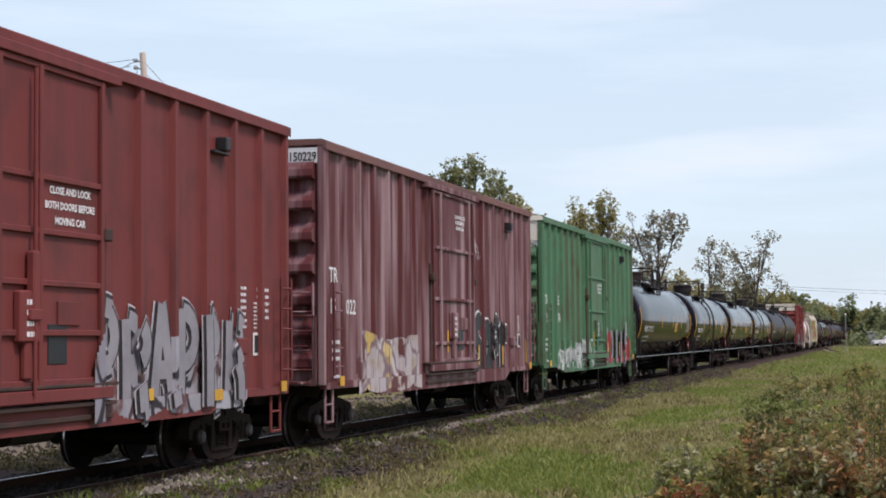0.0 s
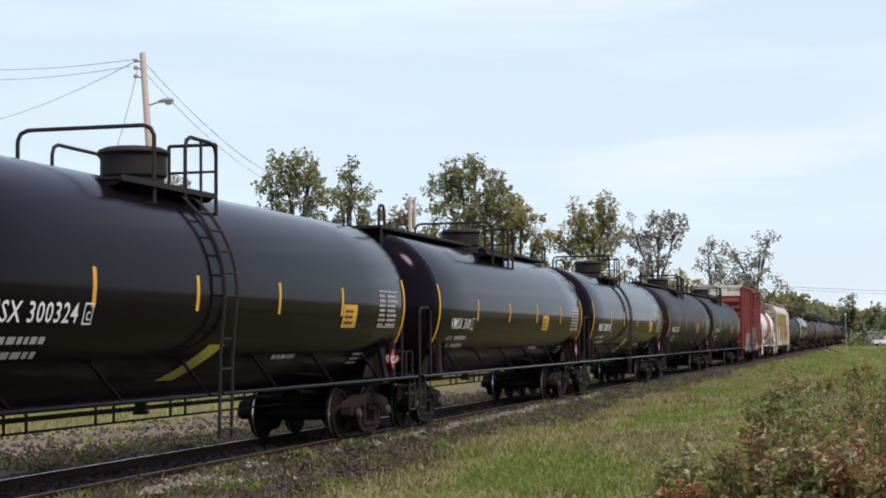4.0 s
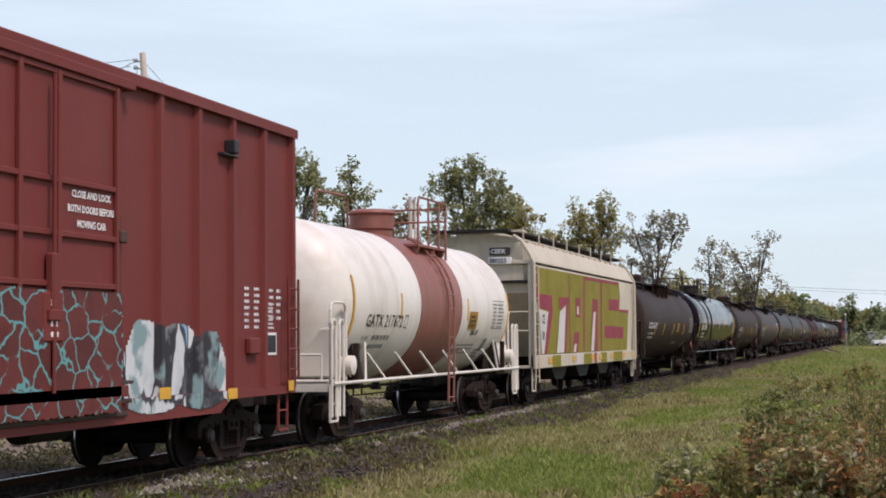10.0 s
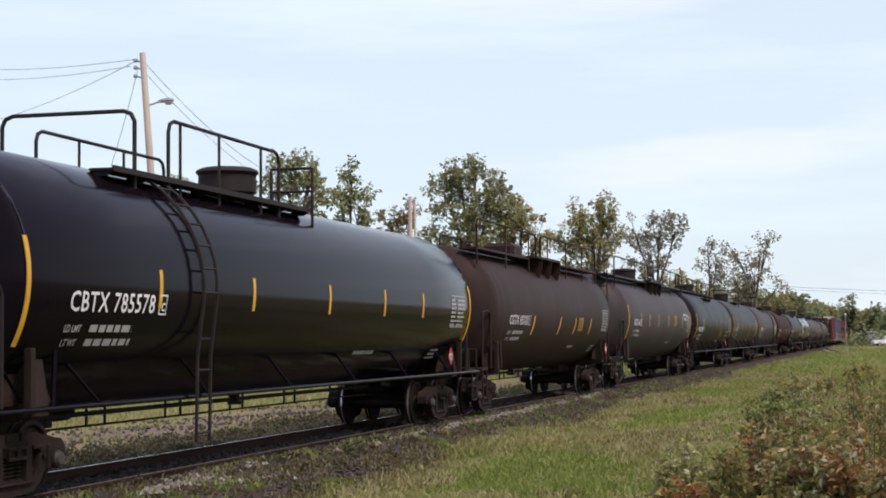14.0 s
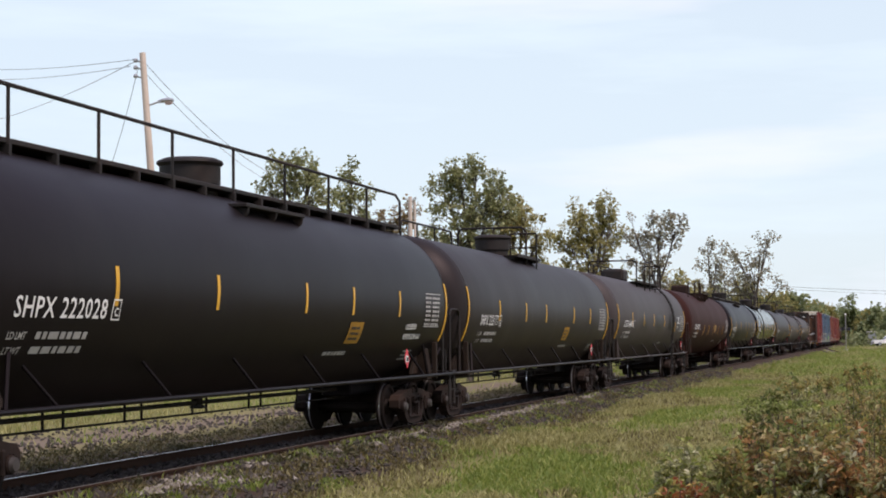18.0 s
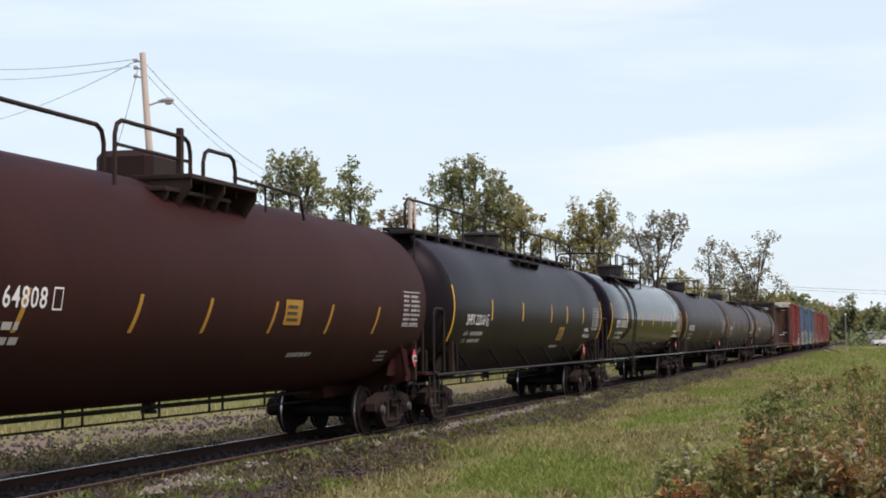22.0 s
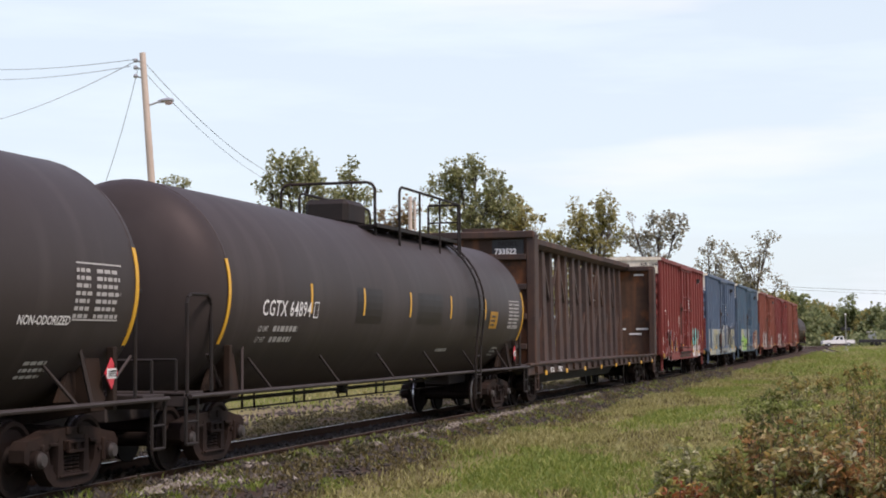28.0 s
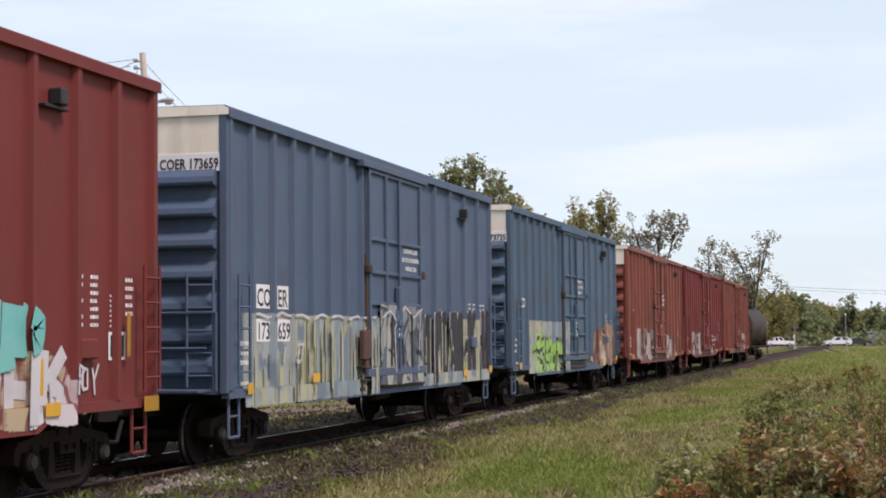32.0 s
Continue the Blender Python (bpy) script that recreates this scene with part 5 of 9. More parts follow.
    if not mark.startswith("CBTX"):
        flat_part("yellow_panel", pl, lambda p: on_tank(p, px0, ZC - (0.78 if mark.startswith("SHPX") else 0.20 if mark == "GATX 603" else 0.48), R, ZC, 0.01), M_YELLOW if mark.startswith("VMSX") else M_YELLOW_OLD, tank, "yellow rectangular notice panel")
        flat_part("panel_stencil", bars_flat(0.5, 0.3, 3, seed + 4, 0.5, 0.09), lambda p: on_tank(p, px0 + 0.1, ZC - (0.72 if mark.startswith("SHPX") else 0.14 if mark == "GATX 603" else 0.42), R, ZC, 0.015), M_BLACKPAINT, tank)
    if paint is M_TANK_WHITE:
        flat_part("inspection_stencil", text_flat("FRA AP", 0.20, 0.004), lambda p: on_tank(p, 8.75, ZC - 0.62, R, ZC), ink, tank, "black stencilled letters")
        flat_part("inspection_stencil", bars_flat(1.7, 0.32, 3, 77, 0.35, 0.12), lambda p: on_tank(p, 7.9, ZC - 1.02, R, ZC), faint, tank)
        flat_part("dark_label", rect_grid(0.34, 0.34, 2, 3), lambda p: on_tank(p, 10.25, ZC - 0.98, R, ZC), faint, tank, "small dark square label")
    if slash:
        q = []
        for i in range(8):
            t0, t1 = i / 8, (i + 1) / 8
            q.append([(0.95 * t0, 0.62 * t0), (0.95 * t0 + 0.55, 0.62 * t0), (0.95 * t1 + 0.55, 0.62 * t1), (0.95 * t1, 0.62 * t1)])
        pts = [p for a in q for p in a]
        flat_part("yellow_slash", (pts, [(4 * i, 4 * i + 1, 4 * i + 2, 4 * i + 3) for i in range(8)]), lambda p: on_tank(p, L * 0.395, ZC - 1.22, R, ZC), M_LIME, tank, "slanting yellow-green stripe")
    if panels:
        for k in range(3):
            flat_part("faded_panel", rect_grid(1.5 + 0.4 * k, 0.62, 4, 5), lambda p, k=k: on_tank(p, L * (0.30 + 0.2 * k), ZC - 0.42, R, ZC, 0.004), M_TANK_GREY if paint is not M_TANK_GREY else M_TANK_DARK, tank, "repainted patch of a slightly different grey")
    # manway, platform and rails on top
    zt = ZC + R
    xd = L * dome_at
    g = Geo()
    if dome == "round":
        g.lathe([(zt - 0.12, 0.44), (zt + 0.08, 0.44), (zt + 0.12, 0.48), (zt + 0.40, 0.48), (zt + 0.45, 0.53), (zt + 0.49, 0.51), (zt + 0.53, 0.42), (zt + 0.55, 0.20)], "z", 28, (xd, 0))
    else:
        g.box(xd - 0.62, xd + 0.62, -0.45, 0.45, zt - 0.1, zt + 0.42, 0.10)
    part("manway_housing", g, fit if dome_mat is None else dome_mat, car, "raised valve housing with a lid", True)
    zw = zt + 0.02
    rail = Geo()
    yb, yo = -0.62, -1.18
    lo, hi = xd + 0.75, xd + 0.75 + plat
    if deck == "hoops":
        lo, hi = xd - 0.4, xd + 0.6
    if style:
        top_fittings(car, style, xd, L, zt, ZC, R, fit)
        rail_parts = False
        hi = lo - 1.3
    else:
        part("platform", Geo().box(lo - 1.3, hi, yo, yb, zt - 0.30, zt - 0.24, 0.01), fit, car, "steel grating platform beside the housing")
    for x in (lo - 1.2, lo, hi - 0.1) if not style else ():
        part("platform_bracket", Geo().prism([(yb, zt - 0.30), (yo, zt - 0.30), (yo + 0.02, zt - 0.40), (-0.95, zt - 0.62)], x - 0.02, x + 0.02, "x"), fit, car)
    hh = 0.74
    if rail_parts:
        g = Geo()
        g.tube([(lo - 1.3, yo, zt - 0.28), (lo - 1.3, yo, zt + hh - 0.12), (lo - 1.2, yo, zt + hh), (hi - 0.15, yo, zt + hh - 0.0), (hi, yo, zt + hh - 0.10), (hi, yo, zt - 0.5)], 0.026, 6)
        part("platform_rail", g, fit, car)
        for x in (lo - 0.5, lo + 0.3, hi - 0.55):
            part("rail_post", Geo().tube([(x, yo, zt - 0.28), (x, yo, zt + hh)], 0.022, 6), fit, car)
        part("cross_rail", Geo().tube([(hi, yo, zt + 0.36), (hi, 0.5, zt + 0.36)], 0.022, 6), fit, car)
        # grime on the dark cars; on the white car it paints the saddle's shade
        part("cross_rail", Geo().tube([(hi, yo, zt + hh - 0.10), (hi, 0.5, zt + hh - 0.1), (hi, 0.5, zt - 0.1)], 0.022, 6), fit, car)
        part("back_rail", Geo().tube([(xd - 1.5, 0.75, zt - 0.05), (xd - 1.5, 0.75, zt + 0.76), (xd - 1.4, 0.75, zt + 0.86), (hi - 1.2, 0.75, zt + 0.90), (hi - 1.05, 0.75, zt + 0.8), (hi - 1.05, 0.75, zt - 0.05)], 0.026, 6), fit, car)
    if top == "walk":
        part("top_walkway", Geo().box(-0.45, xd - 0.7, -0.46, 0.30, zt + 0.03, zt + 0.10, 0.01).box(xd + 0.7, L + 0.45, -0.46, 0.30, zt + 0.03, zt + 0.10, 0.01), fit, car, "dark grating walkway along the top")
        for x in (-0.40, L + 0.40):
            part("walkway_bracket", Geo().tube([(x, -0.44, zt + 0.03), (x, -0.44, zt - 0.55)], 0.03, 5).tube([(x, -0.44, zt - 0.05), (x + (0.42 if x < 0 else -0.42), -0.44, zt - 0.42)], 0.022, 5), fit, car)
        for x in (-0.42, L + 0.05):
            part("far_hoop", Geo().tube([(x, 0.28, zt + 0.05), (x, 0.28, zt + 0.46), (x + 0.06, 0.28, zt + 0.54), (x + 0.30, 0.28, zt + 0.56)], 0.028, 6), fit, car, "", True)
        for x in (-0.42, L + 0.05):
            part("walkway_hoop", Geo().tube([(x, -0.40, zt + 0.05), (x, -0.40, zt + 0.42), (x + 0.08, -0.40, zt + 0.52), (x + 0.30, -0.40, zt + 0.52), (x + 0.38, -0.40, zt + 0.42), (x + 0.38, -0.40, zt + 0.05)], 0.03, 6), fit, car)
    if top == "rail":
        part("top_walkway", Geo().box(-0.35, L + 0.15, -0.62, -0.12, zt + 0.00, zt + 0.07, 0.01), fit, car, "dark walkway along the top")
        g = Geo().tube([(-0.30, -0.62, zt), (-0.30, -0.62, zt + 0.58), (-0.10, -0.62, zt + 0.70), (L - 0.3, -0.62, zt + 0.70), (L, -0.62, zt + 0.58), (L + 0.05, -0.62, zt - 0.4)], 0.027, 6)
        part("top_rail", g, fit, car, "handrail along the whole top")
        me = Geo().tube([(0, -0.62, zt - 0.22), (0, -0.62, zt + 0.70)], 0.024, 6).mesh("rail_post", fit)
        n = 8
        for i in range(1, n):
            part("rail_post", me, None, car, at=Matrix.Translation((L * i / n, 0, 0)))
        me = Geo().box(-0.03, 0.03, -0.66, -0.5, zt - 0.16, zt, 0.01).mesh("walkway_bracket", fit)
        for i in range(1, 2 * n):
            part("walkway_bracket", me, None, car, at=Matrix.Translation((L * i / (2 * n), 0, 0)))
    if deck == "hoops":
        # a long step deck on brackets, pipe hoops over the platform and a low handrail
        x0 = xd - 1.25
        dk = part("side_deck", Geo().box(x0, x0 + 2.5, -1.36, -0.45, zt - 0.10, zt - 0.03, 0.01), fit, car, "steel step deck bracketed off the tank shoulder")
        for k in (0.02, 1.2, 2.44):
            part("deck_bracket", Geo().prism([(-0.55, zt - 0.10), (-1.34, zt - 0.10), (-1.34, zt - 0.22), (-1.06, zt - 0.62), (-0.95, zt - 0.45)], x0 + k, x0 + k + 0.035, "x"), fit, dk)
        for k, (a, b, up) in enumerate(((xd - 6.2, xd - 3.4, 0.36), (xd - 3.1, xd - 0.75, 0.50), (xd - 0.3, xd + 0.9, 0.42))):
            part("pipe_hoop", Geo().tube([(a, -1.12, zt - 0.35), (a, -1.12, zt + up - 0.2), (a + 0.06, -1.12, zt + up - 0.06), (a + 0.2, -1.12, zt + up), (b - 0.2, -1.12, zt + up), (b - 0.06, -1.12, zt + up - 0.06), (b, -1.12, zt + up - 0.2), (b, -1.12, zt - 0.2)], 0.03, 7), fit, car, "" if k else "bent pipe hoop rail", True)
        part("rail_post", Geo().box(xd - 1.15, xd - 1.05, -1.16, -1.08, zt - 0.1, zt + 0.62, 0.01), fit, car)
        part("mid_rail", Geo().tube([(xd - 3.05, -1.12, zt + 0.18), (xd - 0.8, -1.12, zt + 0.18)], 0.022, 6), fit, car)
        part("low_handrail", Geo().tube([(xd + 0.9, -1.10, zt + 0.12), (xd + 4.0, -1.02, zt + 0.10), (xd + 4.2, -1.02, zt - 0.3)], 0.024, 6).tube([(xd + 2.3, -1.06, zt + 0.11), (xd + 2.3, -1.06, zt - 0.3)], 0.02, 5), fit, car)
    elif deck:
        x0 = xd + 1.6
        part("side_deck", Geo().box(x0, x0 + 1.9, -1.45, -0.55, zt - 0.22, zt - 0.12, 0.01).box(x0, x0 + 0.03, -1.40, -0.55, zt - 0.75, zt - 0.2).box(x0 + 0.9, x0 + 0.93, -1.40, -0.6, zt - 0.65, zt - 0.2).box(x0 + 1.87, x0 + 1.9, -1.40, -0.6, zt - 0.75, zt - 0.2), fit, car, "steel step platform bracketed off the tank shoulder")
    if ladder_at is not None:
        x = L * ladder_at
        g = Geo()
        for xx in (x - 0.22, x + 0.22):
            pts = [(xx, -(R + 0.10) * math.cos(a), ZC + (R + 0.10) * math.sin(a)) for a in np.linspace(1.15, -0.1, 9)] + [(xx, -1.62, 1.6), (xx, -1.60, 0.45)]
            g.tube(pts, 0.026, 5)
        lad = part("side_ladder", g, fit, car, "curved ladder over the side of the tank")
        for i in range(11):
            if i < 7:
                a = 1.1 - i * 0.19
                y, z = -(R + 0.10) * math.cos(a), ZC + (R + 0.10) * math.sin(a)
            else:
                y, z = -1.61, 2.25 - (i - 6) * 0.42
            part("rung", Geo().tube([(x - 0.22, y, z), (x + 0.22, y, z)], 0.018, 5), fit, lad)
    if end_ladder:
        ladder("end_ladder", car, -0.95, -0.45, 1.1, zt + 0.1, 8, -0.75, fit, "end")
        part("ladder_hanger", Geo().box(-0.80, 0.05, -0.98, -0.42, zt - 0.10, zt - 0.02, 0.01).tube([(-0.70, -0.95, zt - 0.1), (0.05, -0.95, zt - 0.05)], 0.03), fit, car)
    # saddles, draft sills and end platforms
    tc = 0.62
    for x, s in ((0.0, -1), (L, 1)):
        xx = x - s * tc
        # white car too: dark saddle, web and plate carry the shade below the tank
        g = Geo().prism([(-1.42, 0.98), (-1.42, 1.10), (-1.30, 1.85), (-1.05, 1.30), (0, 1.02), (1.05, 1.30), (1.30, 1.85), (1.42, 1.10), (1.42, 0.98), (0.4, 0.80), (-0.4, 0.80)], xx - 0.18, xx + 0.18, "x")
        part("saddle", g, M_SADDLE if sill is not M_TANK_BROWN else sill, car, "welded saddle over the truck")
        part("saddle_web", Geo().prism([(xx - 0.62, 1.10), (xx + 0.62, 1.10), (xx + 0.24, 1.62), (xx - 0.24, 1.62)], -1.22, -1.16), M_SADDLE if sill is not M_TANK_BROWN else sill, car)
        part("jacking_plate", Geo().box(xx + s * 0.30 - 0.05, xx + s * 0.30 + 0.05, -1.50, -1.40, 0.98, 1.74, 0.01), M_SADDLE, car)
        e = x + s * 1.18
        part("draft_sill", Geo().box(min(xx - s * 1.8, e), max(xx - s * 1.8, e), -0.30, 0.30, 0.70, 1.06, 0.02), M_STEEL_DARK if sill is M_TANK_WHITE else sill, car)
        part("end_platform", Geo().box(min(x + s * 0.55, e), max(x + s * 0.55, e), -1.45, 1.45, 1.06, 1.12, 0.008).box(min(e - s * 0.08, e), max(e - s * 0.08, e), -1.45, 1.45, 0.92, 1.10, 0.01), sill, car, "grating platform at the tank end")
        a0, a1 = x + s * 0.30, x + s * 1.12
        hoop = [(a0, -1.46, 1.10), (a0, -1.46, 2.30), (a0 + s * 0.04, -1.46, 2.39), (a0 + s * 0.14, -1.46, 2.44), (a1 - s * 0.14, -1.46, 2.44), (a1 - s * 0.04, -1.46, 2.39), (a1, -1.46, 2.30), (a1, -1.46, 1.10)]
        part("end_rail", Geo().tube(hoop[:4] + [(x - s * 0.25, -1.40, 2.34)] if s > 0 else hoop, 0.026, 6), fit if sill is not M_TANK_WHITE else sill, car, "bent pipe handrail beside the end platform", True)
        part("step_rail", Geo().tube([(a1, -1.30, 1.12), (a1, -1.30, 1.55), (a1, 1.30, 1.55), (a1, 1.30, 1.12)], 0.022, 6), fit if sill is not M_TANK_WHITE else sill, car)
        part("brace", Geo().tube([(a0, -1.40, 1.62), (xx + s * 0.3, -1.34, 1.15)], 0.022, 5), sill, car)
        part("brace", Geo().tube([(xx - s * 0.22, -1.45, 1.08), (xx - s * 0.40, -1.38, 1.75)], 0.03, 5), sill, car)
        stirrup(car, e - (0.42 if s > 0 else 0.0), sill if sill is M_TANK_WHITE else fit, -1.47)
        if sill is M_TANK_WHITE:
            hs = part("end_housing", Geo().box(min(x + s * 0.10, x + s * 0.50), max(x + s * 0.10, x + s * 0.50), -1.36, -0.55, 1.14, 2.02, 0.04).prism([(x - s * 0.25, 1.80), (x + s * 0.10, 2.02), (x + s * 0.10, 1.14), (x - s * 0.30, 1.30)], -1.30, -0.8), sill, car, "off-white equipment housing at the tank end")
            part("reservoir", Geo().lathe([(-1.62, 0.04), (-1.58, 0.17), (-1.20, 0.17), (-1.16, 0.04)], "y", 14, (x + s * 0.22, 1.36)), sill, hs, "", True)
            for q in (0.55, 0.95):
                part("ladder_hoop", Geo().tube([(x + s * q, -1.50, 0.50), (x + s * q, -1.50, 2.06), (x + s * (q + 0.05), -1.50, 2.14), (x + s * (q + 0.18), -1.50, 2.14), (x + s * (q + 0.22), -1.50, 2.06), (x + s * (q + 0.22), -1.50, 0.50)], 0.026, 6), sill, car, "", True)
        g = Geo()
        c = (x - s * tail, 1.42)
        g.prism([(c[0] - 0.17, c[1]), (c[0], c[1] - 0.19), (c[0] + 0.17, c[1]), (c[0], c[1] + 0.19)], -1.50, -1.485)
        if placard:
            fl = text_flat(placard, 0.11, 0.005)
            w = max(p[0] for p in fl[0])
        if placard and s > 0:
            pb = part("placard", g, M_RED_PLACARD, car, "red diamond hazard placard")
            flat_part("placard_number", (rect_grid(w + 0.03, 0.12, 1, 1)), lambda p: on_side(p, c[0] - w / 2 - 0.02, c[1] - 0.06, -1.504), M_WHITE, pb)
            flat_part("placard_number", fl, lambda p: on_side(p, c[0] - w / 2, c[1] - 0.04, -1.508), M_BLACKPAINT, pb)
        if placard == "1987" and s < 0:
            # the front end carries its placard facing forward
            pe = part("placard", Geo().prism([(-1.08, c[1]), (-0.90, c[1] - 0.20), (-0.72, c[1]), (-0.90, c[1] + 0.20)], e - 0.03, e - 0.015, "x"), M_RED_PLACARD, car, "red diamond hazard placard")
            part("placard_bracket", Geo().box(e - 0.015, e + 0.03, -0.93, -0.87, 1.0, c[1] + 0.1), M_STEEL_DARK, car)
            flat_part("placard_number", rect_grid(w + 0.03, 0.12, 1, 1), lambda p: [(e - 0.034, -0.90 + w / 2 + 0.02 - q[0], c[1] - 0.06 + q[1]) for q in p], M_WHITE, pe)
            flat_part("placard_number", fl, lambda p: [(e - 0.038, -0.90 + w / 2 - q[0], c[1] - 0.04 + q[1]) for q in p], M_BLACKPAINT, pe)
        truck(car, xx)
        if s < 0:
            part("coupler", MESH["coupler_front"], None, car, at=Matrix.Translation((e - 0.05, 0, 0)))
            part("brake_wheel", Geo().lathe([(e - 0.02, 0.27), (e - 0.02, 0.30), (e + 0.02, 0.30), (e + 0.02, 0.27)], "x", 18, (0.55, 1.75)).tube([(e, 0.25, 1.75), (e, 0.85, 1.75)], 0.015).tube([(e, 0.55, 1.45), (e, 0.55, 2.05)], 0.015).box(e, e + 0.22, 0.4, 0.7, 1.5, 1.95, 0.03), sill, car)
        else:
            part("coupler", MESH["coupler_rear"], None, car, at=Matrix.Translation((e + 0.05, 0, 0)))
    # side rail with struts, piping and outlet below
    if side_rail:
        part("side_rail", Geo().tube([(-1.15, -1.52, 1.06), (L + 1.15, -1.52, 1.06)], 0.032, 8), sill, car, "straight pipe rail along the underside", True)
        me = Geo().tube([(-0.42, -1.28, 1.55), (0.0, -1.50, 1.07)], 0.026, 6).mesh("strut", sill)
        for i in range(6):
            part("strut", me, None, car, at=Matrix.Translation((1.9 + (L - 3.2) * i / 5, 0, 0)))
    pp = part("brake_pipe", Geo().cyl((0.9, 0.0, 0.83), (L - 0.9, 0.0, 0.83), 0.035, 8).cyl((0.9, 0.02, 0.66), (L - 0.9, 0.02, 0.66), 0.018, 6), M_STEEL_DARK, car, "brake pipe and rod under the tank")
    me = Geo().tube([(0, 0.0, 1.05), (0, 0.0, 0.65)], 0.022, 5).mesh("hanger", M_STEEL_DARK)
    n = max(3, int(L / 2.6))
    for i in range(n):
        for k in (0.0, 0.55):
            part("hanger", me, None, pp, at=Matrix.Translation((1.9 + (L - 4.2) * i / (n - 1) + k, 0, 0)))
    part("bottom_outlet", Geo().lathe([(1.06, 0.20), (0.96, 0.18), (0.94, 0.09), (0.80, 0.09), (0.79, 0.12), (0.74, 0.12)], "z", 16, (L * 0.5, 0)), M_STEEL_DARK, car, "", True)
    if r.random() < 0.9:
        part("brake_cylinder", Geo().cyl((L * 0.2, 0.45, 0.88), (L * 0.2 + 0.8, 0.45, 0.88), 0.16, 14).box(L * 0.2 - 0.1, L * 0.2 + 0.1, 0.25, 0.6, 0.66, 1.05, 0.02), M_STEEL_DARK, car)
    return car


dome_mat = None


def hopper_car(u0, L):
    """A covered hopper with sloped ends, a roof walkway and lettering rolled over its side."""
    car = car_root("covered_hopper", "cream covered hopper with olive and crimson graffiti letters", u0, "hopper car")
    zt = 3.82
    # curved side sheets between x = 0.3 and L - 0.3, cut by the slope sheets at both ends
    arc = [(-1.57, 1.30), (-1.57, 2.2), (-1.57, 3.0), (-1.57, zt)]
    top = [(-1.50, zt + 0.16), (-1.30, zt + 0.50), (-1.0, zt + 0.68), (-0.5, zt + 0.76), (0.0, zt + 0.78)]
    prof = arc + top
    prof = prof + [(-y, z) for y, z in prof[::-1][1:]]
    g = Geo().prism(prof, 2.2, L - 2.2, "x")
    part("hopper_body", g, M_HOPPER, car, "", True, angle=25)
    # end bulges: upper halves reach the end of the car, lower edges slope in
    for x, s in ((0.0, 1), (L, -1)):
        n = len(prof)
        ring0 = [(x + s * 2.2, y, z) for y, z in prof]
        ring1 = [(x + s * (0.12 if z > 3.3 else 0.12 + (3.3 - z) * 0.36), y, max(z, 1.30)) for y, z in prof]
        part("slope_end", Geo().add(ring0 + ring1, [(i, (i + 1) % n, n + (i + 1) % n, n + i) for i in range(n - 1)] + [tuple(range(n + 2, 2 * n - 2))]), M_HOPPER, car, "end of the hopper body")
        part("slope_sheet", Geo().add([(x + s * 0.13, -1.56, 3.3), (x + s * 0.13, 1.56, 3.3), (x + s * 2.19, 1.56, 1.32), (x + s * 2.19, -1.56, 1.32)], [(0, 1, 2, 3)]), M_HOPPER, car, "sloping sheet under the end")
        part("end_frame", Geo().box(min(x, x + s * 0.14), max(x, x + s * 0.14), -1.56, -1.42, 1.0, zt, 0.02).box(min(x, x + s * 0.14), max(x, x + s * 0.14), 1.42, 1.56, 1.0, zt, 0.02)
             .box(min(x, x + s * 0.14), max(x, x + s * 0.14), -1.54, 1.54, zt - 0.05, zt + 0.06, 0.02).box(min(x - s * 0.05, x + s * 0.5), max(x - s * 0.05, x + s * 0.5), -1.30, 1.30, zt + 0.80, zt + 0.86, 0.01), M_HOPPER, car)
        ladder("end_ladder", car, min(x + s * 0.05, x + s * 0.5), max(x + s * 0.05, x + s * 0.5), 0.62, zt - 0.1, 9, -1.60, M_HOPPER)
        part("end_platform", Geo().box(min(x, x + s * 1.5), max(x, x + s * 1.5), -1.5, 1.5, 1.0, 1.06, 0.01).box(min(x + s * 0.5, x + s * 0.9), max(x + s * 0.5, x + s * 0.9), -0.6, 0.6, 1.06, 1.6, 0.05), M_HOPPER, car)
        for yy in (-1.45, -0.5, 0.5):
            part("grab_iron", Geo().tube([(x - s * 0.02, yy, 2.0), (x - s * 0.02, yy + 0.8, 2.0)], 0.02, 5).tube([(x - s * 0.02, yy, 2.5), (x - s * 0.02, yy + 0.8, 2.5)], 0.02, 5), M_HOPPER, car)
        stirrup(car, x + (0.05 if s > 0 else -0.45), M_HOPPER, -1.5, 0.4, 0.4, 1.0)
    part("side_sill", Geo().box(0.0, L, -1.585, -1.47, 0.98, 1.34, 0.02).box(0.0, L, 1.47, 1.585, 0.98, 1.34, 0.02), M_HOPPER, car)
    part("top_chord", Geo().box(0.05, L - 0.05, -1.57, -1.47, zt - 0.08, zt + 0.06, 0.02), M_HOPPER, car)
    for k in range(3):
        x0 = 3.2 + k * (L - 6.4) / 3
        x1 = x0 + (L - 6.4) / 3
        m = (x0 + x1) / 2
        part("discharge_bay", Geo().prism([(x0 + 0.1, 1.30), (m - 0.6, 0.60), (m + 0.6, 0.60), (x1 - 0.1, 1.30)], -1.25, 1.25), M_STEEL_DARK, car, "sloped discharge bay with an outlet gate")
    part("centre_sill", Geo().box(-0.2, L + 0.2, -0.3, 0.3, 0.72, 1.04, 0.02), M_STEEL_DARK, car)
    # roof walkway, its rails and hatches
    part("roof_walkway", Geo().box(0.0, L, -1.16, -0.66, zt + 0.80, zt + 0.85, 0.01), M_STEEL_DARK, car, "dark grating roof walkway")
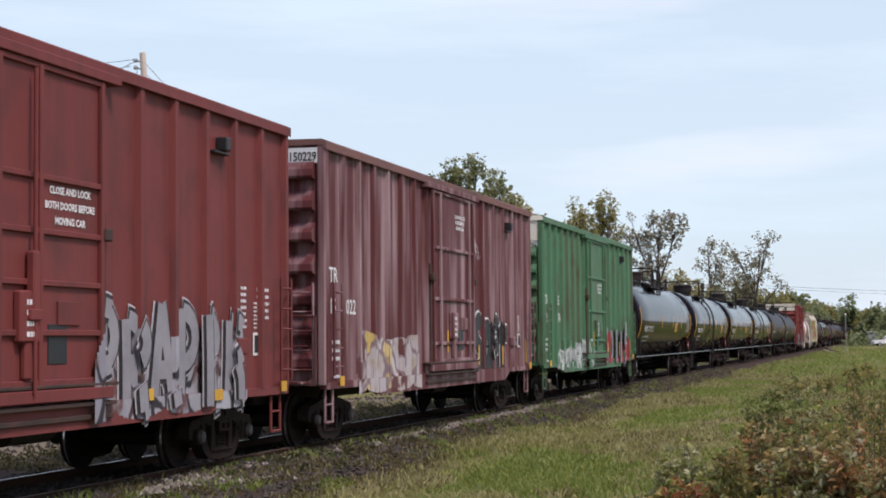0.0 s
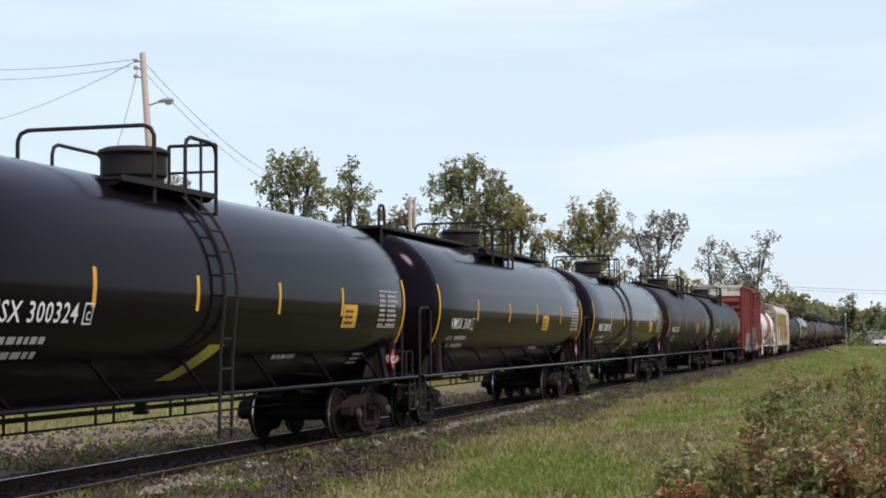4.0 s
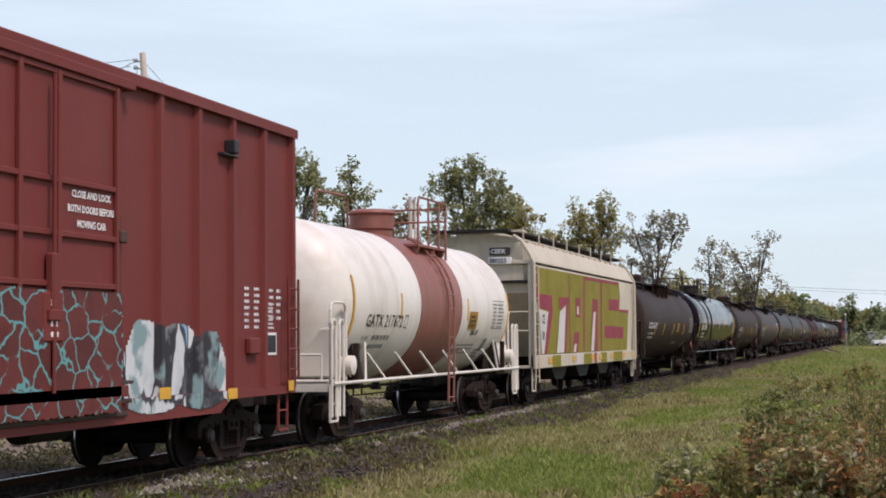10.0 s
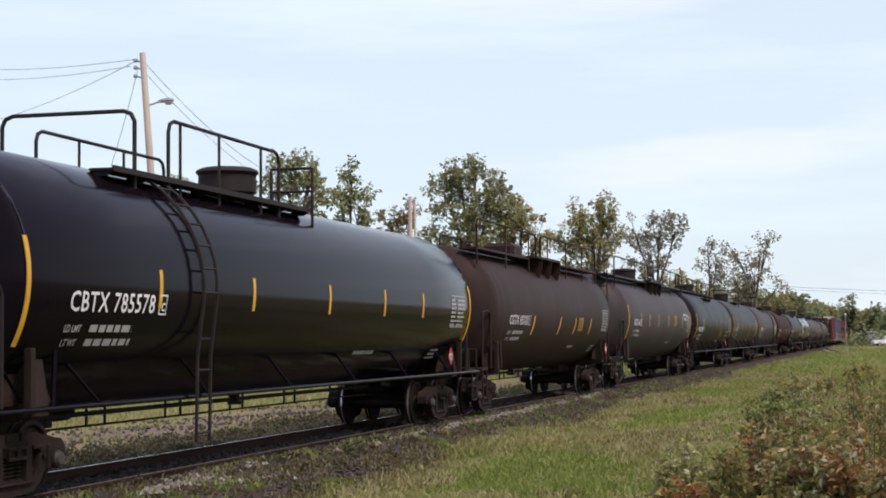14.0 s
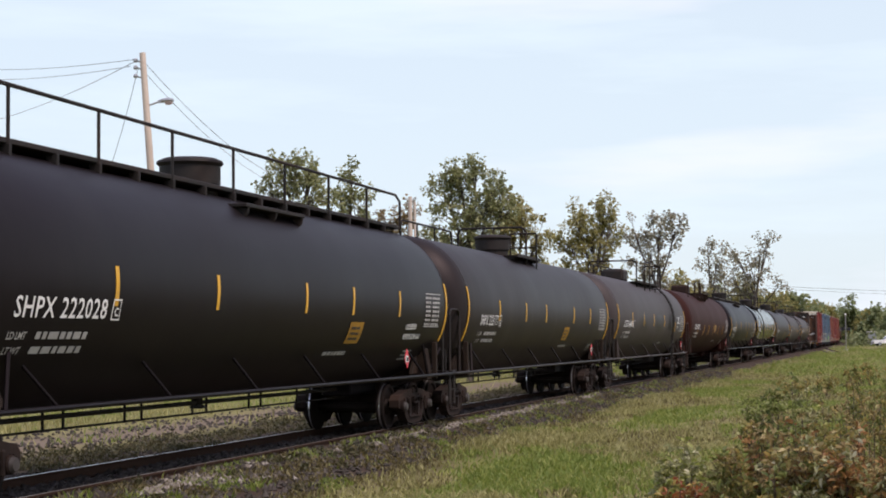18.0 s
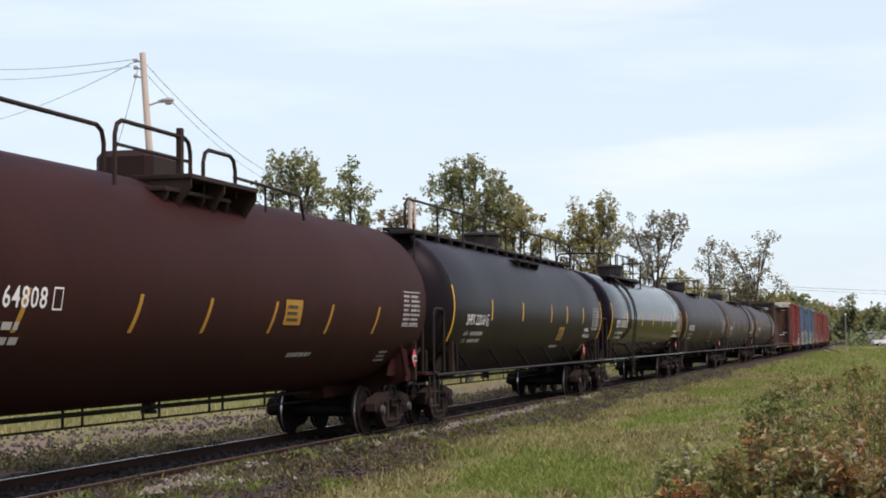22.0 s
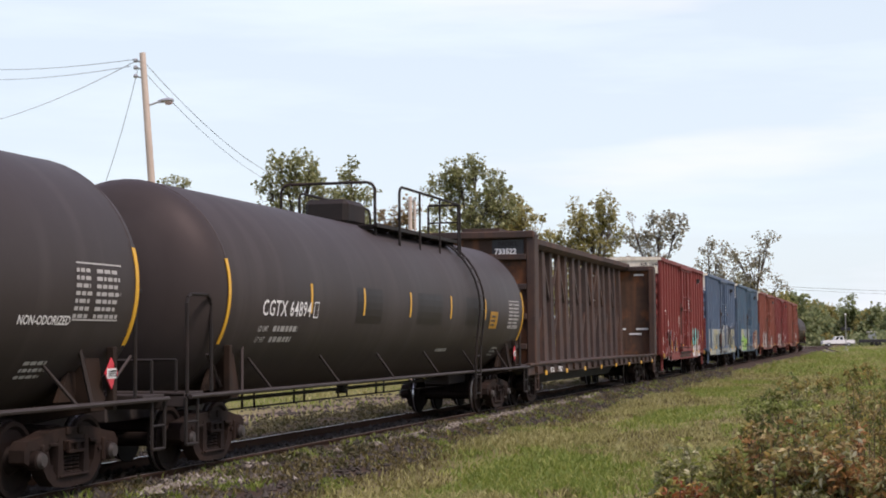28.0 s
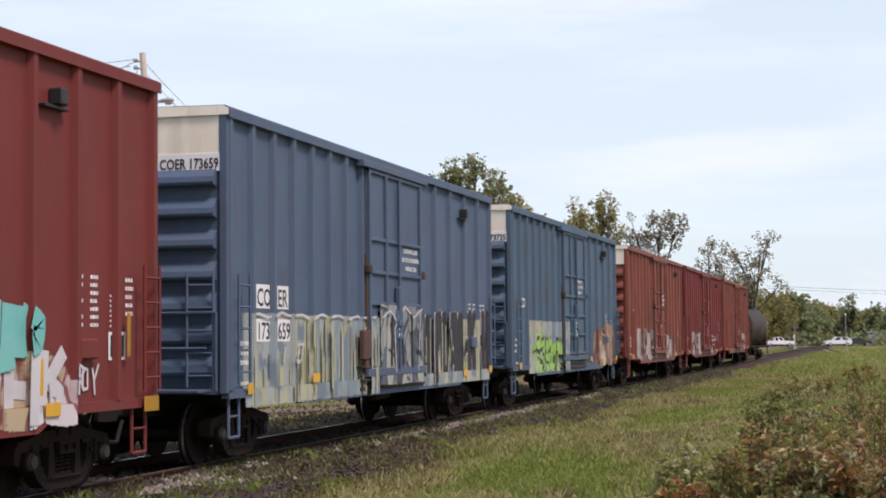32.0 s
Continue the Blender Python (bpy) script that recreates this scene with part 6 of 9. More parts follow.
    me = Geo().box(-0.02, 0.02, -1.20, -1.16, zt + 0.44, zt + 0.95, 0.005).mesh("walkway_support", M_HOPPER)
    for i in range(9):
        part("walkway_support", me, None, car, at=Matrix.Translation((0.6 + (L - 1.2) * i / 8, 0, 0)))
    me = Geo().box(-0.05, 0.05, -1.26, -1.16, zt + 0.54, zt + 0.62, 0.01).mesh("hatch_latch", M_HOPPER)
    for i in range(16):
        part("hatch_latch", me, None, car, at=Matrix.Translation((0.9 + (L - 1.8) * i / 15, 0, 0)))
    part("roof_hatch", Geo().box(0.6, L - 0.6, -0.36, 0.36, zt + 0.78, zt + 0.92, 0.03), M_HOPPER, car)
    # front and rear corner pipes that follow the roof, an inset door panel and a grating step over each end
    for x, s in ((0.0, -1), (L, 1)):
        xe = x + s * 0.03
        part("corner_pipe", Geo().tube([(xe, -1.60, 1.02), (xe, -1.60, zt - 0.02), (xe, -1.50, zt + 0.20), (xe, -1.28, zt + 0.56), (xe, -1.05, zt + 0.72)], 0.045, 8), M_HOPPER, car, "pale pipe frame of the end", True)
        part("corner_pipe", Geo().tube([(xe, 1.60, 1.02), (xe, 1.60, zt - 0.02), (xe, 1.50, zt + 0.20), (xe, 1.28, zt + 0.56), (xe, 1.05, zt + 0.72)], 0.045, 8), M_HOPPER, car, "", True)
        part("end_panel", Geo().box(min(x - s * 0.09, x - s * 0.13), max(x - s * 0.09, x - s * 0.13), -1.30, 1.30, 3.34, zt + 0.52, 0.01), M_HOPPER, car, "flat panel of the end wall")
        part("panel_edge", Geo().box(min(x - s * 0.06, x - s * 0.12), max(x - s * 0.06, x - s * 0.12), -1.52, 1.52, 3.26, 3.34, 0.01), M_STEEL_DARK, car)
        part("end_step", Geo().box(min(x, x + s * 0.42), max(x, x + s * 0.42), -1.0, 1.1, zt + 0.80, zt + 0.87, 0.01), M_STEEL_DARK, car, "grating step over the end")
        part("air_reservoir", Geo().lathe([(-0.55, 0.05), (-0.50, 0.20), (0.50, 0.20), (0.55, 0.05)], "y", 14, (x - s * 0.75, 1.45)), M_HOPPER, car, "", True)
    # the side lettering

    def block(name, polys, mat, lift, label):
        g = Geo()
        for p in polys:
            n = len(p)
            g.add([(x, -1.579 - lift, z) for x, z in p], [tuple(range(n))])
        me = bpy.data.meshes.new(name)
        me.from_pydata(g.v, [], g.f)
        me.materials.append(mat)
        part(name, me, None, car, label)

    block("paint_field", [[(0.15, 3.70), (0.75, 2.2), (1.1, 1.36), (16.0, 1.36), (16.5, 2.76), (14.4, 2.76), (14.6, 3.2), (14.4, 3.72)]], S_OLIVE, 0.004, "olive rolled-on paint forming giant letters")
    for q in ([(0.15, 3.0), (0.6, 2.62), (1.9, 2.56), (1.25, 1.37), (1.65, 1.37), (2.5, 2.5), (2.4, 2.98)], [(3.4, 2.96), (3.5, 2.57), (4.5, 2.78), (4.1, 1.37), (4.45, 1.37), (4.95, 2.98)],
              [(6.0, 2.42), (6.8, 2.42), (6.8, 3.0), (6.0, 3.0)], [(5.5, 1.37), (6.35, 1.37), (6.6, 1.98), (5.75, 1.96)], [(8.5, 1.37), (9.8, 1.37), (10.0, 3.03), (8.95, 3.03)],
              [(12.15, 2.72), (14.2, 2.72), (14.38, 3.11), (12.1, 3.09)], [(11.2, 1.78), (15.1, 1.76), (15.3, 2.16), (11.2, 2.2)], [(0.16, 3.70), (0.16, 3.02), (0.45, 2.98), (0.32, 3.70)],
              [(4.98, 2.98), (5.0, 1.37), (5.14, 1.37), (5.05, 3.68), (4.93, 3.68), (4.93, 3.0)], [(7.25, 1.37), (7.5, 1.37), (7.62, 3.68), (7.38, 3.68)], [(10.38, 1.37), (10.66, 1.37), (10.78, 3.69), (10.52, 3.69)], [(10.8, 3.60), (14.3, 3.62), (14.3, 3.72), (10.8, 3.70)], [(7.64, 3.58), (10.5, 3.60), (10.5, 3.70), (7.64, 3.68)], [(14.4, 2.68), (16.45, 2.68), (16.5, 2.78), (14.4, 2.78)]):
        block("letter_outline", [q], S_RED, 0.010, "crimson outline of a giant letter")
    for q in ([(0.62, 2.58), (0.9, 1.38), (1.22, 1.38), (1.86, 2.52)], [(3.0, 1.38), (4.06, 1.38), (4.44, 2.74), (3.5, 2.54)], [(6.2, 2.5), (6.5, 2.5), (6.5, 2.74), (6.2, 2.74)], [(5.55, 1.38), (5.95, 1.38), (6.1, 1.62), (5.72, 1.6)], [(8.55, 1.38), (9.1, 1.38), (9.5, 2.62), (9.1, 2.62)]):
        block("bare_gap", [q], S_CREAMY, 0.015, "bare cream gap between letters")
    for x, wd, mat in ((2.4, 1.2, S_OLIVE), (6.1, 0.6, S_WHITE), (7.3, 1.4, S_OLIVE), (9.2, 0.4, S_RED), (10.4, 1.2, S_OLIVE), (13.0, 1.9, S_OLIVE)):
        part("sill_paint", Geo().box(x, x + wd, -1.592, -1.586, 1.0, 1.32), mat, car)
    for x in (1.8, 5.4, 8.6, 10.0, 12.3, 15.0, 16.9):
        part("reflector", Geo().box(x, x + 0.5, -1.604, -1.594, 1.10, 1.26, 0.003), M_YELLOW, car, "yellow reflector")
    flat_part("stencil", text_flat("CE", 0.34, 0.01), lambda p: on_side(p, 0.95, 2.2, -1.598), M_BLACKPAINT, car, "black stencilled mark")
    flat_part("stencil", text_flat("38", 0.34, 0.01), lambda p: on_side(p, 0.95, 1.75, -1.598), M_BLACKPAINT, car, "black stencilled mark")
    part("number_panel", Geo().box(-0.03, 0.12, -0.93, -0.40, 4.02, 4.22, 0.003), M_BLACKPAINT, car, "black band behind the white lettering")
    flat_part("end_number", text_flat("CEFX", 0.165, 0.005), lambda p: on_front(p, -0.036, -0.43, 4.06), M_WHITE, car)
    part("number_panel", Geo().box(-0.03, 0.12, -0.98, -0.36, 3.78, 3.96, 0.003), M_WHITE, car)
    flat_part("end_number", text_flat("380255", 0.16, 0.005), lambda p: on_front(p, -0.036, -0.38, 3.81), M_BLACKPAINT, car)
    truck(car, 1.75)
    truck(car, L - 1.75)
    part("coupler", MESH["coupler_front"], None, car, at=Matrix.Translation((-0.55, 0, 0)))
    part("coupler", MESH["coupler_rear"], None, car, at=Matrix.Translation((L + 0.55, 0, 0)))


def centerbeam_car(u0, L):
    """An empty lumber car: deck, bulkheads at both ends and a truss of posts and diagonals down its middle."""
    car = car_root("centerbeam_flatcar", "empty rusty brown centerbeam flatcar with solid end bulkheads", u0, "flatcar")
    part("deck", Geo().box(-0.3, L + 0.3, -1.42, 1.42, 0.98, 1.10, 0.01), M_BEAM, car)
    part("side_sill", Geo().box(-0.3, L + 0.3, -1.50, -1.40, 0.82, 1.12, 0.02).box(-0.3, L + 0.3, 1.40, 1.50, 0.82, 1.12, 0.02), M_BEAM, car)
    part("sill_flange", Geo().box(-0.3, L + 0.3, -1.56, -1.40, 1.08, 1.14, 0.01), M_BEAM, car)
    me = Geo().prism([(-0.10, 1.05), (-0.07, 0.90), (0.0, 0.87), (0.06, 0.90), (0.10, 1.05)], -1.58, -1.50).mesh("winch_bracket", M_BEAM)
    n = 22
    for i in range(n):
        part("winch_bracket", me, None, car, at=Matrix.Translation((0.6 + (L - 1.2) * i / (n - 1), 0, 0)))
    part("centre_sill", Geo().prism([(-0.3, 0.98), (-0.3, 0.72), (3.4, 0.72), (4.6, 0.45), (L - 4.6, 0.45), (L - 3.4, 0.72), (L + 0.3, 0.72), (L + 0.3, 0.98)], -0.35, 0.35), M_STEEL_DARK, car)
    # truss: wide channel posts on one side of the web and narrow ones on the other, with diagonals between them
    ztop = 4.50
    part("top_chord", Geo().prism([(-0.40, ztop), (-0.52, ztop + 0.12), (-0.52, ztop + 0.28), (0.52, ztop + 0.28), (0.52, ztop + 0.12), (0.40, ztop)], 0.7, L + 0.1, "x"), M_BEAM, car, "top chord beam")

    def channel(wb, wt, ya, yb, name):
        """A post that tapers upward: a web plate with two flanges, one channel section."""
        def ring(w, z, k):
            return [(-w, ya * k, z), (w, ya * k, z), (w, yb * k, z), (w - 0.03, yb * k, z), (w - 0.03, (ya + 0.03) * k, z), (-w + 0.03, (ya + 0.03) * k, z), (-w + 0.03, yb * k, z), (-w, yb * k, z)]
        return Geo().add(ring(wb, 1.10, 1.0) + ring(wt, ztop, 0.82), [(i, (i + 1) % 8, 8 + (i + 1) % 8, 8 + i) for i in range(8)] + [tuple(range(8)), tuple(range(8, 16))]).mesh(name, M_BEAM)

    near_post, slim_post = channel(0.32, 0.20, -0.42, -0.27, "post"), channel(0.30, 0.18, -0.40, -0.20, "post")
    step = 1.2555
    slant = lambda z0, z1, y, w: Geo().add([(0.0 + e * w, y + q, z0) for e in (-1, 1) for q in (0, 0.05)] + [(step + e * w, y + q, z1) for e in (-1, 1) for q in (0, 0.05)],
                                           [(0, 1, 3, 2), (4, 6, 7, 5), (0, 4, 5, 1), (2, 3, 7, 6), (0, 2, 6, 4), (1, 5, 7, 3)]).mesh("diagonal", M_BEAM)
    slants = [slant(1.25, 2.95, -0.33, 0.085), slant(ztop - 0.05, 2.75, -0.33, 0.085), slant(2.95, ztop - 0.05, -0.33, 0.075), slant(2.75, 1.25, -0.30, 0.075)]
    for i in range(18):
        x = 1.15 + i * step
        part("post", near_post if i % 2 else slim_post, None, car, "tapered steel post" if i == 1 else "", at=Matrix.Translation((x, 0, 0)))
        if i < 17:
            part("diagonal", slants[i % 2], None, car, at=Matrix.Translation((x, 0, 0)))
            if i % 3 == 0:
                part("diagonal", slants[2 + i % 2], None, car, at=Matrix.Translation((x, 0, 0)))
    for k in range(2):
        cb = Geo()
        for i in range(14):
            x = 1.0 + i * (L - 2.0) / 14
            cb.tube([(x, -0.02 + 0.04 * k, 1.2 if (i + k) % 2 else 3.4), (x + (L - 2.0) / 14, -0.02 + 0.04 * k, 3.4 if (i + k) % 2 else 1.2)], 0.012, 4)
        part("tie_cable", cb, M_STEEL_DARK, car, "thin crossing tie-down cable")["kind"] = "stuff"
    # bulkheads
    for x, s in ((0.75, -1), (L + 0.1, 1)):
        bh = part("bulkhead", Geo().box(min(x, x + s * 0.16), max(x, x + s * 0.16), -1.40, 1.40, 1.10, 4.58, 0.02), M_BULKHEAD, car, "solid rusty end bulkhead")
        for y in (-1.42, 1.42):
            part("corner_post", Geo().box(min(x - s * 0.25, x + s * 0.28), max(x - s * 0.25, x + s * 0.28), y - 0.12, y + 0.12, 1.0, 4.60, 0.03), M_BEAM, bh)
        for z in (1.5, 2.3, 3.1, 3.9):
            part("stiffener", Geo().box(min(x + s * 0.1, x + s * 0.30), max(x + s * 0.1, x + s * 0.30), -1.3, 1.3, z, z + 0.16, 0.02), M_BEAM, bh)
        part("cap_beam", Geo().box(min(x - s * 0.15, x + s * 0.32), max(x - s * 0.15, x + s * 0.32), -1.52, 1.52, 4.48, 4.68, 0.03), M_BEAM, bh)
        if s > 0:
            rr = random.Random(5)
            for k in range(11):
                y, z = rr.uniform(-1.25, 1.0), rr.choice((1.9, 2.1, 3.2, 3.3, 4.3))
                part("paint_mark", Geo().box(x - 0.012, x - 0.002, y, y + rr.uniform(0.25, 0.5), z, z + 0.07), M_WHITE, bh)
        ladder("end_ladder", car, 0.85, 1.25, 1.2, 4.4, 8, x + s * 0.36, M_BEAM, "end")
        stirrup(car, x - (0.4 if s > 0 else 0.1), M_BEAM)
    part("number_panel", Geo().box(0.56, 0.58, -1.22, -0.35, 4.02, 4.46, 0.003), M_BLACKPAINT, car, "black number panel")
    flat_part("end_number", text_flat("733522", 0.2, 0.008), lambda p: on_front(p, 0.555, -0.42, 4.07), M_WHITE, car)
    flat_part("end_number", text_flat("NOKL", 0.2, 0.002), lambda p: on_front(p, 0.555, -0.52, 4.27), M_STEEL_DARK, car)
    for s, x in (("NOKL", 2.1), ("733522", 3.2)):
        flat_part("stencil", text_flat(s, 0.20, 0.005), lambda p, x=x: on_side(p, x, 0.86, -1.606), M_WHITE, car, "white stencilled mark on the sill")
    me = Geo().box(0, 0.26, -1.606, -1.596, 0.80, 0.92, 0.003).mesh("reflector", M_YELLOW)
    for i in range(8):
        part("reflector", me, None, car, "yellow reflector" if i == 0 else "", at=Matrix.Translation((1.4 + i * 3.0, 0, 0)))
    truck(car, 2.0)
    truck(car, L - 2.0)
    part("coupler", MESH["coupler_front"], None, car, at=Matrix.Translation((-0.85, 0, 0)))
    part("coupler", MESH["coupler_rear"], None, car, at=Matrix.Translation((L + 0.85, 0, 0)))


# the cars in their order, from the head of the shot to the last; u is the place of a car's front at 0 s, less 2.157 m
boxcar("oxide-red ribbed boxcar with silver graffiti and white stencils", 5.6, 16.2, M_BOX_RUST, spray=((9.55, 0.84, 4.95, 1.30, G_SILVER, "mural", 11, 5), (9.7, 0.90, 4.75, 1.42, S_SILVER, "letters", 12, "praprr", 0.24, ((S_WHITE, 0.085), (S_BLACK, 0.055)))), seed=1)
boxcar("chalky maroon ribbed boxcar with yellow and white graffiti", 23.6, 16.3, M_BOX_CHALK, None, (("TR", 0.72, 2.78, 0.36), ("15", 0.72, 2.25, 0.36), ("0229", 1.62, 2.25, 0.36)), end_text="150229", number_band=True,
       spray=((1.75, 0.82, 4.1, 1.2, G_GOLD, "mural", 21, 4), (10.22, 1.02, 3.2, 1.26, M_BLACKPAINT, "letters", 24, "sort", 0.40, ((M_BLACKPAINT, 0.075), (M_WHITE, 0.045)))), seed=2, roof=M_ROOF, flat_door=True)
boxcar("weathered green ribbed boxcar with graffiti along the sill", 41.6, 16.3, M_BOX_GREEN, M_CREAM, (("CR", 0.66, 2.75, 0.36), ("LE", 1.72, 2.75, 0.36), ("119", 0.58, 2.25, 0.36), ("774", 1.70, 2.25, 0.36)), end_text="119774",
       spray=((1.9, 0.86, 5.5, 0.95, G_SCRAWL, "mural", 31, 6), (9.7, 0.92, 5.6, 1.30, G_REDHAZE, "mural", 34, 5), (10.1, 0.90, 4.7, 1.22, S_SILVER, "letters", 35, "gonhs", 0.27, ((S_BLACK, 0.09),))), seed=3, flat_door=True)
tank_car("glossy black tank car with yellow reflective strips", 59.93, 16.35, M_TANK_BLACK, "VMSX 310171", "walk", strips=(6.1, 9.7, 12.7), placard="1987", panel_at=10.45, seed=11, grade="C", style="walk")
tank_car("glossy black tank car with a slanting yellow stripe", 78.72, 16.4, M_TANK_BLACK, "VMSX 300324", "none", ladder_at=0.46, strips=(3.6, 6.6, 9.7, 12.7), slash=True, placard="1987", panel_at=12.8, seed=12, grade="C", style="ladder", head_note=True)
tank_car("glossy black tank car with a dark top walkway", 97.8, 16.4, M_TANK_BLACK, "VMSX 310", "walk", stripe_n=4, placard="1987", seed=13, style="walk")
tank_car("glossy black tank car with a centre ladder and yellow slash", 116.5, 16.45, M_TANK_BLACK, "VMSX 300578", "none", ladder_at=0.44, strips=(3.4, 6.3, 9.5, 12.7), slash=True, placard="1987", panel_at=12.8, seed=14, grade="C", style="ladder", head_note=True)
tank_car("dusty black tank car with a long top walkway", 135.55, 16.4, M_TANK_SOOT, "VMSX 311020", "walk", strips=(3.5, 6.2, 10.0, 13.0), placard="1987", panel_at=10.65, seed=15, grade="C", style="walk", head_note=True)
tank_car("dusty black tank car with hooped walkway ends", 154.6, 16.2, M_TANK_SOOT, "VMSX 311416", "walk", strips=(3.4, 6.4, 10.0, 12.8), placard="1987", panel_at=10.5, seed=16, grade="C", style="walk", head_note=True)
boxcar("oxide-red excess-height boxcar with a cream end band and graffiti", 173.3, 16.0, M_BOX_RED, M_CREAM, (("AO", 0.80, 2.72, 0.38), ("K", 1.86, 2.72, 0.38), ("111", 0.80, 2.15, 0.36), ("882", 1.62, 2.15, 0.36)), posts=(6, 5), end_text="AOK 111882", end_note="EXCESS HEIGHT CAR",
       spray=((1.65, 0.82, 4.1, 1.25, G_SILVER, "mural", 41, 3), (1.8, 0.86, 3.8, 1.2, S_SILVER, "letters", 42, "gar", 0.34, ((S_WHITE, 0.07), (S_BLACK, 0.04))), (10.1, 0.88, 3.2, 1.32, G_SKY, "mural", 44, 3), (6.4, 0.95, 3.5, 1.45, G_TAGS, "mural", 45, 0)), seed=4)
dome_mat = M_TANK_BAND
tank_car("off-white tank car with a faded red-brown centre band", 192.4, 12.1, M_TANK_WHITE, "GATX 217672", "none", ladder_at=0.52, plat=0.9, strips=(2.9, 8.1), band=(4.3, 7.6), fit=M_TANK_BAND, sill=M_TANK_WHITE, panel_at=8.3, seed=17, R=1.53, ZC=2.50)
dome_mat = None
hopper_car(207.4, 17.9)
tank_car("sooty brown-black tank car with a shoulder deck and top rail", 228.05, 16.6, M_TANK_UMBER, "CGTX 65139", "none", strips=(3.2, 5.8, 9.0, 12.8), dome="box", side_rail=False, placard="1075", panel_at=10.3, seed=18, fit=M_TANK_UMBER, dome_at=0.45, style="step", strip_z=-0.30, slant=0.15, end_strips=False)
tank_car("glossy black pressure tank car with a side ladder", 247.3, 19.4, M_TANK_BLACK, "CBTX 785578", "none", ladder_at=0.242, strips=(3.3, 6.5, 9.9, 13.0, 15.6), placard="1075", seed=19, grade="C", style="pressure", tail=1.2)
tank_car("dark brown-grey tank car with a shoulder deck", 269.65, 16.5, M_TANK_UMBER, "CGTX 65120", "none", strips=(4.1, 7.7, 10.1, 12.7), dome="box", side_rail=False, placard="1075", seed=20, fit=M_TANK_UMBER, dome_at=0.45, style="step", strip_z=-0.30, slant=0.15, end_strips=False)
tank_car("weathered charcoal tank car with a full-length top rail", 290.25, 19.35, M_TANK_GREY, "GATX 603", "none", strips=(3.07, 5.38, 8.05, 11.15, 13.33, 16.1), panel_at=13.2, end_ladder=True, side_rail=False, placard="1075", seed=21, fit=M_TANK_DARK, lines=("LIQUEFIED PETROLEUM GAS", "NOT ODORIZED"), style="step")
tank_car("black pressure tank car with a full-length handrail", 312.4, 18.4, M_TANK_SOOT, "SHPX 222028", "rail", strips=(3.1, 6.2, 9.8, 12.2, 15.0), end_ladder=True, placard="1075", panel_at=12.2, seed=22, rail_parts=False, grade="C", lines=("LIQUEFIED", "PETROLEUM GAS"), tail=2.5)
tank_car("dusty dark grey pressure tank car", 332.8, 18.8, M_TANK_DARK, "SHPX 222177", "none", strips=(3.0, 6.0, 8.6, 12.7, 15.5), placard="1075", panel_at=11.5, seed=23, grade="C", style="plain", tail=2.5)
tank_car("dusty grey-black tank car with a ladder near its end", 354.0, 19.2, M_TANK_GREY, "CGTX 64869", "none", strips=(3.2, 6.2, 9.0, 12.2), ladder_at=0.755, placard="1075", panel_at=15.25, seed=24, dome="box", panels=True, lines=("LIQUEFIED", "PETROLEUM", "GAS"), style="long", notice=(16.45, 2.10))
tank_car("oxide-brown tank car with a shoulder deck", 376.3, 18.8, M_TANK_BROWN, "CGTX 64808", "none", strips=(2.8, 5.6, 7.8, 10.3, 12.9, 15.5), deck="hoops", strip_z=-0.32, slant=0.16, dome="box", side_rail=False, placard="1075", panel_at=10.85, seed=25, fit=M_TANK_UMBER, rail_parts=False, end_strips=False, dim=M_YELLOW_OLD)
tank_car("black pressure tank car with a full-length handrail and end ladder", 397.37, 18.75, M_TANK_SOOT, "SHPX 222161", "rail", strips=(3.5, 6.9, 10.6, 12.9, 15.5), end_ladder=True, placard="1075", panel_at=12.0, seed=26, rail_parts=False, grade="C", lines=("LIQUEFIED", "PETROLEUM GAS"), tail=2.5)
tank_car("glossy black pressure tank car with a shoulder ladder", 418.45, 19.5, M_TANK_BLACK, "CBTX 785551", "none", ladder_at=0.242, strips=(3.3, 7.1, 10.1, 13.0, 15.8), placard="1075", seed=27, grade="C", style="pressure", tail=1.2, lines=("NOT ODORIZED", "LIQUEFIED PETROLEUM GAS"))
tank_car("dulled black pressure tank car with yellow strips", 440.1, 18.9, M_TANK_DARK, "SHPX 222043", "none", strips=(3.22, 6.48, 10.38, 13.05, 15.6), placard="1075", panel_at=11.3, seed=28, grade="C", style="plain", dim=M_YELLOW_DIM, tail=2.4)
tank_car("dusty grey-black tank car with faded panels", 460.9, 19.3, M_TANK_GREY, "CGTX 64", "none", stripe_n=4, placard="1075", seed=29, dome="box", panels=True, ladder_at=0.755, lines=("NON-ODORIZED", ""), style="long")
tank_car("dusty charcoal tank car with a boxed valve housing", 483.2, 19.3, M_TANK_GREY, "CGTX 64894", "none", strips=(3.38, 6.15, 9.09, 12.17, 15.27), ladder_at=0.755, placard="1075", panel_at=15.8, seed=30, dome="box", panels=True, style="long")
centerbeam_car(504.0, 24.0)
red_car = boxcar("oxide-red boxcar with a cream end band, white and turquoise graffiti", 530.0, 16.1, M_BOX_RED, M_CREAM, (("AO", 1.1, 2.70, 0.38), ("K", 1.98, 2.70, 0.38), ("15", 1.12, 2.25, 0.36), ("040", 1.98, 2.25, 0.36)), posts=(7, 6), end_text="AOK 15040",
       spray=((1.25, 0.95, 3.3, 1.10, M_BOX_RED, "letters", 51, "oeo", 0.34, ((S_WHITE, 0.030),)), (10.95, 0.84, 3.0, 0.98, G_ROSE, "mural", 53, 4), (11.0, 0.88, 2.8, 0.85, S_WHITE, "letters", 54, "hnhk", 0.20, ())), seed=5, reflectors=False)
wear_of_red_car(*red_car)
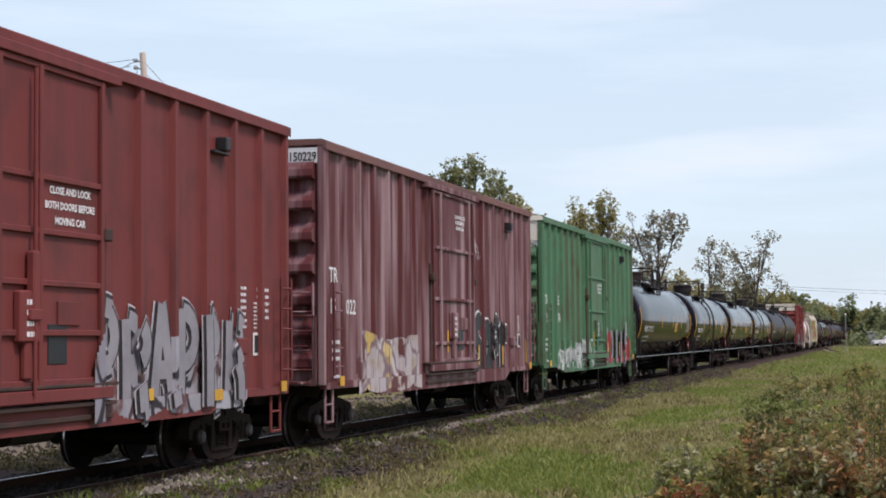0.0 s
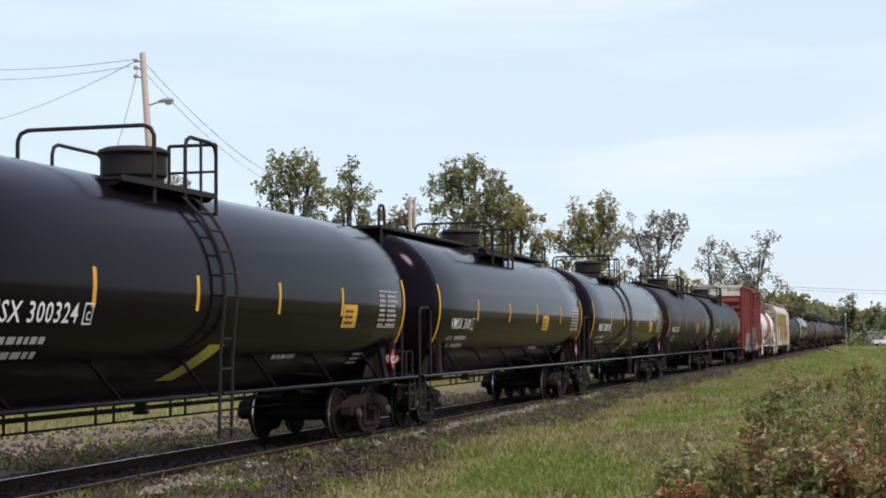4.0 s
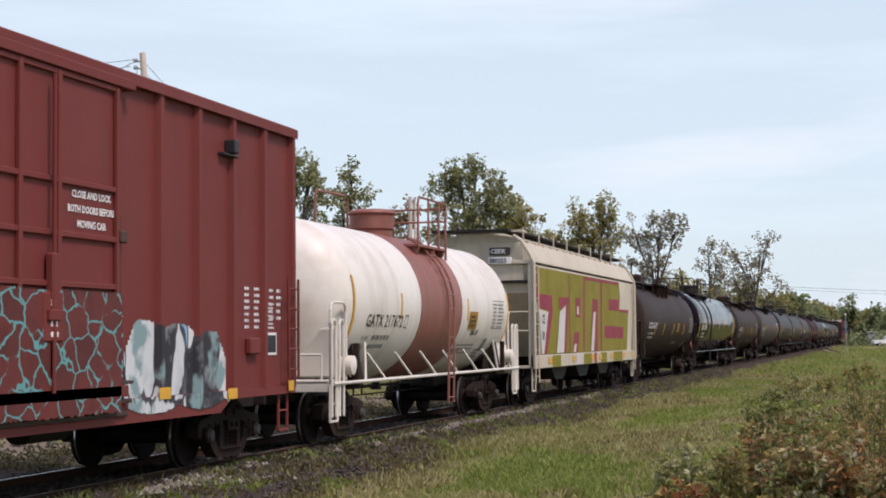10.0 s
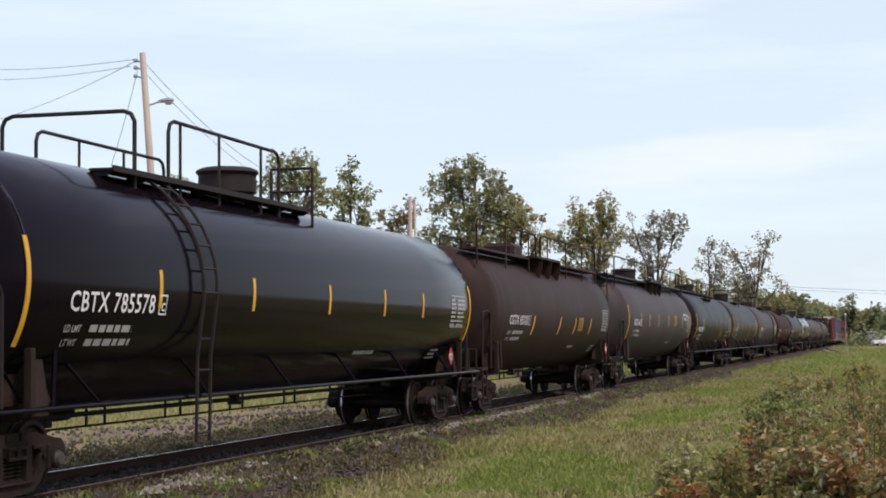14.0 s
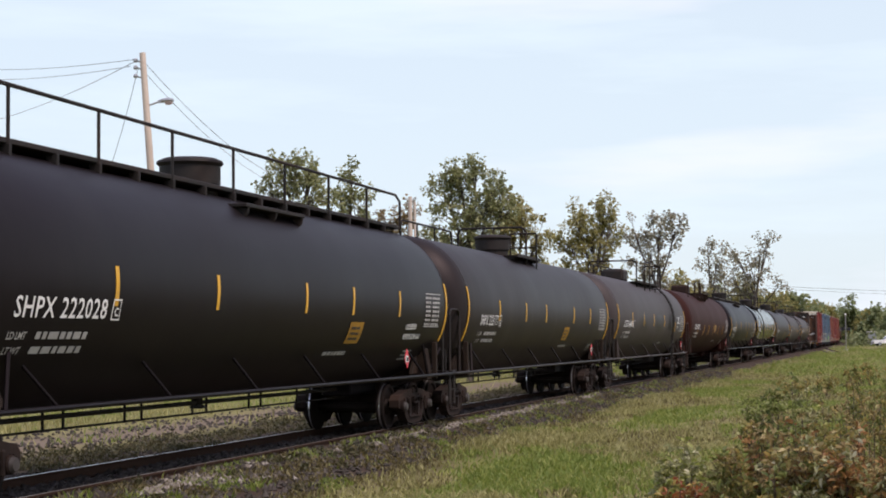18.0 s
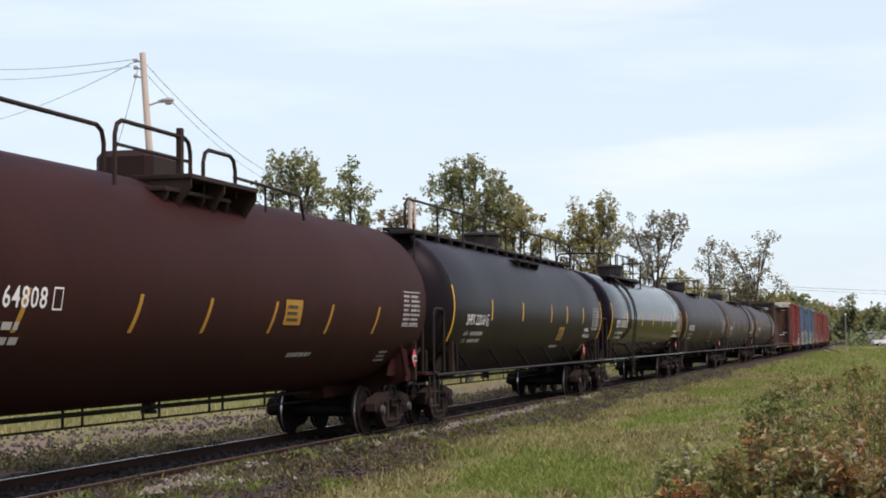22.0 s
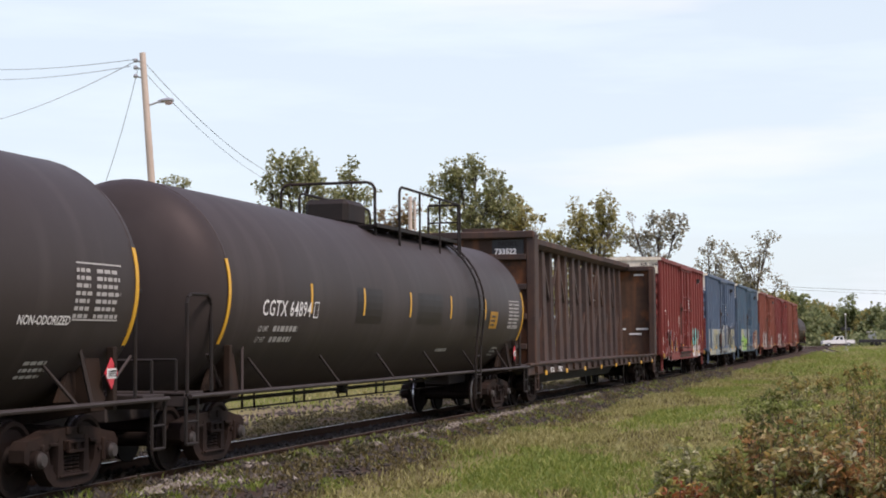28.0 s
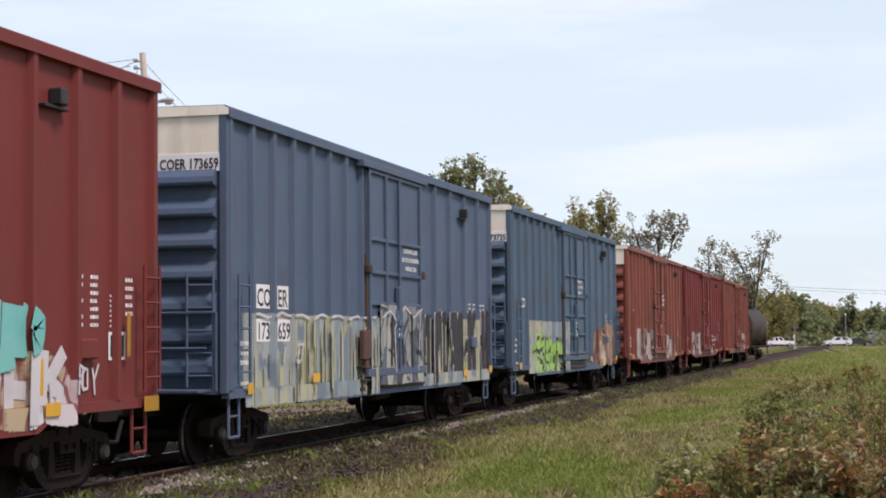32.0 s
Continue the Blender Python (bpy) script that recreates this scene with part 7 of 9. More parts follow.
blue_car = boxcar("slate-blue ribbed boxcar with a cream end and rolled beige paint", 548.5, 16.0, M_BOX_BLUE, M_CREAM, (("CO", 1.05, 2.32, 0.38), ("ER", 1.92, 2.32, 0.38), ("173", 1.0, 1.82, 0.36), ("659", 1.88, 1.82, 0.36)), posts=(7, 5), boxed=True, end_text="COER 173659", number_band=True,
       spray=((0.6, 0.82, 6.2, 1.40, G_DRIP, "mural", 61, 0), (6.85, 0.95, 2.9, 1.5, G_DOOR, "mural", 63, 0), (10.0, 0.84, 5.7, 1.40, G_DRIP, "mural", 64, 0), (10.05, 0.84, 5.75, 1.62, S_BLACK, "letters", 65, "hinanhkih", 0.30, ((S_WHITE, 0.045),))), seed=6)
wear_of_blue_car(*blue_car)
boxcar("faded grey-blue ribbed boxcar with lime and white graffiti", 566.8, 16.3, M_BOX_TEAL, M_CREAM, (("COER", 0.85, 2.6, 0.34),), posts=(7, 5), end_text="173735", number_band=True,
       spray=((1.9, 0.86, 5.2, 1.42, G_DRIP, "mural", 71, 0), (2.6, 0.86, 3.9, 1.1, G_LIME, "mural", 72, 3), (2.8, 0.92, 3.6, 1.0, S_BLACK, "letters", 73, "ske", 0.10, ()), (11.9, 0.86, 4.2, 1.5, G_RUSTCREAM, "mural", 74, 4)), seed=7)
boxcar("faded orange-red boxcar with whitish graffiti", 586.0, 16.2, M_BOX_ORANGE, M_CREAM, (("AOK", 0.8, 2.6, 0.34),), spray=((1.95, 0.9, 4.6, 1.4, G_CHALK, "mural", 81, 3), (10.0, 0.9, 3.9, 1.1, G_CHALK, "mural", 82, 3)), seed=8)
boxcar("brick-red boxcar with rusty patches and pale graffiti", 604.0, 16.6, M_BOX_RUST, None, spray=((1.8, 0.9, 4.4, 1.2, G_CHALK, "mural", 91, 4), (10.6, 0.9, 3.4, 1.2, G_SKETCH, "mural", 92, 3)), seed=9)
boxcar("orange-red boxcar near the end of the train", 622.8, 16.8, M_BOX_ORANGE, None, spray=((10.6, 0.9, 3.4, 1.3, G_CHALK, "mural", 95, 3),), seed=10)
tank_car("dull black tank car, the last of the train", 643.0, 15.2, M_TANK_UMBER, "", "none", stripe_n=3, yellow=False, placard="1987", seed=31, style="plain")


# ---- ground, track bed and road ----
def ground_z(x, y):
    """Height of the land: a flat verge, a shallow ditch behind the track and a gentle rise beyond it."""
    z = -0.46 + 0.05 * math.sin(x * 0.31) * math.cos(y * 0.43) + 0.03 * math.sin(x * 0.9 + y * 1.3)
    t = min(max((y - 20.0) / 22.0, 0.0), 1.0)
    near = min(max((250.0 - x) / 100.0, 0.0), 1.0)
    z += 1.35 * t * t * (3 - 2 * t) * near
    r = abs(x - (295.7 - 0.27 * y))
    k = min(max((30.0 - r) / 22.0, 0.0), 1.0)
    z += (0.36 - 0.02) * k * k * (3 - 2 * k)
    b = min(max((3.4 - abs(y - TRACK_Y)) / 1.4, 0.0), 1.0)
    return z + 0.06 * b


def ground_material():
    m = surface("grassy_verge_soil", (0.150, 0.142, 0.048), (0.24, 0.21, 0.095), 0.95, grain=5.0, big=0.22, amount=0.75, bump=0.5, fine=(0.075, 0.09, 0.03), dirt=(0.13, 0.105, 0.06), dirt_amount=0.5, spec=0.08)
    n, l = m.node_tree.nodes, m.node_tree.links
    b = n["Principled BSDF"]
    link = b.inputs["Base Color"].links[0]
    src = link.from_socket
    tc, sep, nz, ma = (n.new(k) for k in ("ShaderNodeTexCoord", "ShaderNodeSeparateXYZ", "ShaderNodeTexNoise", "ShaderNodeMath"))
    nz.inputs["Scale"].default_value, nz.inputs["Detail"].default_value = 0.55, 6.0
    l.new(tc.outputs["Object"], sep.inputs["Vector"])
    l.new(tc.outputs["Object"], nz.inputs["Vector"])
    ma.operation = "MULTIPLY_ADD"
    l.new(nz.outputs["Fac"], ma.inputs[0])
    ma.inputs[1].default_value = 2.6
    l.new(sep.outputs["Y"], ma.inputs[2])

    def band(lo, hi, soft, col, src):
        a, c = n.new("ShaderNodeMapRange"), n.new("ShaderNodeMapRange")
        for k, (p, q) in ((a, (lo - soft, lo + soft)), (c, (hi + soft, hi - soft))):
            k.inputs["From Min"].default_value, k.inputs["From Max"].default_value = p, q
            l.new(ma.outputs[0], k.inputs["Value"])
        mu, mx = n.new("ShaderNodeMath"), n.new("ShaderNodeMix")
        mu.operation = "MULTIPLY"
        l.new(a.outputs["Result"], mu.inputs[0])
        l.new(c.outputs["Result"], mu.inputs[1])
        mx.data_type = "RGBA"
        l.new(mu.outputs[0], mx.inputs["Factor"])
        l.new(src, mx.inputs["A"])
        mx.inputs["B"].default_value = rgb(*col)
        return mx.outputs["Result"]

    out = band(9.3, 17.6, 0.7, (0.050, 0.038, 0.026), src)
    out = band(18.4, 20.6, 0.5, (0.150, 0.118, 0.085), out)
    out = band(22.4, 34.0, 1.0, (0.170, 0.165, 0.065), out)
    l.new(out, b.inputs["Base Color"])
    return m


M_GROUND = ground_material()
xs = [-60, -30, -10] + list(np.arange(0, 130, 1.5)) + list(np.arange(130, 420, 6.0)) + [450, 520, 640, 820, 1100, 1600, 2400, 3600]
ys = [-2400, -1200, -600, -300, -150, -80, -50, -35, -25] + list(np.arange(-18, 50, 1.0)) + [52, 60, 75, 100, 150, 250, 450, 800, 1500, 2600]
verts = [(float(x), float(y), ground_z(x, y)) for x in xs for y in ys]
ny = len(ys)
faces = [(i * ny + j, (i + 1) * ny + j, (i + 1) * ny + j + 1, i * ny + j + 1) for i in range(len(xs) - 1) for j in range(ny - 1)]
g = Geo().add(verts, faces)
thing("ground", g, M_GROUND, "grassy verge with bare soil and sandy strips", "ground", kind="structure", smooth=True)

M_BALLAST = surface("dark_track_ballast", (0.052, 0.035, 0.026), (0.032, 0.022, 0.017), 0.95, grain=16, big=1.0, amount=0.7, bump=0.8, fine=(0.070, 0.056, 0.047), dirt=(0.05, 0.034, 0.026), dirt_amount=0.5, spec=0.1)
g = Geo().prism([(TRACK_Y - 2.5, -0.47), (TRACK_Y - 1.5, -0.15), (TRACK_Y - 0.86, -0.075), (TRACK_Y - 0.70, -0.16), (TRACK_Y + 0.66, -0.17), (TRACK_Y + 1.45, -0.20), (TRACK_Y + 2.5, -0.48)], -40.0, 960.0, "x")
thing("track_bed", g, M_BALLAST, "low bed of dark soiled ballast under the track", "track bed", kind="structure")

# rails: head, web and foot; the head is worn bright
RAIL = [(-0.07, -0.17), (0.07, -0.17), (0.07, -0.155), (0.012, -0.135), (0.012, -0.04), (0.036, -0.03), (0.036, -0.004), (-0.036, -0.004), (-0.036, -0.03), (-0.012, -0.04), (-0.012, -0.135), (-0.07, -0.155)]
for s in (-1, 1):
    rl = thing("rail", Geo().prism([(TRACK_Y + s * 0.7525 + y, z) for y, z in RAIL], -40.0, 960.0, "x"), M_RAIL, "rusty steel rail with a worn bright head", "rail", "rails of the main track", "structure")
    part("rail_head", Geo().box(-40.0, 960.0, TRACK_Y + s * 0.7525 - 0.022, TRACK_Y + s * 0.7525 + 0.022, -0.004, 0.0), M_RAILTOP if s > 0 else M_RAILDULL, rl)
M_TIE = surface("weathered_timber_tie", (0.085, 0.062, 0.046), (0.050, 0.038, 0.030), 0.9, grain=14, amount=0.6, bump=0.4, random=0.25)
tie = Geo().box(-0.11, 0.11, -1.28, 1.28, -0.33, -0.172, 0.012).mesh("tie", M_TIE)
sleepers = tagged(new("sleepers"), "row of weathered timber ties", "ties", kind="structure")
rnd = random.Random(7)
for i in range(150):
    part("tie", tie, None, sleepers, at=pose(12.0 + i * 0.52 + rnd.uniform(-0.03, 0.03), TRACK_Y + rnd.uniform(-0.04, 0.04), rnd.uniform(-0.012, 0.004), 0, 0, rnd.uniform(-1.2, 1.2)))
g = Geo()
for i in range(900):
    g.box(90.0 + i * 0.52 - 0.11, 90.0 + i * 0.52 + 0.11, TRACK_Y - 1.28, TRACK_Y + 1.28, -0.33, -0.172)
part("far_ties", g, M_TIE, sleepers)["kind"] = "stuff"


def scatter_mesh(name, pts, mat, seed, shape):
    """Many small pieces in one mesh: shape(rng) gives (vertices, faces) as arrays round the origin."""
    r = np.random.default_rng(seed)
    vs, fs, k = [], [], 0
    for p in pts:
        v, f = shape(r)
        vs.append(np.asarray(v) + p)
        fs.extend([tuple(i + k for i in q) for q in f])
        k += len(v)
    me = bpy.data.meshes.new(name)
    me.from_pydata(np.concatenate(vs).tolist(), [], fs)
    me.materials.append(mat)
    return me


def stone(r, lo=0.03, hi=0.075):
    s = r.uniform(lo, hi)
    v = r.normal(size=(6, 3)) * 0.18 + np.array([(1, 0, 0), (-1, 0, 0), (0, 1, 0), (0, -1, 0), (0, 0, 0.8), (0, 0, -0.8)])
    return v * s, [(0, 2, 4), (2, 1, 4), (1, 3, 4), (3, 0, 4), (2, 0, 5), (1, 2, 5), (3, 1, 5), (0, 3, 5)]


def stones_material(name, a, b2, c3):
    m = leafy(name, a, b2, c3, 0.0, 0.9)
    return m


M_STONE = stones_material("ballast_stones", (0.022, 0.017, 0.0135), (0.036, 0.028, 0.022), (0.068, 0.056, 0.047))
M_STONE_PALE = stones_material("pale_limestone_gravel", (0.10, 0.080, 0.062), (0.165, 0.140, 0.116), (0.30, 0.27, 0.235))
rng = np.random.default_rng(4)


def bed_z(y):
    d = y - TRACK_Y
    if d < -1.5:
        return -0.15 + (d + 1.5) * 0.32
    if d < -0.86:
        return -0.15 + (d + 1.5) * 0.117
    return -0.165 if d < 0.8 else -0.19 if d < 1.45 else -0.20 - (d - 1.45) * 0.27


pts = []
for _ in range(21000):
    x = 14.0 + 85.0 * rng.random() ** 1.7
    y = TRACK_Y + rng.uniform(-2.35, 3.4)
    pts.append((x, y, max(bed_z(y), ground_z(x, y)) + 0.01))
tagged(new("ballast_stones", scatter_mesh("ballast_stones", np.array(pts), M_STONE, 5, stone)), "loose soiled ballast stones along the rails", "ballast", kind="stuff")
pts = []
for _ in range(2100):
    x = 19.0 + 36.0 * rng.random() ** 1.3
    wide = 0.20 if 20.5 < x < 24.5 else 0.06
    y = 9.12 + rng.normal() * wide + 0.06 * math.sin(x * 1.3) + 0.006 * (x - 22.0)
    if noise.noise(Vector((x * 0.7, y * 1.5, 2.0))) > -0.12:
        pts.append((x, y, max(bed_z(y), ground_z(x, y)) + 0.012))
tagged(new("pale_gravel", scatter_mesh("pale_gravel", np.array(pts), M_STONE_PALE, 6, stone)), "pale loose gravel at the foot of the track bed", "gravel", kind="stuff")

pts = []
for _ in range(2600):
    x = 26.0 + 40.0 * rng.random() ** 1.3
    y = 14.2 + 6.0 * rng.random()
    pts.append((x, y, ground_z(x, y) + 0.005))
tagged(new("sandy_strip_pebbles", scatter_mesh("sandy_strip_pebbles", np.array(pts), M_STONE, 7, stone)), "small pebbles on the sandy strip behind the track", "gravel", kind="stuff")

M_ASPHALT = surface("worn_dusty_asphalt", (0.20, 0.178, 0.150), (0.15, 0.135, 0.115), 0.9, grain=14, big=0.3, amount=0.5, bump=0.3)
# the siding that leaves the main track beyond the verge, and the crossing road
SID = [(187.0 + 82.0 * t, 5.4 + 4.4 * t * t * (3 - 2 * t)) for t in np.linspace(0, 1, 15)]
siding = tagged(new("siding_track"), "rusty siding that joins the main track", "siding", kind="structure")
for s in (-0.75, 0.75):
    g = Geo()
    for (xa, ya), (xb, yb) in zip(SID[:-1], SID[1:]):
        za, zb = (-0.40 + 0.36 * min(1.0, max(0.0, (q - 187.0) / 60.0)) for q in (xa, xb))
        g.add([(xa, ya + s - 0.035, za - 0.16), (xa, ya + s + 0.035, za - 0.16), (xa, ya + s + 0.035, za), (xa, ya + s - 0.035, za), (xb, yb + s - 0.035, zb - 0.16), (xb, yb + s + 0.035, zb - 0.16), (xb, yb + s + 0.035, zb), (xb, yb + s - 0.035, zb)],
              [(0, 1, 5, 4), (1, 2, 6, 5), (2, 3, 7, 6), (3, 0, 4, 7)])
    part("siding_rail", g, M_RAIL, siding)
g = Geo()
for (xa, ya), (xb, yb) in zip(SID[4:-1], SID[5:]):
    za, zb = (-0.50 + 0.26 * min(1.0, max(0.0, (q - 187.0) / 60.0)) for q in (xa, xb))
    g.add([(xa, ya - 1.7, -0.60), (xa, ya + 1.7, -0.60), (xa, ya + 1.2, za), (xa, ya - 1.2, za), (xb, yb - 1.7, -0.60), (xb, yb + 1.7, -0.60), (xb, yb + 1.2, zb), (xb, yb - 1.2, zb)], [(1, 2, 6, 5), (2, 3, 7, 6), (3, 0, 4, 7)])
part("siding_bed", g, M_ASPHALT, siding)

RX, RY = 0.2606, -0.9654


def road_at(a, side=0.0):
    """A point on the road a metres from the rails' crossing, towards the camera's side."""
    return (293.0 + RX * a + 0.9654 * side, TRACK_Y + RY * a + 0.2606 * side)


g = Geo()
for a0 in range(-120, 160, 8):
    q = [(*road_at(a, s), max(ground_z(*road_at(a, s)), -0.5) + 0.03) for a in (a0, a0 + 8) for s in (-4.2, 4.2)]
    g.add(q + [(x, y, z - 0.12) for x, y, z in q], [(0, 1, 3, 2), (0, 2, 6, 4), (1, 5, 7, 3)])
thing("road", g, M_ASPHALT, "grey asphalt road over the level crossing", "road", kind="structure")
M_PLANK = surface("dark_crossing_timber", (0.055, 0.045, 0.038), None, 0.9, grain=12, amount=0.6, bump=0.3)
xing = tagged(new("level_crossing"), "dark timber planks between the rails at the road", "level crossing", kind="structure")
for k, y in enumerate((-1.05, -0.42, 0.0, 0.42, 1.05)):
    part("plank", Geo().box(288.0, 298.0, TRACK_Y + y - 0.19, TRACK_Y + y + 0.19, -0.15, -0.006, 0.01), M_PLANK, xing)


# ---- grass and weeds ----
M_GRASS = leafy("green_grass_blades", (0.125, 0.182, 0.030), (0.215, 0.275, 0.050), (0.340, 0.355, 0.095), 0.5)
M_STRAW = leafy("dry_grass_blades", (0.212, 0.192, 0.066), (0.330, 0.305, 0.112), (0.470, 0.440, 0.190), 0.5)
M_BROWN = leafy("dead_brown_grass", (0.086, 0.070, 0.025), (0.150, 0.122, 0.044), (0.240, 0.200, 0.080), 0.4)
M_WEED = leafy("dark_weed_leaves", (0.040, 0.042, 0.014), (0.072, 0.067, 0.023), (0.115, 0.092, 0.042), 0.3)


def blades(pts, hs, seed, width=0.012):
    """One mesh of bent grass blades, two triangles and a quad's worth each, from arrays."""
    r = np.random.default_rng(seed)
    n = len(pts)
    P, H = np.asarray(pts), np.asarray(hs)[:, None]
    a = r.uniform(0, 2 * np.pi, n)
    side = np.stack([np.cos(a), np.sin(a), 0 * a], 1) * (width * r.uniform(0.7, 1.6, n))[:, None]
    b = r.uniform(0, 2 * np.pi, n)
    lean = np.stack([np.cos(b), np.sin(b), 0 * b], 1) * r.uniform(0.15, 1.1, n)[:, None] * H
    up = np.array([0, 0, 1.0])
    v = np.stack([P - side, P + side, P + side * 0.7 + lean * 0.35 + up * H * 0.55, P - side * 0.7 + lean * 0.35 + up * H * 0.55, P + lean + up * H * 0.95], 1).reshape(-1, 3)
    me = bpy.data.meshes.new("blades")
    k = np.arange(n) * 5
    f = np.concatenate([np.stack([k, k + 1, k + 2, k + 3], 1).reshape(-1), np.stack([k + 3, k + 2, k + 4], 1).reshape(-1)])
    me.vertices.add(len(v))
    me.vertices.foreach_set("co", v.reshape(-1))
    me.loops.add(len(f))
    me.loops.foreach_set("vertex_index", f)
    me.polygons.add(2 * n)
    me.polygons.foreach_set("loop_start", np.concatenate([np.arange(n) * 4, 4 * n + np.arange(n) * 3]))
    me.polygons.foreach_set("loop_total", np.concatenate([np.full(n, 4), np.full(n, 3)]))
    me.update(calc_edges=True)
    return me


def patch(x, y):
    return noise.noise(Vector((x * 0.16, y * 0.36, 0.3))) + 0.5 * noise.noise(Vector((x * 0.9, y * 1.2, 4.0)))


def bare(x, y):
    """Where the turf is thin and the soil shows."""
    return noise.noise(Vector((x * 0.13 + 7.0, y * 0.55, 1.7))) + 0.45 * noise.noise(Vector((x * 0.7, y * 1.6, 6.0)))


green, straw, tall, brown = [], [], [], []
rng = np.random.default_rng(12)
for _ in range(250000):
    d = 17.0 * (7.0 ** rng.random())
    x, y = d, rng.uniform(-0.035 * d - 0.6, 9.0)
    if y > 8.3 and rng.random() < 0.55 + 0.4 * math.sin(x * 1.1 + 2.0 * math.sin(x * 0.37)):
        continue
    q, thin = patch(x, y), bare(x, y)
    if rng.random() < 0.75 * min(max((thin - 0.02) / 0.25, 0.0), 1.0):
        continue
    hgt = rng.uniform(0.03, 0.10) * (1.0 + 0.008 * d)
    if q + rng.normal() * 0.07 > 0.02 + 0.10 * max(0.0, y - 6.5):
        green.append((x, y, ground_z(x, y) - 0.01, hgt * rng.uniform(0.8, 1.5)))
    elif thin > -0.02 and rng.random() < 0.55:
        brown.append((x, y, ground_z(x, y) - 0.01, hgt))
    else:
        straw.append((x, y, ground_z(x, y) - 0.01, hgt * rng.uniform(0.7, 1.9)))
for _ in range(60000):
    d = 26.0 * (4.0 ** rng.random())
    x, y = d, rng.uniform(16.0, 46.0)
    if y < 20.3 and rng.random() < 0.97 - 0.5 * max(0.0, patch(x, y)):
        continue
    if patch(x, y) > 0.16 + rng.normal() * 0.15:
        green.append((x, y, ground_z(x, y), rng.uniform(0.08, 0.24)))
    else:
        straw.append((x, y, ground_z(x, y), rng.uniform(0.10, 0.30)))
for _ in range(52000):
    x = 17.0 * (6.0 ** rng.random())
    y = rng.uniform(8.0, 9.72)
    if noise.noise(Vector((x * 0.6, y * 2.2, 5.0))) > 0.16 * (y - 8.6) - 0.14 + 0.12 * rng.normal():
        (brown if noise.noise(Vector((x * 0.9, y * 1.4, 8.0))) < 0.18 else green).append((x, y, max(bed_z(y), ground_z(x, y)) - 0.01, rng.uniform(0.03, 0.10)))
for _ in range(9000):
    x = 16.0 + 60 * rng.random() ** 1.6
    y = TRACK_Y + rng.choice((-1.0, 1.0)) * rng.uniform(0.95, 2.2)
    if noise.noise(Vector((x * 0.8, y * 2.0, 9.0))) > (0.15 if y < TRACK_Y else 0.22):
        (green if y < TRACK_Y else brown).append((x, y, bed_z(y), rng.uniform(0.05, 0.15)))
for _ in range(45000):
    d = 95.0 * (3.1 ** rng.random())
    x, y = d, rng.uniform(-0.035 * d - 1.0, 8.6) if rng.random() < 0.75 else rng.uniform(14.0, 30.0)
    if abs(x - (295.7 - 0.27 * y)) < 5.5:
        continue
    (tall if patch(x * 0.4, y) + rng.normal() * 0.25 > -0.1 else straw).append((x, y, ground_z(x, y) - 0.02, rng.uniform(0.12, 0.40)))
for nm, data, mt, lab, wd in (("green_grass", green, M_GRASS, "short green grass of the verge", 0.014), ("dry_grass", straw, M_STRAW, "straw-coloured dry grass of the verge", 0.013), ("brown_grass", brown, M_BROWN, "dead brown grass along the track shoulder", 0.013), ("tall_grass", tall, M_GRASS, "taller green grass farther down the verge", 0.035)):
    arr = np.array(data)
    me = blades(arr[:, :3], arr[:, 3], 3, wd)
    me.materials.append(mt)
    tagged(new(nm, me), lab, "grass", kind="stuff")


# ---- shrubs and trees ----
M_TWIG = surface("grey_brown_twigs", (0.085, 0.062, 0.045), None, 0.9, grain=20, amount=0.5, bump=0.0)
M_BARK = surface("grey_brown_bark", (0.110, 0.090, 0.072), (0.065, 0.052, 0.042), 0.95, grain=8, big=1.5, amount=0.6, bump=0.6)
L_RED = leafy("reddened_shrub_leaves", (0.190, 0.092, 0.034), (0.350, 0.175, 0.066), (0.500, 0.300, 0.120), 0.45)
L_RUSSET = leafy("green_and_russet_shrub_leaves", (0.140, 0.140, 0.034), (0.270, 0.225, 0.060), (0.460, 0.330, 0.105), 0.45)
L_TAN = leafy("tan_and_olive_shrub_leaves", (0.150, 0.110, 0.036), (0.300, 0.215, 0.080), (0.520, 0.420, 0.200), 0.45)
L_LIME = leafy("yellow_green_weed_leaves", (0.205, 0.245, 0.045), (0.340, 0.370, 0.090), (0.500, 0.490, 0.180), 0.45)
L_GREEN = leafy("green_weed_leaves", (0.100, 0.135, 0.030), (0.185, 0.215, 0.055), (0.300, 0.310, 0.105), 0.45)
L_PALE = leafy("pale_weed_tips", (0.22, 0.23, 0.09), (0.36, 0.36, 0.17), (0.60, 0.57, 0.38), 0.45)
# dark tone for inner shrub leaves, their shade put into the colour
L_DARK = leafy("dark_green_inner_shade_leaves", (0.070, 0.085, 0.020), (0.140, 0.150, 0.036), (0.250, 0.235, 0.065), 0.45)
L_SCARLET = leafy("scarlet_shrub_leaves", (0.250, 0.070, 0.030), (0.380, 0.120, 0.045), (0.300, 0.200, 0.055), 0.4)
L_OAK = leafy("green_tree_leaves", (0.140, 0.162, 0.060), (0.255, 0.268, 0.112), (0.420, 0.410, 0.200), 0.5)
L_WOOD = leafy("dull_woodland_leaves", (0.125, 0.160, 0.066), (0.215, 0.250, 0.108), (0.300, 0.320, 0.150), 0.5)
L_OLIVE = leafy("olive_autumn_tree_leaves", (0.180, 0.175, 0.055), (0.310, 0.275, 0.090), (0.450, 0.390, 0.155), 0.5)
L_BRONZE = leafy("bronze_autumn_tree_leaves", (0.136, 0.103, 0.048), (0.240, 0.155, 0.071), (0.300, 0.251, 0.093), 0.4)
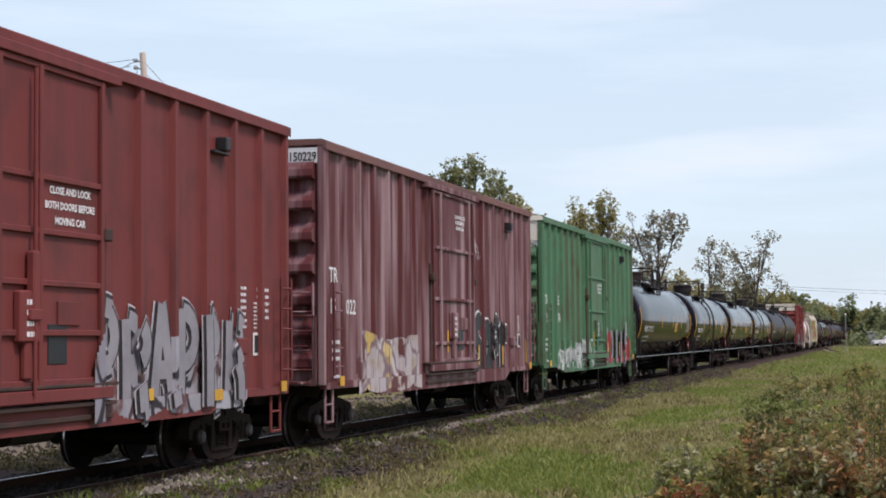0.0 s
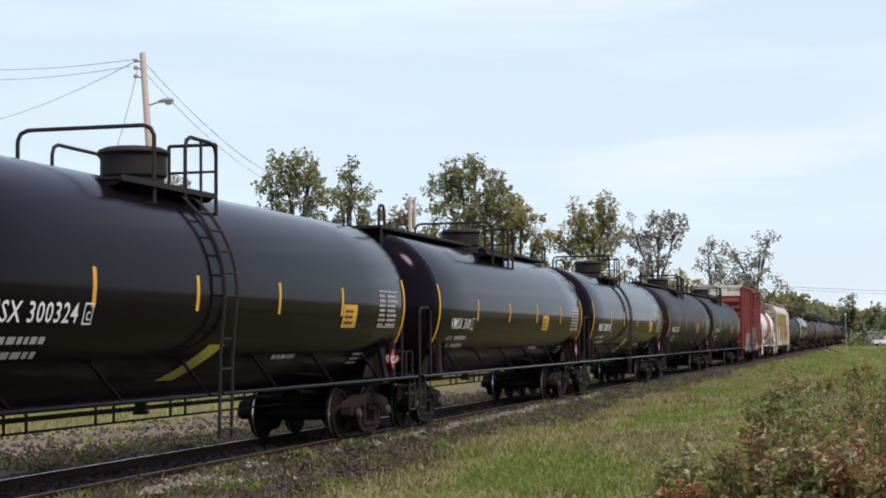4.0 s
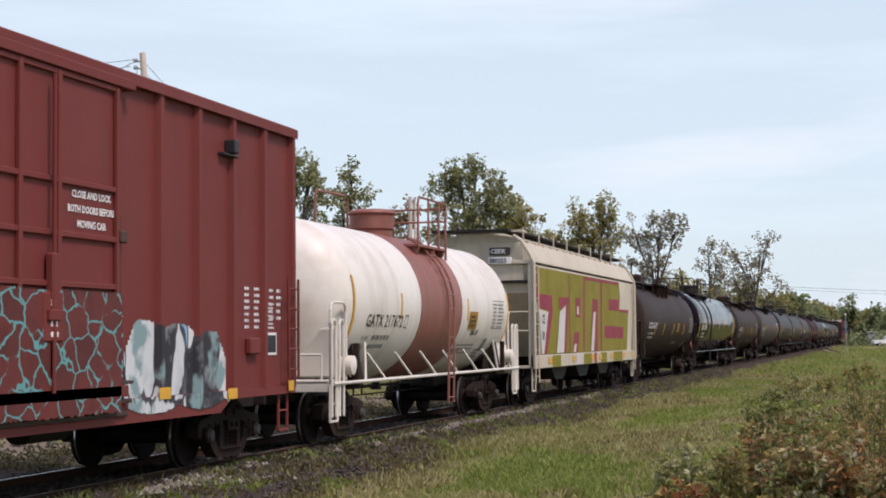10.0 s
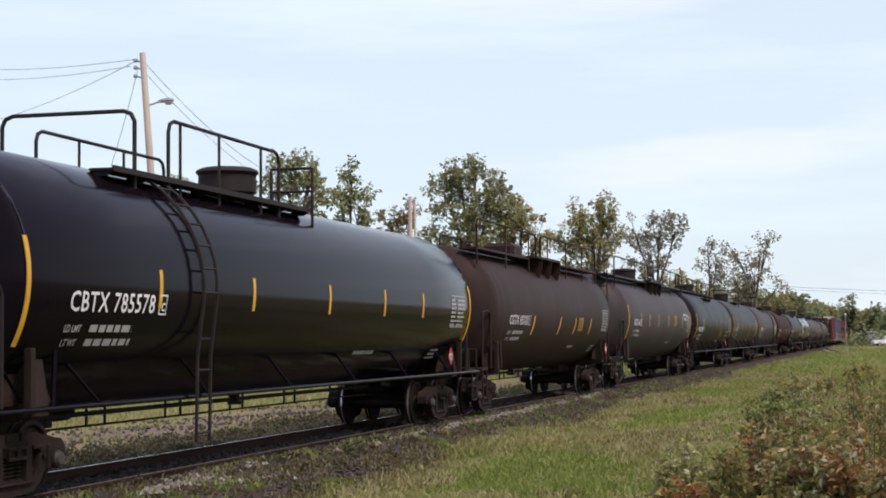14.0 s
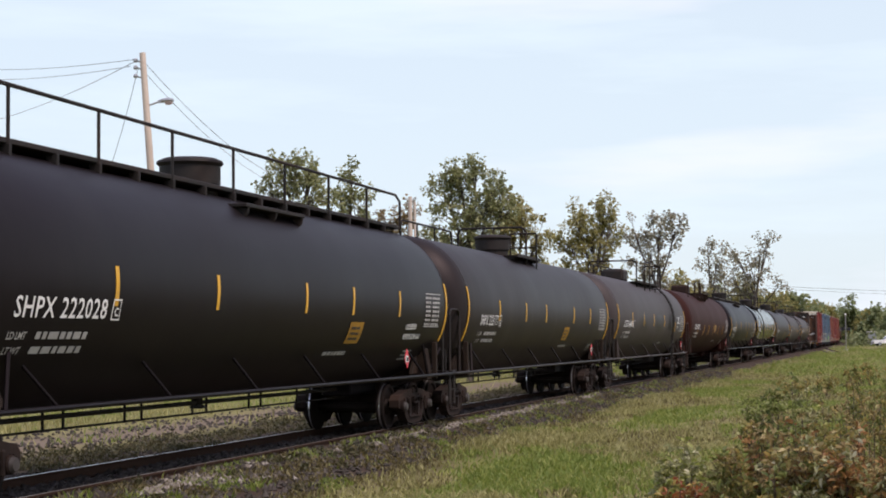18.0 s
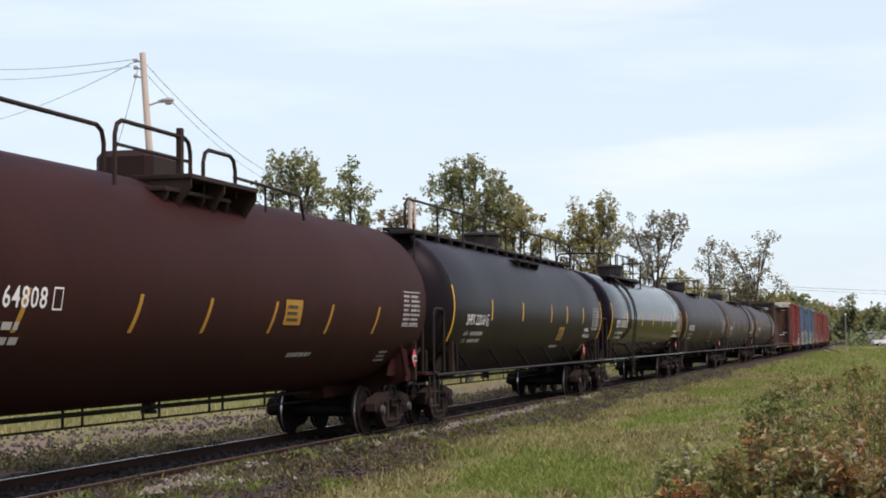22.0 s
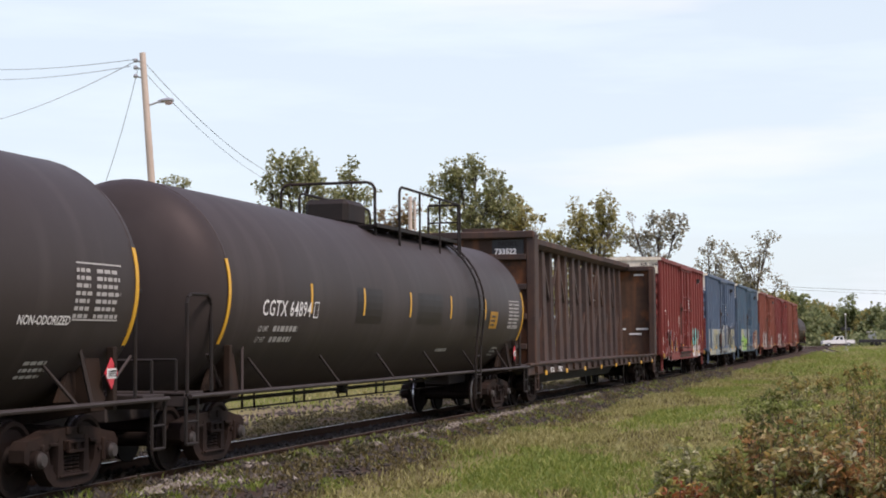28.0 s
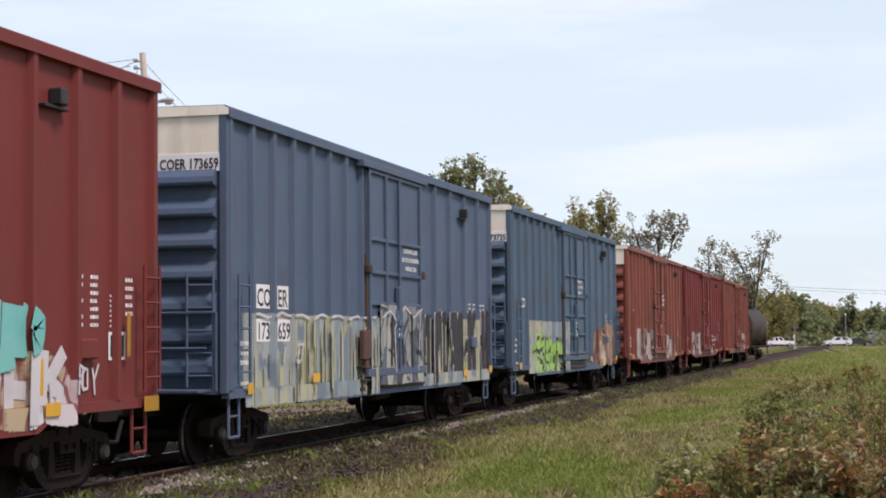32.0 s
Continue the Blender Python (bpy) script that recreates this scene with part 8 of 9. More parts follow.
L_SPARSE = leafy("sparse_grey_green_leaves", (0.150, 0.145, 0.085), (0.260, 0.240, 0.150), (0.400, 0.360, 0.250), 0.4)


def leaves_mesh(name, C, D, size, mat, seed, fold=0.35, slim=0.55):
    """Leaves as folded diamonds at points C, growing along D."""
    r = np.random.default_rng(seed)
    n = len(C)
    C, D = np.asarray(C), np.asarray(D) + r.normal(size=(n, 3)) * 0.55
    D /= np.linalg.norm(D, axis=1, keepdims=True) + 1e-9
    u = np.cross(D, r.normal(size=(n, 3)))
    u /= np.linalg.norm(u, axis=1, keepdims=True) + 1e-9
    w = np.cross(D, u)
    s = (size * r.uniform(0.6, 1.35, n))[:, None]
    v = np.stack([C, C + D * s * 0.5 + u * s * slim * 0.5 + w * s * fold * 0.3, C + D * s, C + D * s * 0.5 - u * s * slim * 0.5 + w * s * fold * 0.3], 1).reshape(-1, 3)
    k = np.arange(n) * 4
    f = np.concatenate([np.stack([k, k + 1, k + 2], 1), np.stack([k, k + 2, k + 3], 1)]).reshape(-1)
    me = bpy.data.meshes.new(name)
    me.vertices.add(len(v))
    me.vertices.foreach_set("co", v.reshape(-1))
    me.loops.add(len(f))
    me.loops.foreach_set("vertex_index", f)
    me.polygons.add(2 * n)
    me.polygons.foreach_set("loop_start", np.arange(2 * n) * 3)
    me.polygons.foreach_set("loop_total", np.full(2 * n, 3))
    me.materials.append(mat)
    me.update(calc_edges=True)
    return me


C, D = [], []
rng = np.random.default_rng(33)
for _ in range(260):
    x, y = 24.0 * (3.8 ** rng.random()), 13.2 + 3.2 * rng.beta(2.0, 1.8)
    rad, hh = rng.uniform(0.15, 0.5), rng.uniform(0.06, 0.30)
    n = int(260 * rad)
    off = rng.normal(size=(n, 3)) * np.array([rad, rad * 0.8, 0.0]) * 0.6
    off[:, 2] = rng.random(n) * hh * np.exp(-(off[:, 0] ** 2 + off[:, 1] ** 2) / (rad * rad))
    C.append(off + np.array([x, y, ground_z(x, y) + 0.01]))
    D.append(rng.normal(size=(n, 3)) * 0.5 + np.array([0, 0, 0.7]))
for _ in range(45):
    x, y = 19.0 * (3.2 ** rng.random()), 9.05 + rng.normal() * 0.28
    rad, hh = rng.uniform(0.08, 0.26), rng.uniform(0.04, 0.13)
    n = int(300 * rad)
    off = rng.normal(size=(n, 3)) * np.array([rad, rad * 0.7, 0.0]) * 0.6
    off[:, 2] = rng.random(n) * hh * np.exp(-(off[:, 0] ** 2 + off[:, 1] ** 2) / (rad * rad))
    C.append(off + np.array([x, y, max(bed_z(y), ground_z(x, y)) + 0.01]))
    D.append(rng.normal(size=(n, 3)) * 0.5 + np.array([0, 0, 0.7]))
tagged(new("trackside_weeds", leaves_mesh("trackside_weeds", np.concatenate(C), np.concatenate(D), 0.07, M_WEED, 8)), "low dark weeds in the ballast shoulders", "weeds", kind="stuff")


def oval_leaves(name, C, D, size, mat, seed, slim=0.5, fold=0.22, jitter=0.5):
    """Pointed oval leaves, folded along the midrib, at points C and growing along D."""
    r = np.random.default_rng(seed)
    n = len(C)
    C, D = np.asarray(C), np.asarray(D) + r.normal(size=(n, 3)) * jitter
    D /= np.linalg.norm(D, axis=1, keepdims=True) + 1e-9
    u = np.cross(D, np.array([0, 0, 1.0]) + r.normal(size=(n, 3)) * 0.6)
    u /= np.linalg.norm(u, axis=1, keepdims=True) + 1e-9
    w = np.cross(u, D)
    s = (size * r.uniform(0.55, 1.35, n))[:, None]
    a, lift = u * s * slim * 0.5, w * s * fold
    drop = np.array([0, 0, -0.12]) * s
    v = np.stack([C, C + D * s * 0.32 + a + lift, C + D * s * 0.68 + a * 0.8 + lift + drop * 0.5, C + D * s + drop, C + D * s * 0.68 - a * 0.8 + lift + drop * 0.5, C + D * s * 0.32 - a + lift], 1).reshape(-1, 3)
    k = np.arange(n) * 6
    f = np.concatenate([np.stack([k, k + 1, k + 2, k + 3], 1), np.stack([k, k + 3, k + 4, k + 5], 1)]).reshape(-1)
    me = bpy.data.meshes.new(name)
    me.vertices.add(len(v))
    me.vertices.foreach_set("co", v.reshape(-1))
    me.loops.add(len(f))
    me.loops.foreach_set("vertex_index", f)
    me.polygons.add(2 * n)
    me.polygons.foreach_set("loop_start", np.arange(2 * n) * 4)
    me.polygons.foreach_set("loop_total", np.full(2 * n, 4))
    me.materials.append(mat)
    me.update(calc_edges=True)
    return me


def shrub(label, x, y, top, width, mats, seed, stems=16, leaves=60, size=0.085, group="shrubs beside the camera", upright=0.0, low=0.2):
    """Stems that fan out from the foot, each with short side twigs that end in a spray of drooping leaves; the first
    material, mostly a darker one, puts the shade of the inner leaves into their colour, the rest are those of the
    sprays."""
    z0 = ground_z(x, y)
    H = top - z0
    ob = tagged(new("shrub"), label, "shrub", group)
    ob.matrix_world = Matrix.Translation((x, y, z0))
    r = np.random.default_rng(seed)
    g = Geo()
    sets = [([], []) for _ in mats]
    for i in range(stems):
        a, sp = r.uniform(0, 2 * math.pi), width * 0.5 * math.sqrt(r.uniform(0.02, 1.0))
        hh = H * r.uniform(0.60, 1.0) * (1.0 - 0.30 * (sp / (width * 0.5)) ** 2)
        p = Vector((0.15 * math.cos(a), 0.15 * math.sin(a), 0)) * (1.0 - upright) + Vector((sp * math.cos(a), sp * math.sin(a), 0)) * upright
        tip = Vector((sp * math.cos(a), sp * math.sin(a), hh))
        mid = p.lerp(tip, 0.5) + Vector((0, 0, 0.12 * H * (1.0 - upright)))
        path = [p, p.lerp(mid, 0.5), mid, mid.lerp(tip, 0.5) + Vector((0, 0, 0.03 * H)), tip]
        for q0, q1, ra, rb in zip(path[:-1], path[1:], (0.012, 0.010, 0.008, 0.005), (0.010, 0.008, 0.005, 0.002)):
            g.cyl(q0, q1, ra, 4, rb, caps=False)
        main = int(r.integers(1, len(mats)))
        sprays = max(3, leaves // 9)
        for j in range(sprays):
            t = (low + (0.999 - low) * ((j + r.random()) / sprays)) * 4
            s = min(int(t), 3)
            c = path[s].lerp(path[s + 1], t - s)
            out = Vector((r.normal(), r.normal(), r.uniform(-0.1, 0.6))).normalized()
            e = c + out * r.uniform(0.05, 0.16) * (0.6 + 0.4 * H)
            g.cyl(c, e, 0.003, 3, 0.0015, caps=False)
            # low sprays mostly take the first, darker leaves: shade painted by colour
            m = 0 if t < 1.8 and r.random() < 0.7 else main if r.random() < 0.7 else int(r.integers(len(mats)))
            for k in range(9):
                f = r.random()
                d = np.array(out) * 0.8 + r.normal(size=3) * 0.75
                sets[m][0].append(np.array(c.lerp(e, f)) + r.normal(size=3) * 0.018)
                sets[m][1].append(d + np.array([0, 0, 0.05]))
    part("stem", g, M_TWIG, ob)["kind"] = "stuff"
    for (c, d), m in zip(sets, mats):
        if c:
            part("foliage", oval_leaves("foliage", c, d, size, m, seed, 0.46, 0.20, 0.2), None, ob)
    return ob


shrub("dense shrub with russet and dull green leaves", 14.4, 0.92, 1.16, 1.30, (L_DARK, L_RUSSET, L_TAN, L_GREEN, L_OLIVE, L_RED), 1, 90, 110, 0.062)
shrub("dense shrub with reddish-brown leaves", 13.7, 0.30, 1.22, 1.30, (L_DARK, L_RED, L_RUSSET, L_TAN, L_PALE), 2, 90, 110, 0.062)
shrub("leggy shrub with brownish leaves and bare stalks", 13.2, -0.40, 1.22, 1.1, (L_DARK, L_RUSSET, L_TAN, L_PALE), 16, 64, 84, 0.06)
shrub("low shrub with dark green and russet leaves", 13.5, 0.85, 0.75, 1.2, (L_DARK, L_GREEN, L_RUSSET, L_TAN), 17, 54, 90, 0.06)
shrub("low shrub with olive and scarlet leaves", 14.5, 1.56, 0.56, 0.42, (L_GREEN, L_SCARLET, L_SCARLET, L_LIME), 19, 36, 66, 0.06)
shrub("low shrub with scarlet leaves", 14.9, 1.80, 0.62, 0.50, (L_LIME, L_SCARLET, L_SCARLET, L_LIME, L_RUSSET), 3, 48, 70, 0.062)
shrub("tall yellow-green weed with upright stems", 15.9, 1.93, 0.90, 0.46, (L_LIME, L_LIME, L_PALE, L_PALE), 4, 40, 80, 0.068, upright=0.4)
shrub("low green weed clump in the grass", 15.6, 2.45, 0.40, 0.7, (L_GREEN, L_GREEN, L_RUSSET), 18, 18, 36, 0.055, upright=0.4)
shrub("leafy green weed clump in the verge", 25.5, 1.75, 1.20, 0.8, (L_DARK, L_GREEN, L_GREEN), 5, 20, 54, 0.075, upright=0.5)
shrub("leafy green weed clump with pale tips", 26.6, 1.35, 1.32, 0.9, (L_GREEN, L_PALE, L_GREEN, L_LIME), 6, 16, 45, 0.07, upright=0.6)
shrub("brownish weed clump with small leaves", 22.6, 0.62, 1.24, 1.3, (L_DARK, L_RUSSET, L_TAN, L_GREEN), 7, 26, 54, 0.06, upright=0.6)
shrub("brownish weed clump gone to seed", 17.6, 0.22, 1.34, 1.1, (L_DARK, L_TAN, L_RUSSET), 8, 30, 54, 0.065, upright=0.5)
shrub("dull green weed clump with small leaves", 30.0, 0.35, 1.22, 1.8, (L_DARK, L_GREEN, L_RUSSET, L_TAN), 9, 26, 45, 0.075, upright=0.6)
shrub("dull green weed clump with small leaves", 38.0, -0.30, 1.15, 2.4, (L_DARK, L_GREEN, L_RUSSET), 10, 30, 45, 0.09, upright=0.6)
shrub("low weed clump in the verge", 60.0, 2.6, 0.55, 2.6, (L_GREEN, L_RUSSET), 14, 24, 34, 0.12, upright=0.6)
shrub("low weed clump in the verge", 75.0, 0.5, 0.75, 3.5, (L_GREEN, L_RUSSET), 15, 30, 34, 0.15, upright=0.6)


def tree(label, x, y, lobes, mat, seed, sparse=False, group="trees behind the track", trunk=0.2, size=None, clump=None, fill=1.0):
    """A tapered trunk, a limb to each lobe of the crown, branches to its clumps and twigs to their sprays of leaves, with sky
    between them. lobes: (y, z, half width, half height) of the crown's main masses."""
    z0 = ground_z(x, y) - 0.05
    ob = tagged(new("tree"), label, "tree", group)
    ob.matrix_world = Matrix.Translation((x, y, z0))
    r = np.random.default_rng(seed)
    g = Geo()
    k = max(1.0, x / 95.0)
    size, rc0 = size or 0.135 * k ** 0.8, clump or 0.36 * k ** 0.8
    lobes = [(ly - y, lz - z0, ry, rz) for ly, lz, ry, rz in lobes]
    top = max(lz for _, lz, _, _ in lobes)
    foot = min(lz - rz for _, lz, _, rz in lobes)
    high = max(lobes, key=lambda q: q[1])
    stem = [Vector((0, 0, 0))]
    for i in range(1, 8):
        f = i / 7
        stem.append(Vector((r.normal() * 0.10 * f, high[0] * f ** 1.6 + r.normal() * 0.10 * f, top * f)))
    for i in range(7):
        g.cyl(stem[i], stem[i + 1], trunk * (1 - 0.125 * i), 8, trunk * (0.875 - 0.125 * i), caps=False)

    def on_stem(z):
        t = min(max(z / top, 0.0), 0.999) * 7
        return stem[int(t)].lerp(stem[int(t) + 1], t - int(t))

    C, D = [], []
    for ly, lz, ry, rz in lobes:
        mid = Vector((r.normal() * 0.2 * ry, ly, lz - 0.2 * rz))
        root = on_stem(min(max(0.62 * lz - 0.3, foot * 0.6), 0.92 * top))
        knee = root.lerp(mid, 0.5) + Vector((r.normal() * 0.15, 0, -0.06 * (mid - root).length))
        ra = trunk * 0.42
        g.cyl(root, knee, ra, 6, ra * 0.75, caps=False)
        g.cyl(knee, mid, ra * 0.75, 6, ra * 0.5, caps=False)
        n = max(4, int(fill * (1.7 if sparse else 2.3) * ry * rz / (rc0 * rc0)))
        for j in range(n):
            d = Vector(r.normal(size=3)).normalized() * (r.uniform(0.10, 1.15) ** 0.4)
            p = Vector((d.x * ry, ly + d.y * ry, lz + d.z * rz))
            rc = rc0 * r.uniform(0.55, 1.3)
            q = knee.lerp(mid, r.uniform(0.2, 1.0))
            bend = q.lerp(p, 0.55) + Vector((0, 0, -0.05 * (p - q).length))
            g.cyl(q, bend, ra * 0.34, 4, ra * 0.22, caps=False)
            g.cyl(bend, p, ra * 0.22, 4, ra * 0.10, caps=False)
            for m in range(7 if sparse else 5):
                e = p + Vector(r.normal(size=3)).normalized() * rc * r.uniform(0.5, 1.05)
                g.cyl(bend.lerp(p, r.uniform(0.4, 1.0)), e, ra * (0.12 if sparse else 0.08), 3, ra * 0.05, caps=False)
                c = 4 if sparse else 9
                o = r.normal(size=(c, 3)) * rc * 0.20
                C.append(np.array(e) + o)
                D.append(o / rc * 2.0 + np.array(e - p) / rc * 0.6 + np.array([0, 0, -0.1]))
    part("trunk", g, M_BARK, ob, "forked trunk and limbs", True)
    part("crown", oval_leaves("crown", np.concatenate(C), np.concatenate(D), size * 1.2, mat, seed + 1, 0.72, 0.15, 0.5), None, ob, "uneven crown of small leaves")
    return ob


def round_lobes(y, top, width, seed, low=0.25):
    """Crown masses of an ordinary tree of that height and width, uneven from tree to tree."""
    r = random.Random(seed)
    h = top * (1.0 - low)
    out = [(y + r.uniform(-0.12, 0.12) * width, top - 0.17 * h, 0.22 * width, 0.17 * h)]
    for f, k in ((0.36, 2), (0.60, 3), (0.84, 3)):
        for j in range(k):
            rw = width * r.uniform(0.20, 0.28)
            out.append((y + ((j + 0.5) / k - 0.5) * width * (0.62 + 0.35 * f) + r.uniform(-0.06, 0.06) * width, top - (f + r.uniform(-0.06, 0.06)) * h, rw, 0.17 * h))
    return out


tree("broad green tree with an uneven crown", 75.0, 27.6, [(28.3, 9.9, 1.2, 1.0), (27.0, 10.1, 1.0, 0.9), (28.9, 9.2, 0.7, 0.8), (26.7, 8.9, 1.2, 0.7), (27.8, 7.9, 1.5, 0.8), (26.8, 6.6, 1.6, 1.1), (28.4, 6.0, 1.6, 1.2)], L_OAK, 21)
tree("green tree with gaps in its crown", 79.0, 26.2, [(26.1, 10.3, 0.55, 0.7), (26.7, 9.2, 0.8, 0.7), (25.6, 8.7, 0.8, 0.8), (26.2, 7.4, 1.3, 1.0), (26.0, 5.6, 1.4, 1.1)], L_OAK, 22, trunk=0.16)
tree("bronze-leaved autumn tree beyond the track", 104.0, 31.0, [(31.7, 9.8, 1.0, 0.8), (30.3, 10.0, 0.9, 0.9), (31.0, 8.4, 1.7, 1.0), (31.0, 6.4, 2.0, 1.3)], L_BRONZE, 25)
tree("tall dense green tree", 84.0, 21.2, [(21.6, 10.6, 1.0, 1.1), (20.8, 10.9, 0.6, 0.7), (22.6, 9.8, 1.0, 1.0), (19.9, 9.7, 1.0, 1.0), (21.2, 8.8, 2.0, 1.0), (19.3, 9.0, 0.7, 1.0), (21.6, 7.4, 1.9, 1.0), (20.6, 5.8, 2.0, 1.2)], L_OAK, 23, fill=1.1)
tree("yellowish green tree beside the tall one", 92.0, 20.4, [(20.7, 9.1, 0.9, 1.0), (20.0, 8.4, 1.3, 1.0), (19.1, 7.9, 0.8, 0.8), (21.2, 8.0, 1.2, 1.0), (20.2, 6.5, 1.8, 1.2), (20.2, 4.8, 1.9, 1.2)], L_OLIVE, 24)
tree("olive and bronze autumn tree", 112.0, 19.6, [(18.6, 10.7, 0.9, 1.2), (20.5, 10.2, 0.8, 1.0), (19.6, 9.2, 1.7, 1.2), (21.0, 8.4, 1.1, 0.8), (18.3, 9.1, 1.0, 1.3), (19.6, 7.6, 2.2, 1.1), (19.6, 5.8, 2.2, 1.3)], L_OLIVE, 27)
tree("sparse tree with bare twigs showing", 122.0, 16.4, [(16.2, 10.1, 1.7, 1.5), (14.9, 9.9, 1.0, 1.3), (17.9, 9.6, 1.0, 1.3), (16.8, 8.2, 2.2, 1.4), (16.4, 6.2, 1.8, 1.3)], L_SPARSE, 28, True)
tree("low bushy olive-leaved tree", 158.0, 19.6, round_lobes(19.6, 8.2, 6.0, 29, 0.1), L_OLIVE, 29)
tree("thin-leaved tree with open branches", 212.0, 21.2, [(21.8, 13.2, 1.0, 1.4), (20.5, 12.0, 1.6, 1.5), (21.4, 10.4, 2.0, 1.6), (21.0, 8.0, 2.4, 1.8)], L_SPARSE, 30, True, trunk=0.26)
tree("leaning thin-leaved tree with open branches", 245.0, 19.2, [(20.4, 13.1, 2.1, 2.0), (17.5, 14.3, 1.5, 2.2), (16.2, 16.4, 0.9, 0.9), (18.4, 11.4, 2.4, 2.0), (21.3, 10.4, 1.8, 1.8), (14.9, 9.3, 1.3, 1.2), (19.0, 8.6, 2.6, 2.0)], L_SPARSE, 31, True, trunk=0.30)
for lab, x, y, top, w, mt, sd, low in (
        ("low olive tree beyond the road", 308.0, 26.0, 12.6, 11.0, L_OLIVE, 32, 0.06), ("low yellow-green tree beyond the road", 316.0, 20.6, 10.4, 8.5, L_OLIVE, 43, 0.06),
        ("dark tree behind the pole", 92.0, 41.5, 12.0, 6.0, L_OAK, 33, 0.25), ("green tree behind the building", 88.0, 52.0, 10.2, 7.0, L_OAK, 34, 0.25),
        ("green tree beyond the building", 87.0, 46.8, 10.0, 5.2, L_OAK, 35, 0.25), ("bronze and green tree behind the white fence", 94.0, 41.0, 9.4, 6.5, L_BRONZE, 36, 0.2),
        ("green tree behind the white fence", 101.0, 39.0, 9.6, 6.5, L_OAK, 37, 0.15), ("green tree behind the white fence", 110.0, 36.5, 9.0, 7.0, L_OLIVE, 38, 0.12),
        ("dull green tree behind the white fence", 118.0, 31.0, 8.8, 7.5, L_OAK, 39, 0.12), ("dull green roadside tree with low branches", 126.0, 26.0, 8.0, 7.5, L_OLIVE, 40, 0.12),
        ("dull green roadside tree with low branches", 142.0, 22.5, 7.6, 7.0, L_OAK, 41, 0.12), ("low roadside tree with olive leaves", 180.0, 20.5, 8.0, 8.0, L_OLIVE, 42, 0.08)):
    tree(lab, x, y, round_lobes(y, top, w, sd, low), mt, sd)
far = [(335.0, 18.5, 10.3, 11.0), (352.0, 17.2, 9.4, 11.0), (372.0, 23.0, 10.0, 12.0), (395.0, 18.0, 9.3, 11.0), (430.0, 22.0, 11.0, 12.0), (470.0, 19.0, 10.2, 12.0), (510.0, 21.5, 11.0, 13.0), (590.0, 20.0, 12.0, 13.0),
       (690.0, 20.0, 13.6, 15.0), (820.0, 19.0, 14.2, 17.0), (1000.0, 16.0, 16.0, 20.0), (1040.0, 4.0, 16.5, 20.0), (1090.0, 10.0, 17.0, 22.0), (1010.0, 26.0, 17.5, 20.0),
       (392.0, 1.2, 8.4, 8.0), (420.0, 3.4, 7.2, 9.0), (425.0, 8.9, 10.2, 5.8), (470.0, 4.8, 9.4, 8.0), (380.0, -4.5, 9.6, 9.0), (410.0, -9.0, 9.6, 10.0), (520.0, -1.0, 9.0, 9.0), (470.0, -4.0, 9.6, 10.0), (560.0, -8.0, 11.0, 12.0), (500.0, -16.0, 10.0, 12.0), (640.0, 1.0, 11.0, 12.0), (760.0, -6.0, 13.0, 16.0), (390.0, 31.0, 12.0, 12.0), (440.0, 32.0, 12.8, 13.0), (318.0, 25.0, 10.5, 11.0), (300.0, 30.0, 10.0, 10.0)]
for i, (x, y, t, w) in enumerate(far):
    tree("distant dull green tree at the wood's edge", x, y, round_lobes(y, t, w, 60 + i, 0.03), L_OLIVE if i % 4 == 3 else L_WOOD, 60 + i, False, "distant trees", 0.25, 0.5 + 0.0006 * x, 1.1 + 0.0008 * x)
# brush that fills the foot of the wood
C = []
rng = np.random.default_rng(77)
for _ in range(260):
    x = rng.uniform(325.0, 360.0) if rng.random() < 0.7 else rng.uniform(360.0, 700.0)
    y = rng.uniform(14.5, 34.0) if rng.random() < 0.5 else rng.uniform(-30.0, 6.2)
    rad, hh = rng.uniform(1.5, 3.2), rng.uniform(1.6, 4.2)
    n = 75
    off = rng.normal(size=(n, 3)) * np.array([rad, rad, 0.0]) * 0.55
    off[:, 2] = rng.random(n) * hh * np.exp(-(off[:, 0] ** 2 + off[:, 1] ** 2) / (2.5 * rad * rad))
    C.append(off + np.array([x, y, ground_z(x, y)]))
C = np.concatenate(C)
tagged(new("woodland_brush", leaves_mesh("woodland_brush", C, rng.normal(size=C.shape) + np.array([0, 0, 0.4]), 0.7, L_WOOD, 9, 0.3, 0.8)), "dense dark brush at the foot of the wood", "brush", kind="stuff")

# ---- poles, wires, lamps ----
M_POLE = surface("weathered_pale_pole_timber", (0.56, 0.46, 0.38), (0.40, 0.32, 0.26), 0.9, grain=10, amount=0.5, bump=0.3, streak=(0.55, 0.48, 0.40), streak_amount=0.5)
M_GREYMETAL = surface("galvanised_grey_metal", (0.42, 0.43, 0.44), (0.33, 0.34, 0.35), 0.45, 0.6, grain=10, bump=0.05)
M_WIRE = surface("dark_weathered_wire", (0.05, 0.05, 0.052), None, 0.7, bump=0.0)
M_GLASS_LAMP = surface("pinkish_lamp_lens", (0.55, 0.42, 0.40), None, 0.3, bump=0.0)
pole = tagged(new("utility_pole"), "weathered leaning timber utility pole with insulators", "utility pole", "utility poles")
part("shaft", Geo().cyl((57.33, 26.32, -0.6), (56.43, 26.93, 12.74), 0.18, 14, 0.115), M_POLE, pole, "", True)
